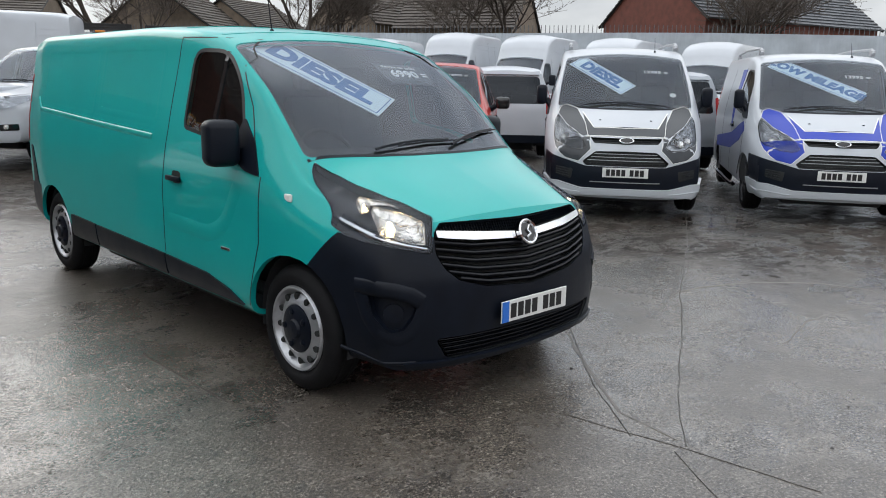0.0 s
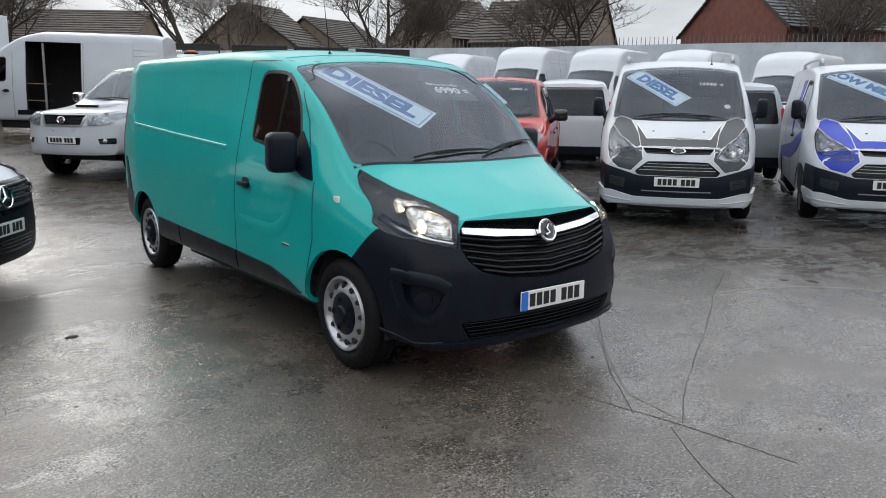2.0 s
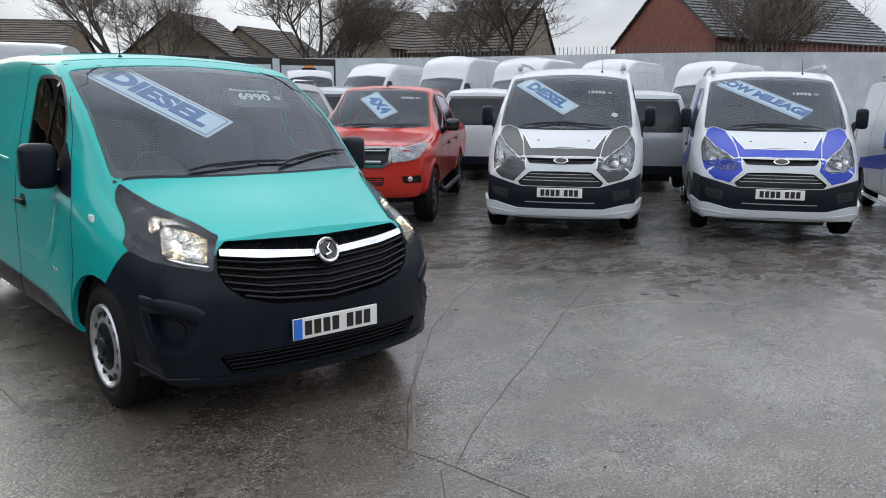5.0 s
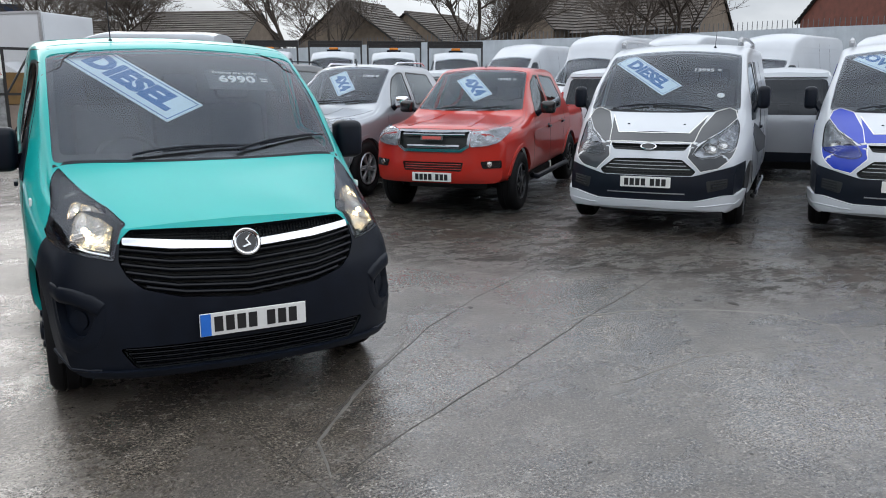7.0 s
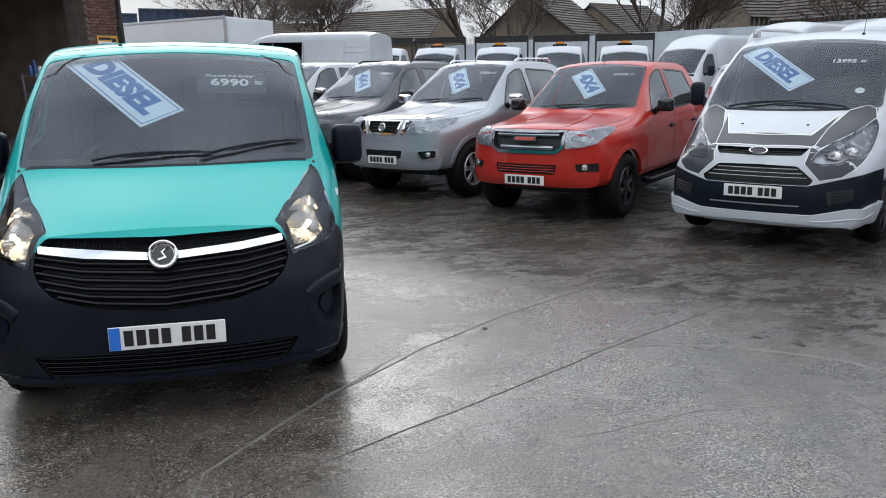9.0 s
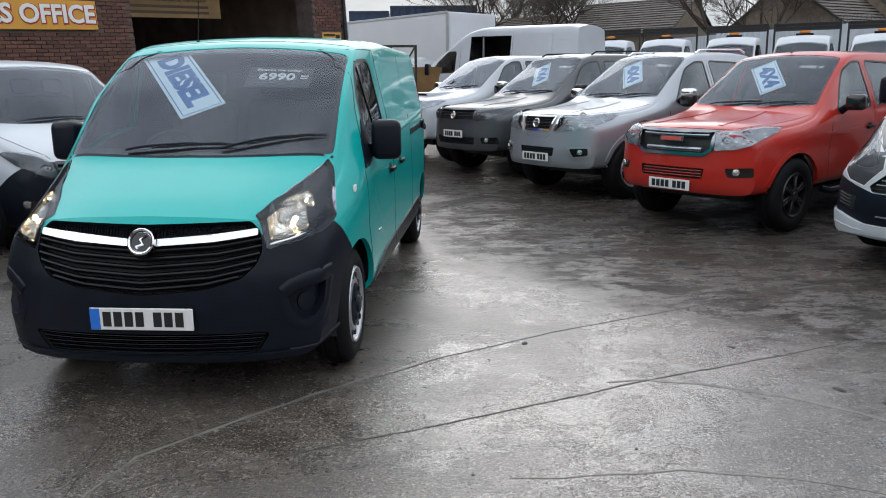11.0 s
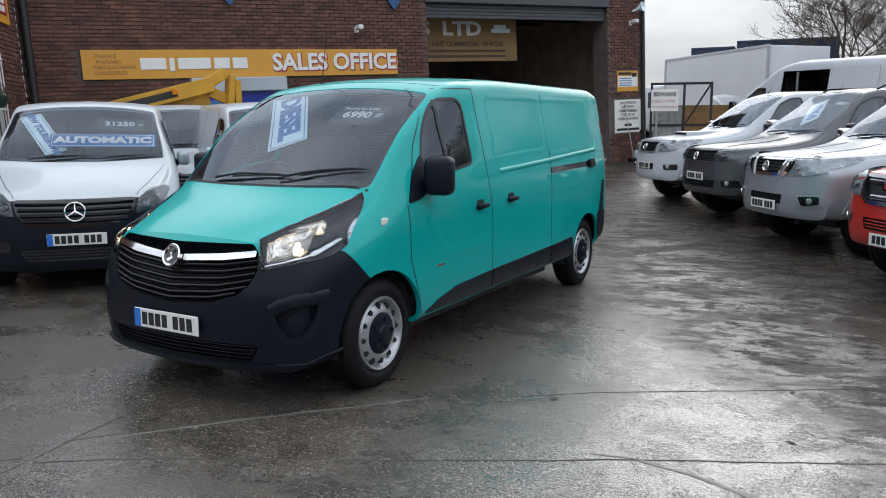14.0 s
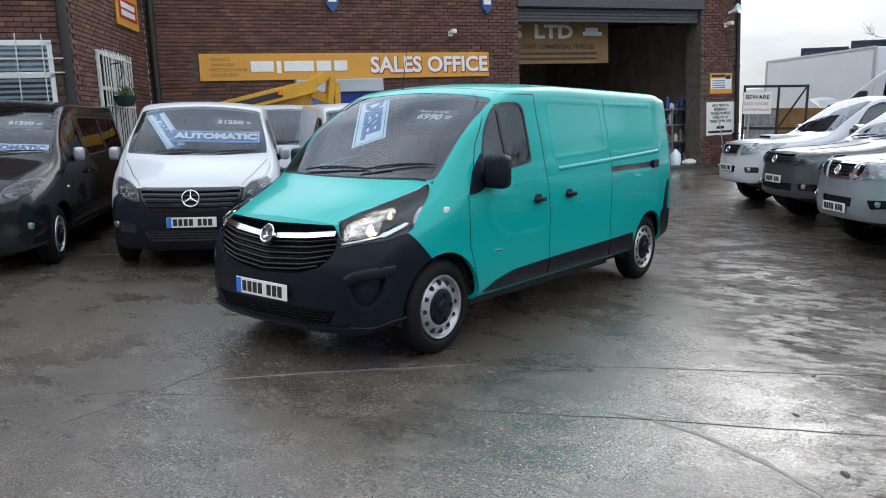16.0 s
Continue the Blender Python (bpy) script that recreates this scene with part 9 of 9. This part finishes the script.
# ---- bare trees ----
def tree_mesh(seed, height, spread, levels=5):
    rnd = random.Random(seed)
    trunk, twigs = bmesh.new(), []

    def limb(p, d, length, r, level):
        pts = [p]
        q, dd = p.copy(), d.copy()
        n = 5 if level < 2 else 3
        for i in range(n):
            dd = (dd + Vector((rnd.uniform(-1, 1), rnd.uniform(-1, 1), rnd.uniform(-0.5, 0.9))) * 0.16).normalized()
            q = q + dd * length / n
            pts.append(q.copy())
        if level < 3:
            tube(pts, r, 7 if level < 2 else 5, r * 0.55, trunk)
        else:
            twigs.append((pts, r))
        if level >= levels:
            return
        kids = (6, 6, 5, 4, 4)[min(level, 4)]
        for k in range(kids):
            t = rnd.uniform(0.35, 1.0) if level else rnd.uniform(0.3, 1.0)
            i = min(int(t * n), n - 1)
            start = pts[i].lerp(pts[i + 1], t * n - i)
            side = Vector((rnd.uniform(-1, 1), rnd.uniform(-1, 1), rnd.uniform(-0.25, 0.55))).normalized()
            nd = (dd * 0.75 + side * spread).normalized()
            limb(start, nd, length * rnd.uniform(0.5, 0.78), max(0.006, r * rnd.uniform(0.42, 0.6)), level + 1)

    limb(Vector((0, 0, -0.1)), Vector((0, 0, 1)), height * 0.40, height * 0.0105, 0)
    tw = bmesh.new()
    for pts, r in twigs:
        tube(pts, max(r * 0.75, 0.010), 3, max(0.006, r * 0.4), tw)
    return trunk, tw


def tree(x, y, seed, height, spread, label, ang=0):
    t = thing("bare_tree", pose(x, y, ground_height(x, y), 0, 0, ang), label, "tree", "bare trees beyond the fence")
    a, c = tree_mesh(seed, height, spread)
    part("trunk", a, BARK, t, smooth=60)
    part("crown", c, TWIG, t, "bare winter twigs")
    return t


t1 = tree(13.3, 40.0, 3, 12.5, 0.72, "bare winter tree with many thin branches")
t2 = tree(20.4, 31.0, 8, 12.8, 0.75, "bare winter tree with many thin branches")
t3 = tree(27.5, 24.0, 13, 12.0, 0.8, "bare winter tree with spreading branches")
for src, x, y, ang, s in ((t1, 8.0, 58.0, 80, 1.0), (t2, 16.2, 41.5, 200, 0.85), (t3, 24.2, 35.5, 130, 0.95), (t1, 29.5, 29.0, 250, 1.0), (t2, 32.5, 13.5, 40, 0.9), (t3, 38.0, 16.0, 10, 0.8), (t2, 0.5, 47.0, 300, 1.0),
                          (t1, -6.0, 54.0, 20, 0.5), (t3, 5.0, 45.0, 70, 0.8), (t2, 3.0, 70.0, 100, 1.2), (t1, 22.8, 33.0, 160, 0.75)):
    copy_thing(src, pose(x, y, ground_height(x, y), 0, 0, ang) @ Matrix.Scale(s, 4))

# ---- parked vehicles ----
teal_van(Matrix.Identity(4))
sport_van(stand(5.92, 2.56, -0.80, -0.60, 0.03) @ Matrix.Scale(1.05, 4), STRIPE_GREY, "white van with dark grey stripes and white splitter", "DIESEL", -46, "13995")
sport_van(stand(7.80, 0.64, -0.84, -0.54, 0.03) @ Matrix.Scale(1.05, 4), STRIPE_BLUE, "white van with bright blue stripes and white splitter", "LOW MILEAGE", -40, "13995")
sport_van(stand(10.0, -1.3, -0.86, -0.50) @ Matrix.Scale(1.05, 4), STRIPE_BLUE, "white van with blue stripes at the row's end", "DIESEL", -44, "13995")
pickup(stand(4.22, 4.63, -0.756, -0.654), "isuzu", RED, "bright red double-cab pickup with dark alloy wheels")
pickup(stand(2.92, 6.62, -0.789, -0.614), "navara", SILVER, "silver double-cab pickup with chrome grille", "bright_truck")
pickup(stand(1.71, 8.56, -0.79, -0.61), "amarok", GREY, "dark grey double-cab pickup with roof rails", "bright_truck")
pickup(stand(0.47, 10.31, -0.80, -0.60), "hilux", WHITE, "white double-cab pickup with bonnet scoop", "bright_truck")
star_van(stand(-3.80, 1.36, 0.76, -0.65), WHITE, "white panel van with dark bumper and blue AUTOMATIC card", PLASTIC, False, "white")
star_van(stand(-5.36, -0.52, 0.76, -0.65), BLACK, "glossy black van with dark side windows", BLACK, True, "black")
star_van(stand(-2.85, 3.72, 0.80, -0.60), WHITE, "white panel van with dark bumper", PLASTIC, False, "")
star_van(stand(-5.7, 4.6, 0.80, -0.60), WHITE, "white panel van parked behind", PLASTIC, False, "")
tall_van(stand(-0.1, 19.8, -0.86, 0.51), "white high-roof van with its side door open on plywood lining", 2.62, 5.0, True)
v = tall_van(stand(14.55, 15.24, -0.88, -0.475), "white high-roof panel van", 2.86, 5.3)
for x, y, hx, hy in ((15.5, 12.9, -0.915, -0.40), (17.1, 10.9, -0.95, -0.31), (18.7, 8.5, -0.97, -0.22)):
    copy_thing(v, stand(x, y, hx, hy))
tall_van(stand(13.5, 18.0, -0.849, -0.528), "white medium-roof panel van", 2.58, 5.2)
estate(stand(11.5, 9.6, 0.74, 0.67), WHITE, "white people carrier with dark rear window")
estate(stand(13.2, 6.6, 0.78, 0.62), SILVER, "silver people carrier with red tail lamps", 1.9)
estate(stand(9.3, 11.9, 0.74, 0.67), SILVER, "silver people carrier with dark rear window", 1.8)
f1 = flatbed(stand(9.1, 22.4, -0.45, -0.89), "white dropside truck with black headboard rack")
for x, y in ((10.9, 21.0), (12.6, 19.4), (7.2, 24.2), (5.4, 25.6)):
    copy_thing(f1, stand(x, y, -0.45, -0.89))

# ---- brickwork, last ----
bricks(wall_main, None, -7.5, 0.82, 0.0, 4.6, [(-6.55, 0.02, 2.44, 3.01), (-4.64, -2.64, 0, 2.46)], (-0.95, 0.8, 1.6, 4.4), 1)
bricks(wall_pier, None, 6.2, 7.42, 0.0, 4.6, [(6.46, 7.24, 1.86, 2.44), (6.36, 7.33, 0.76, 1.68)], None, 2)
bricks(wall_side, None, 0.0, SIDE_L, 0.0, 4.6, [(1.66, 3.18, 0.92, 2.80)], None, 3, -1)
bricks(wall_wing, None, -6.0, 0.0, 0.0, 4.6, [(-3.2, -0.26, 0.96, 2.82)], None, 4)
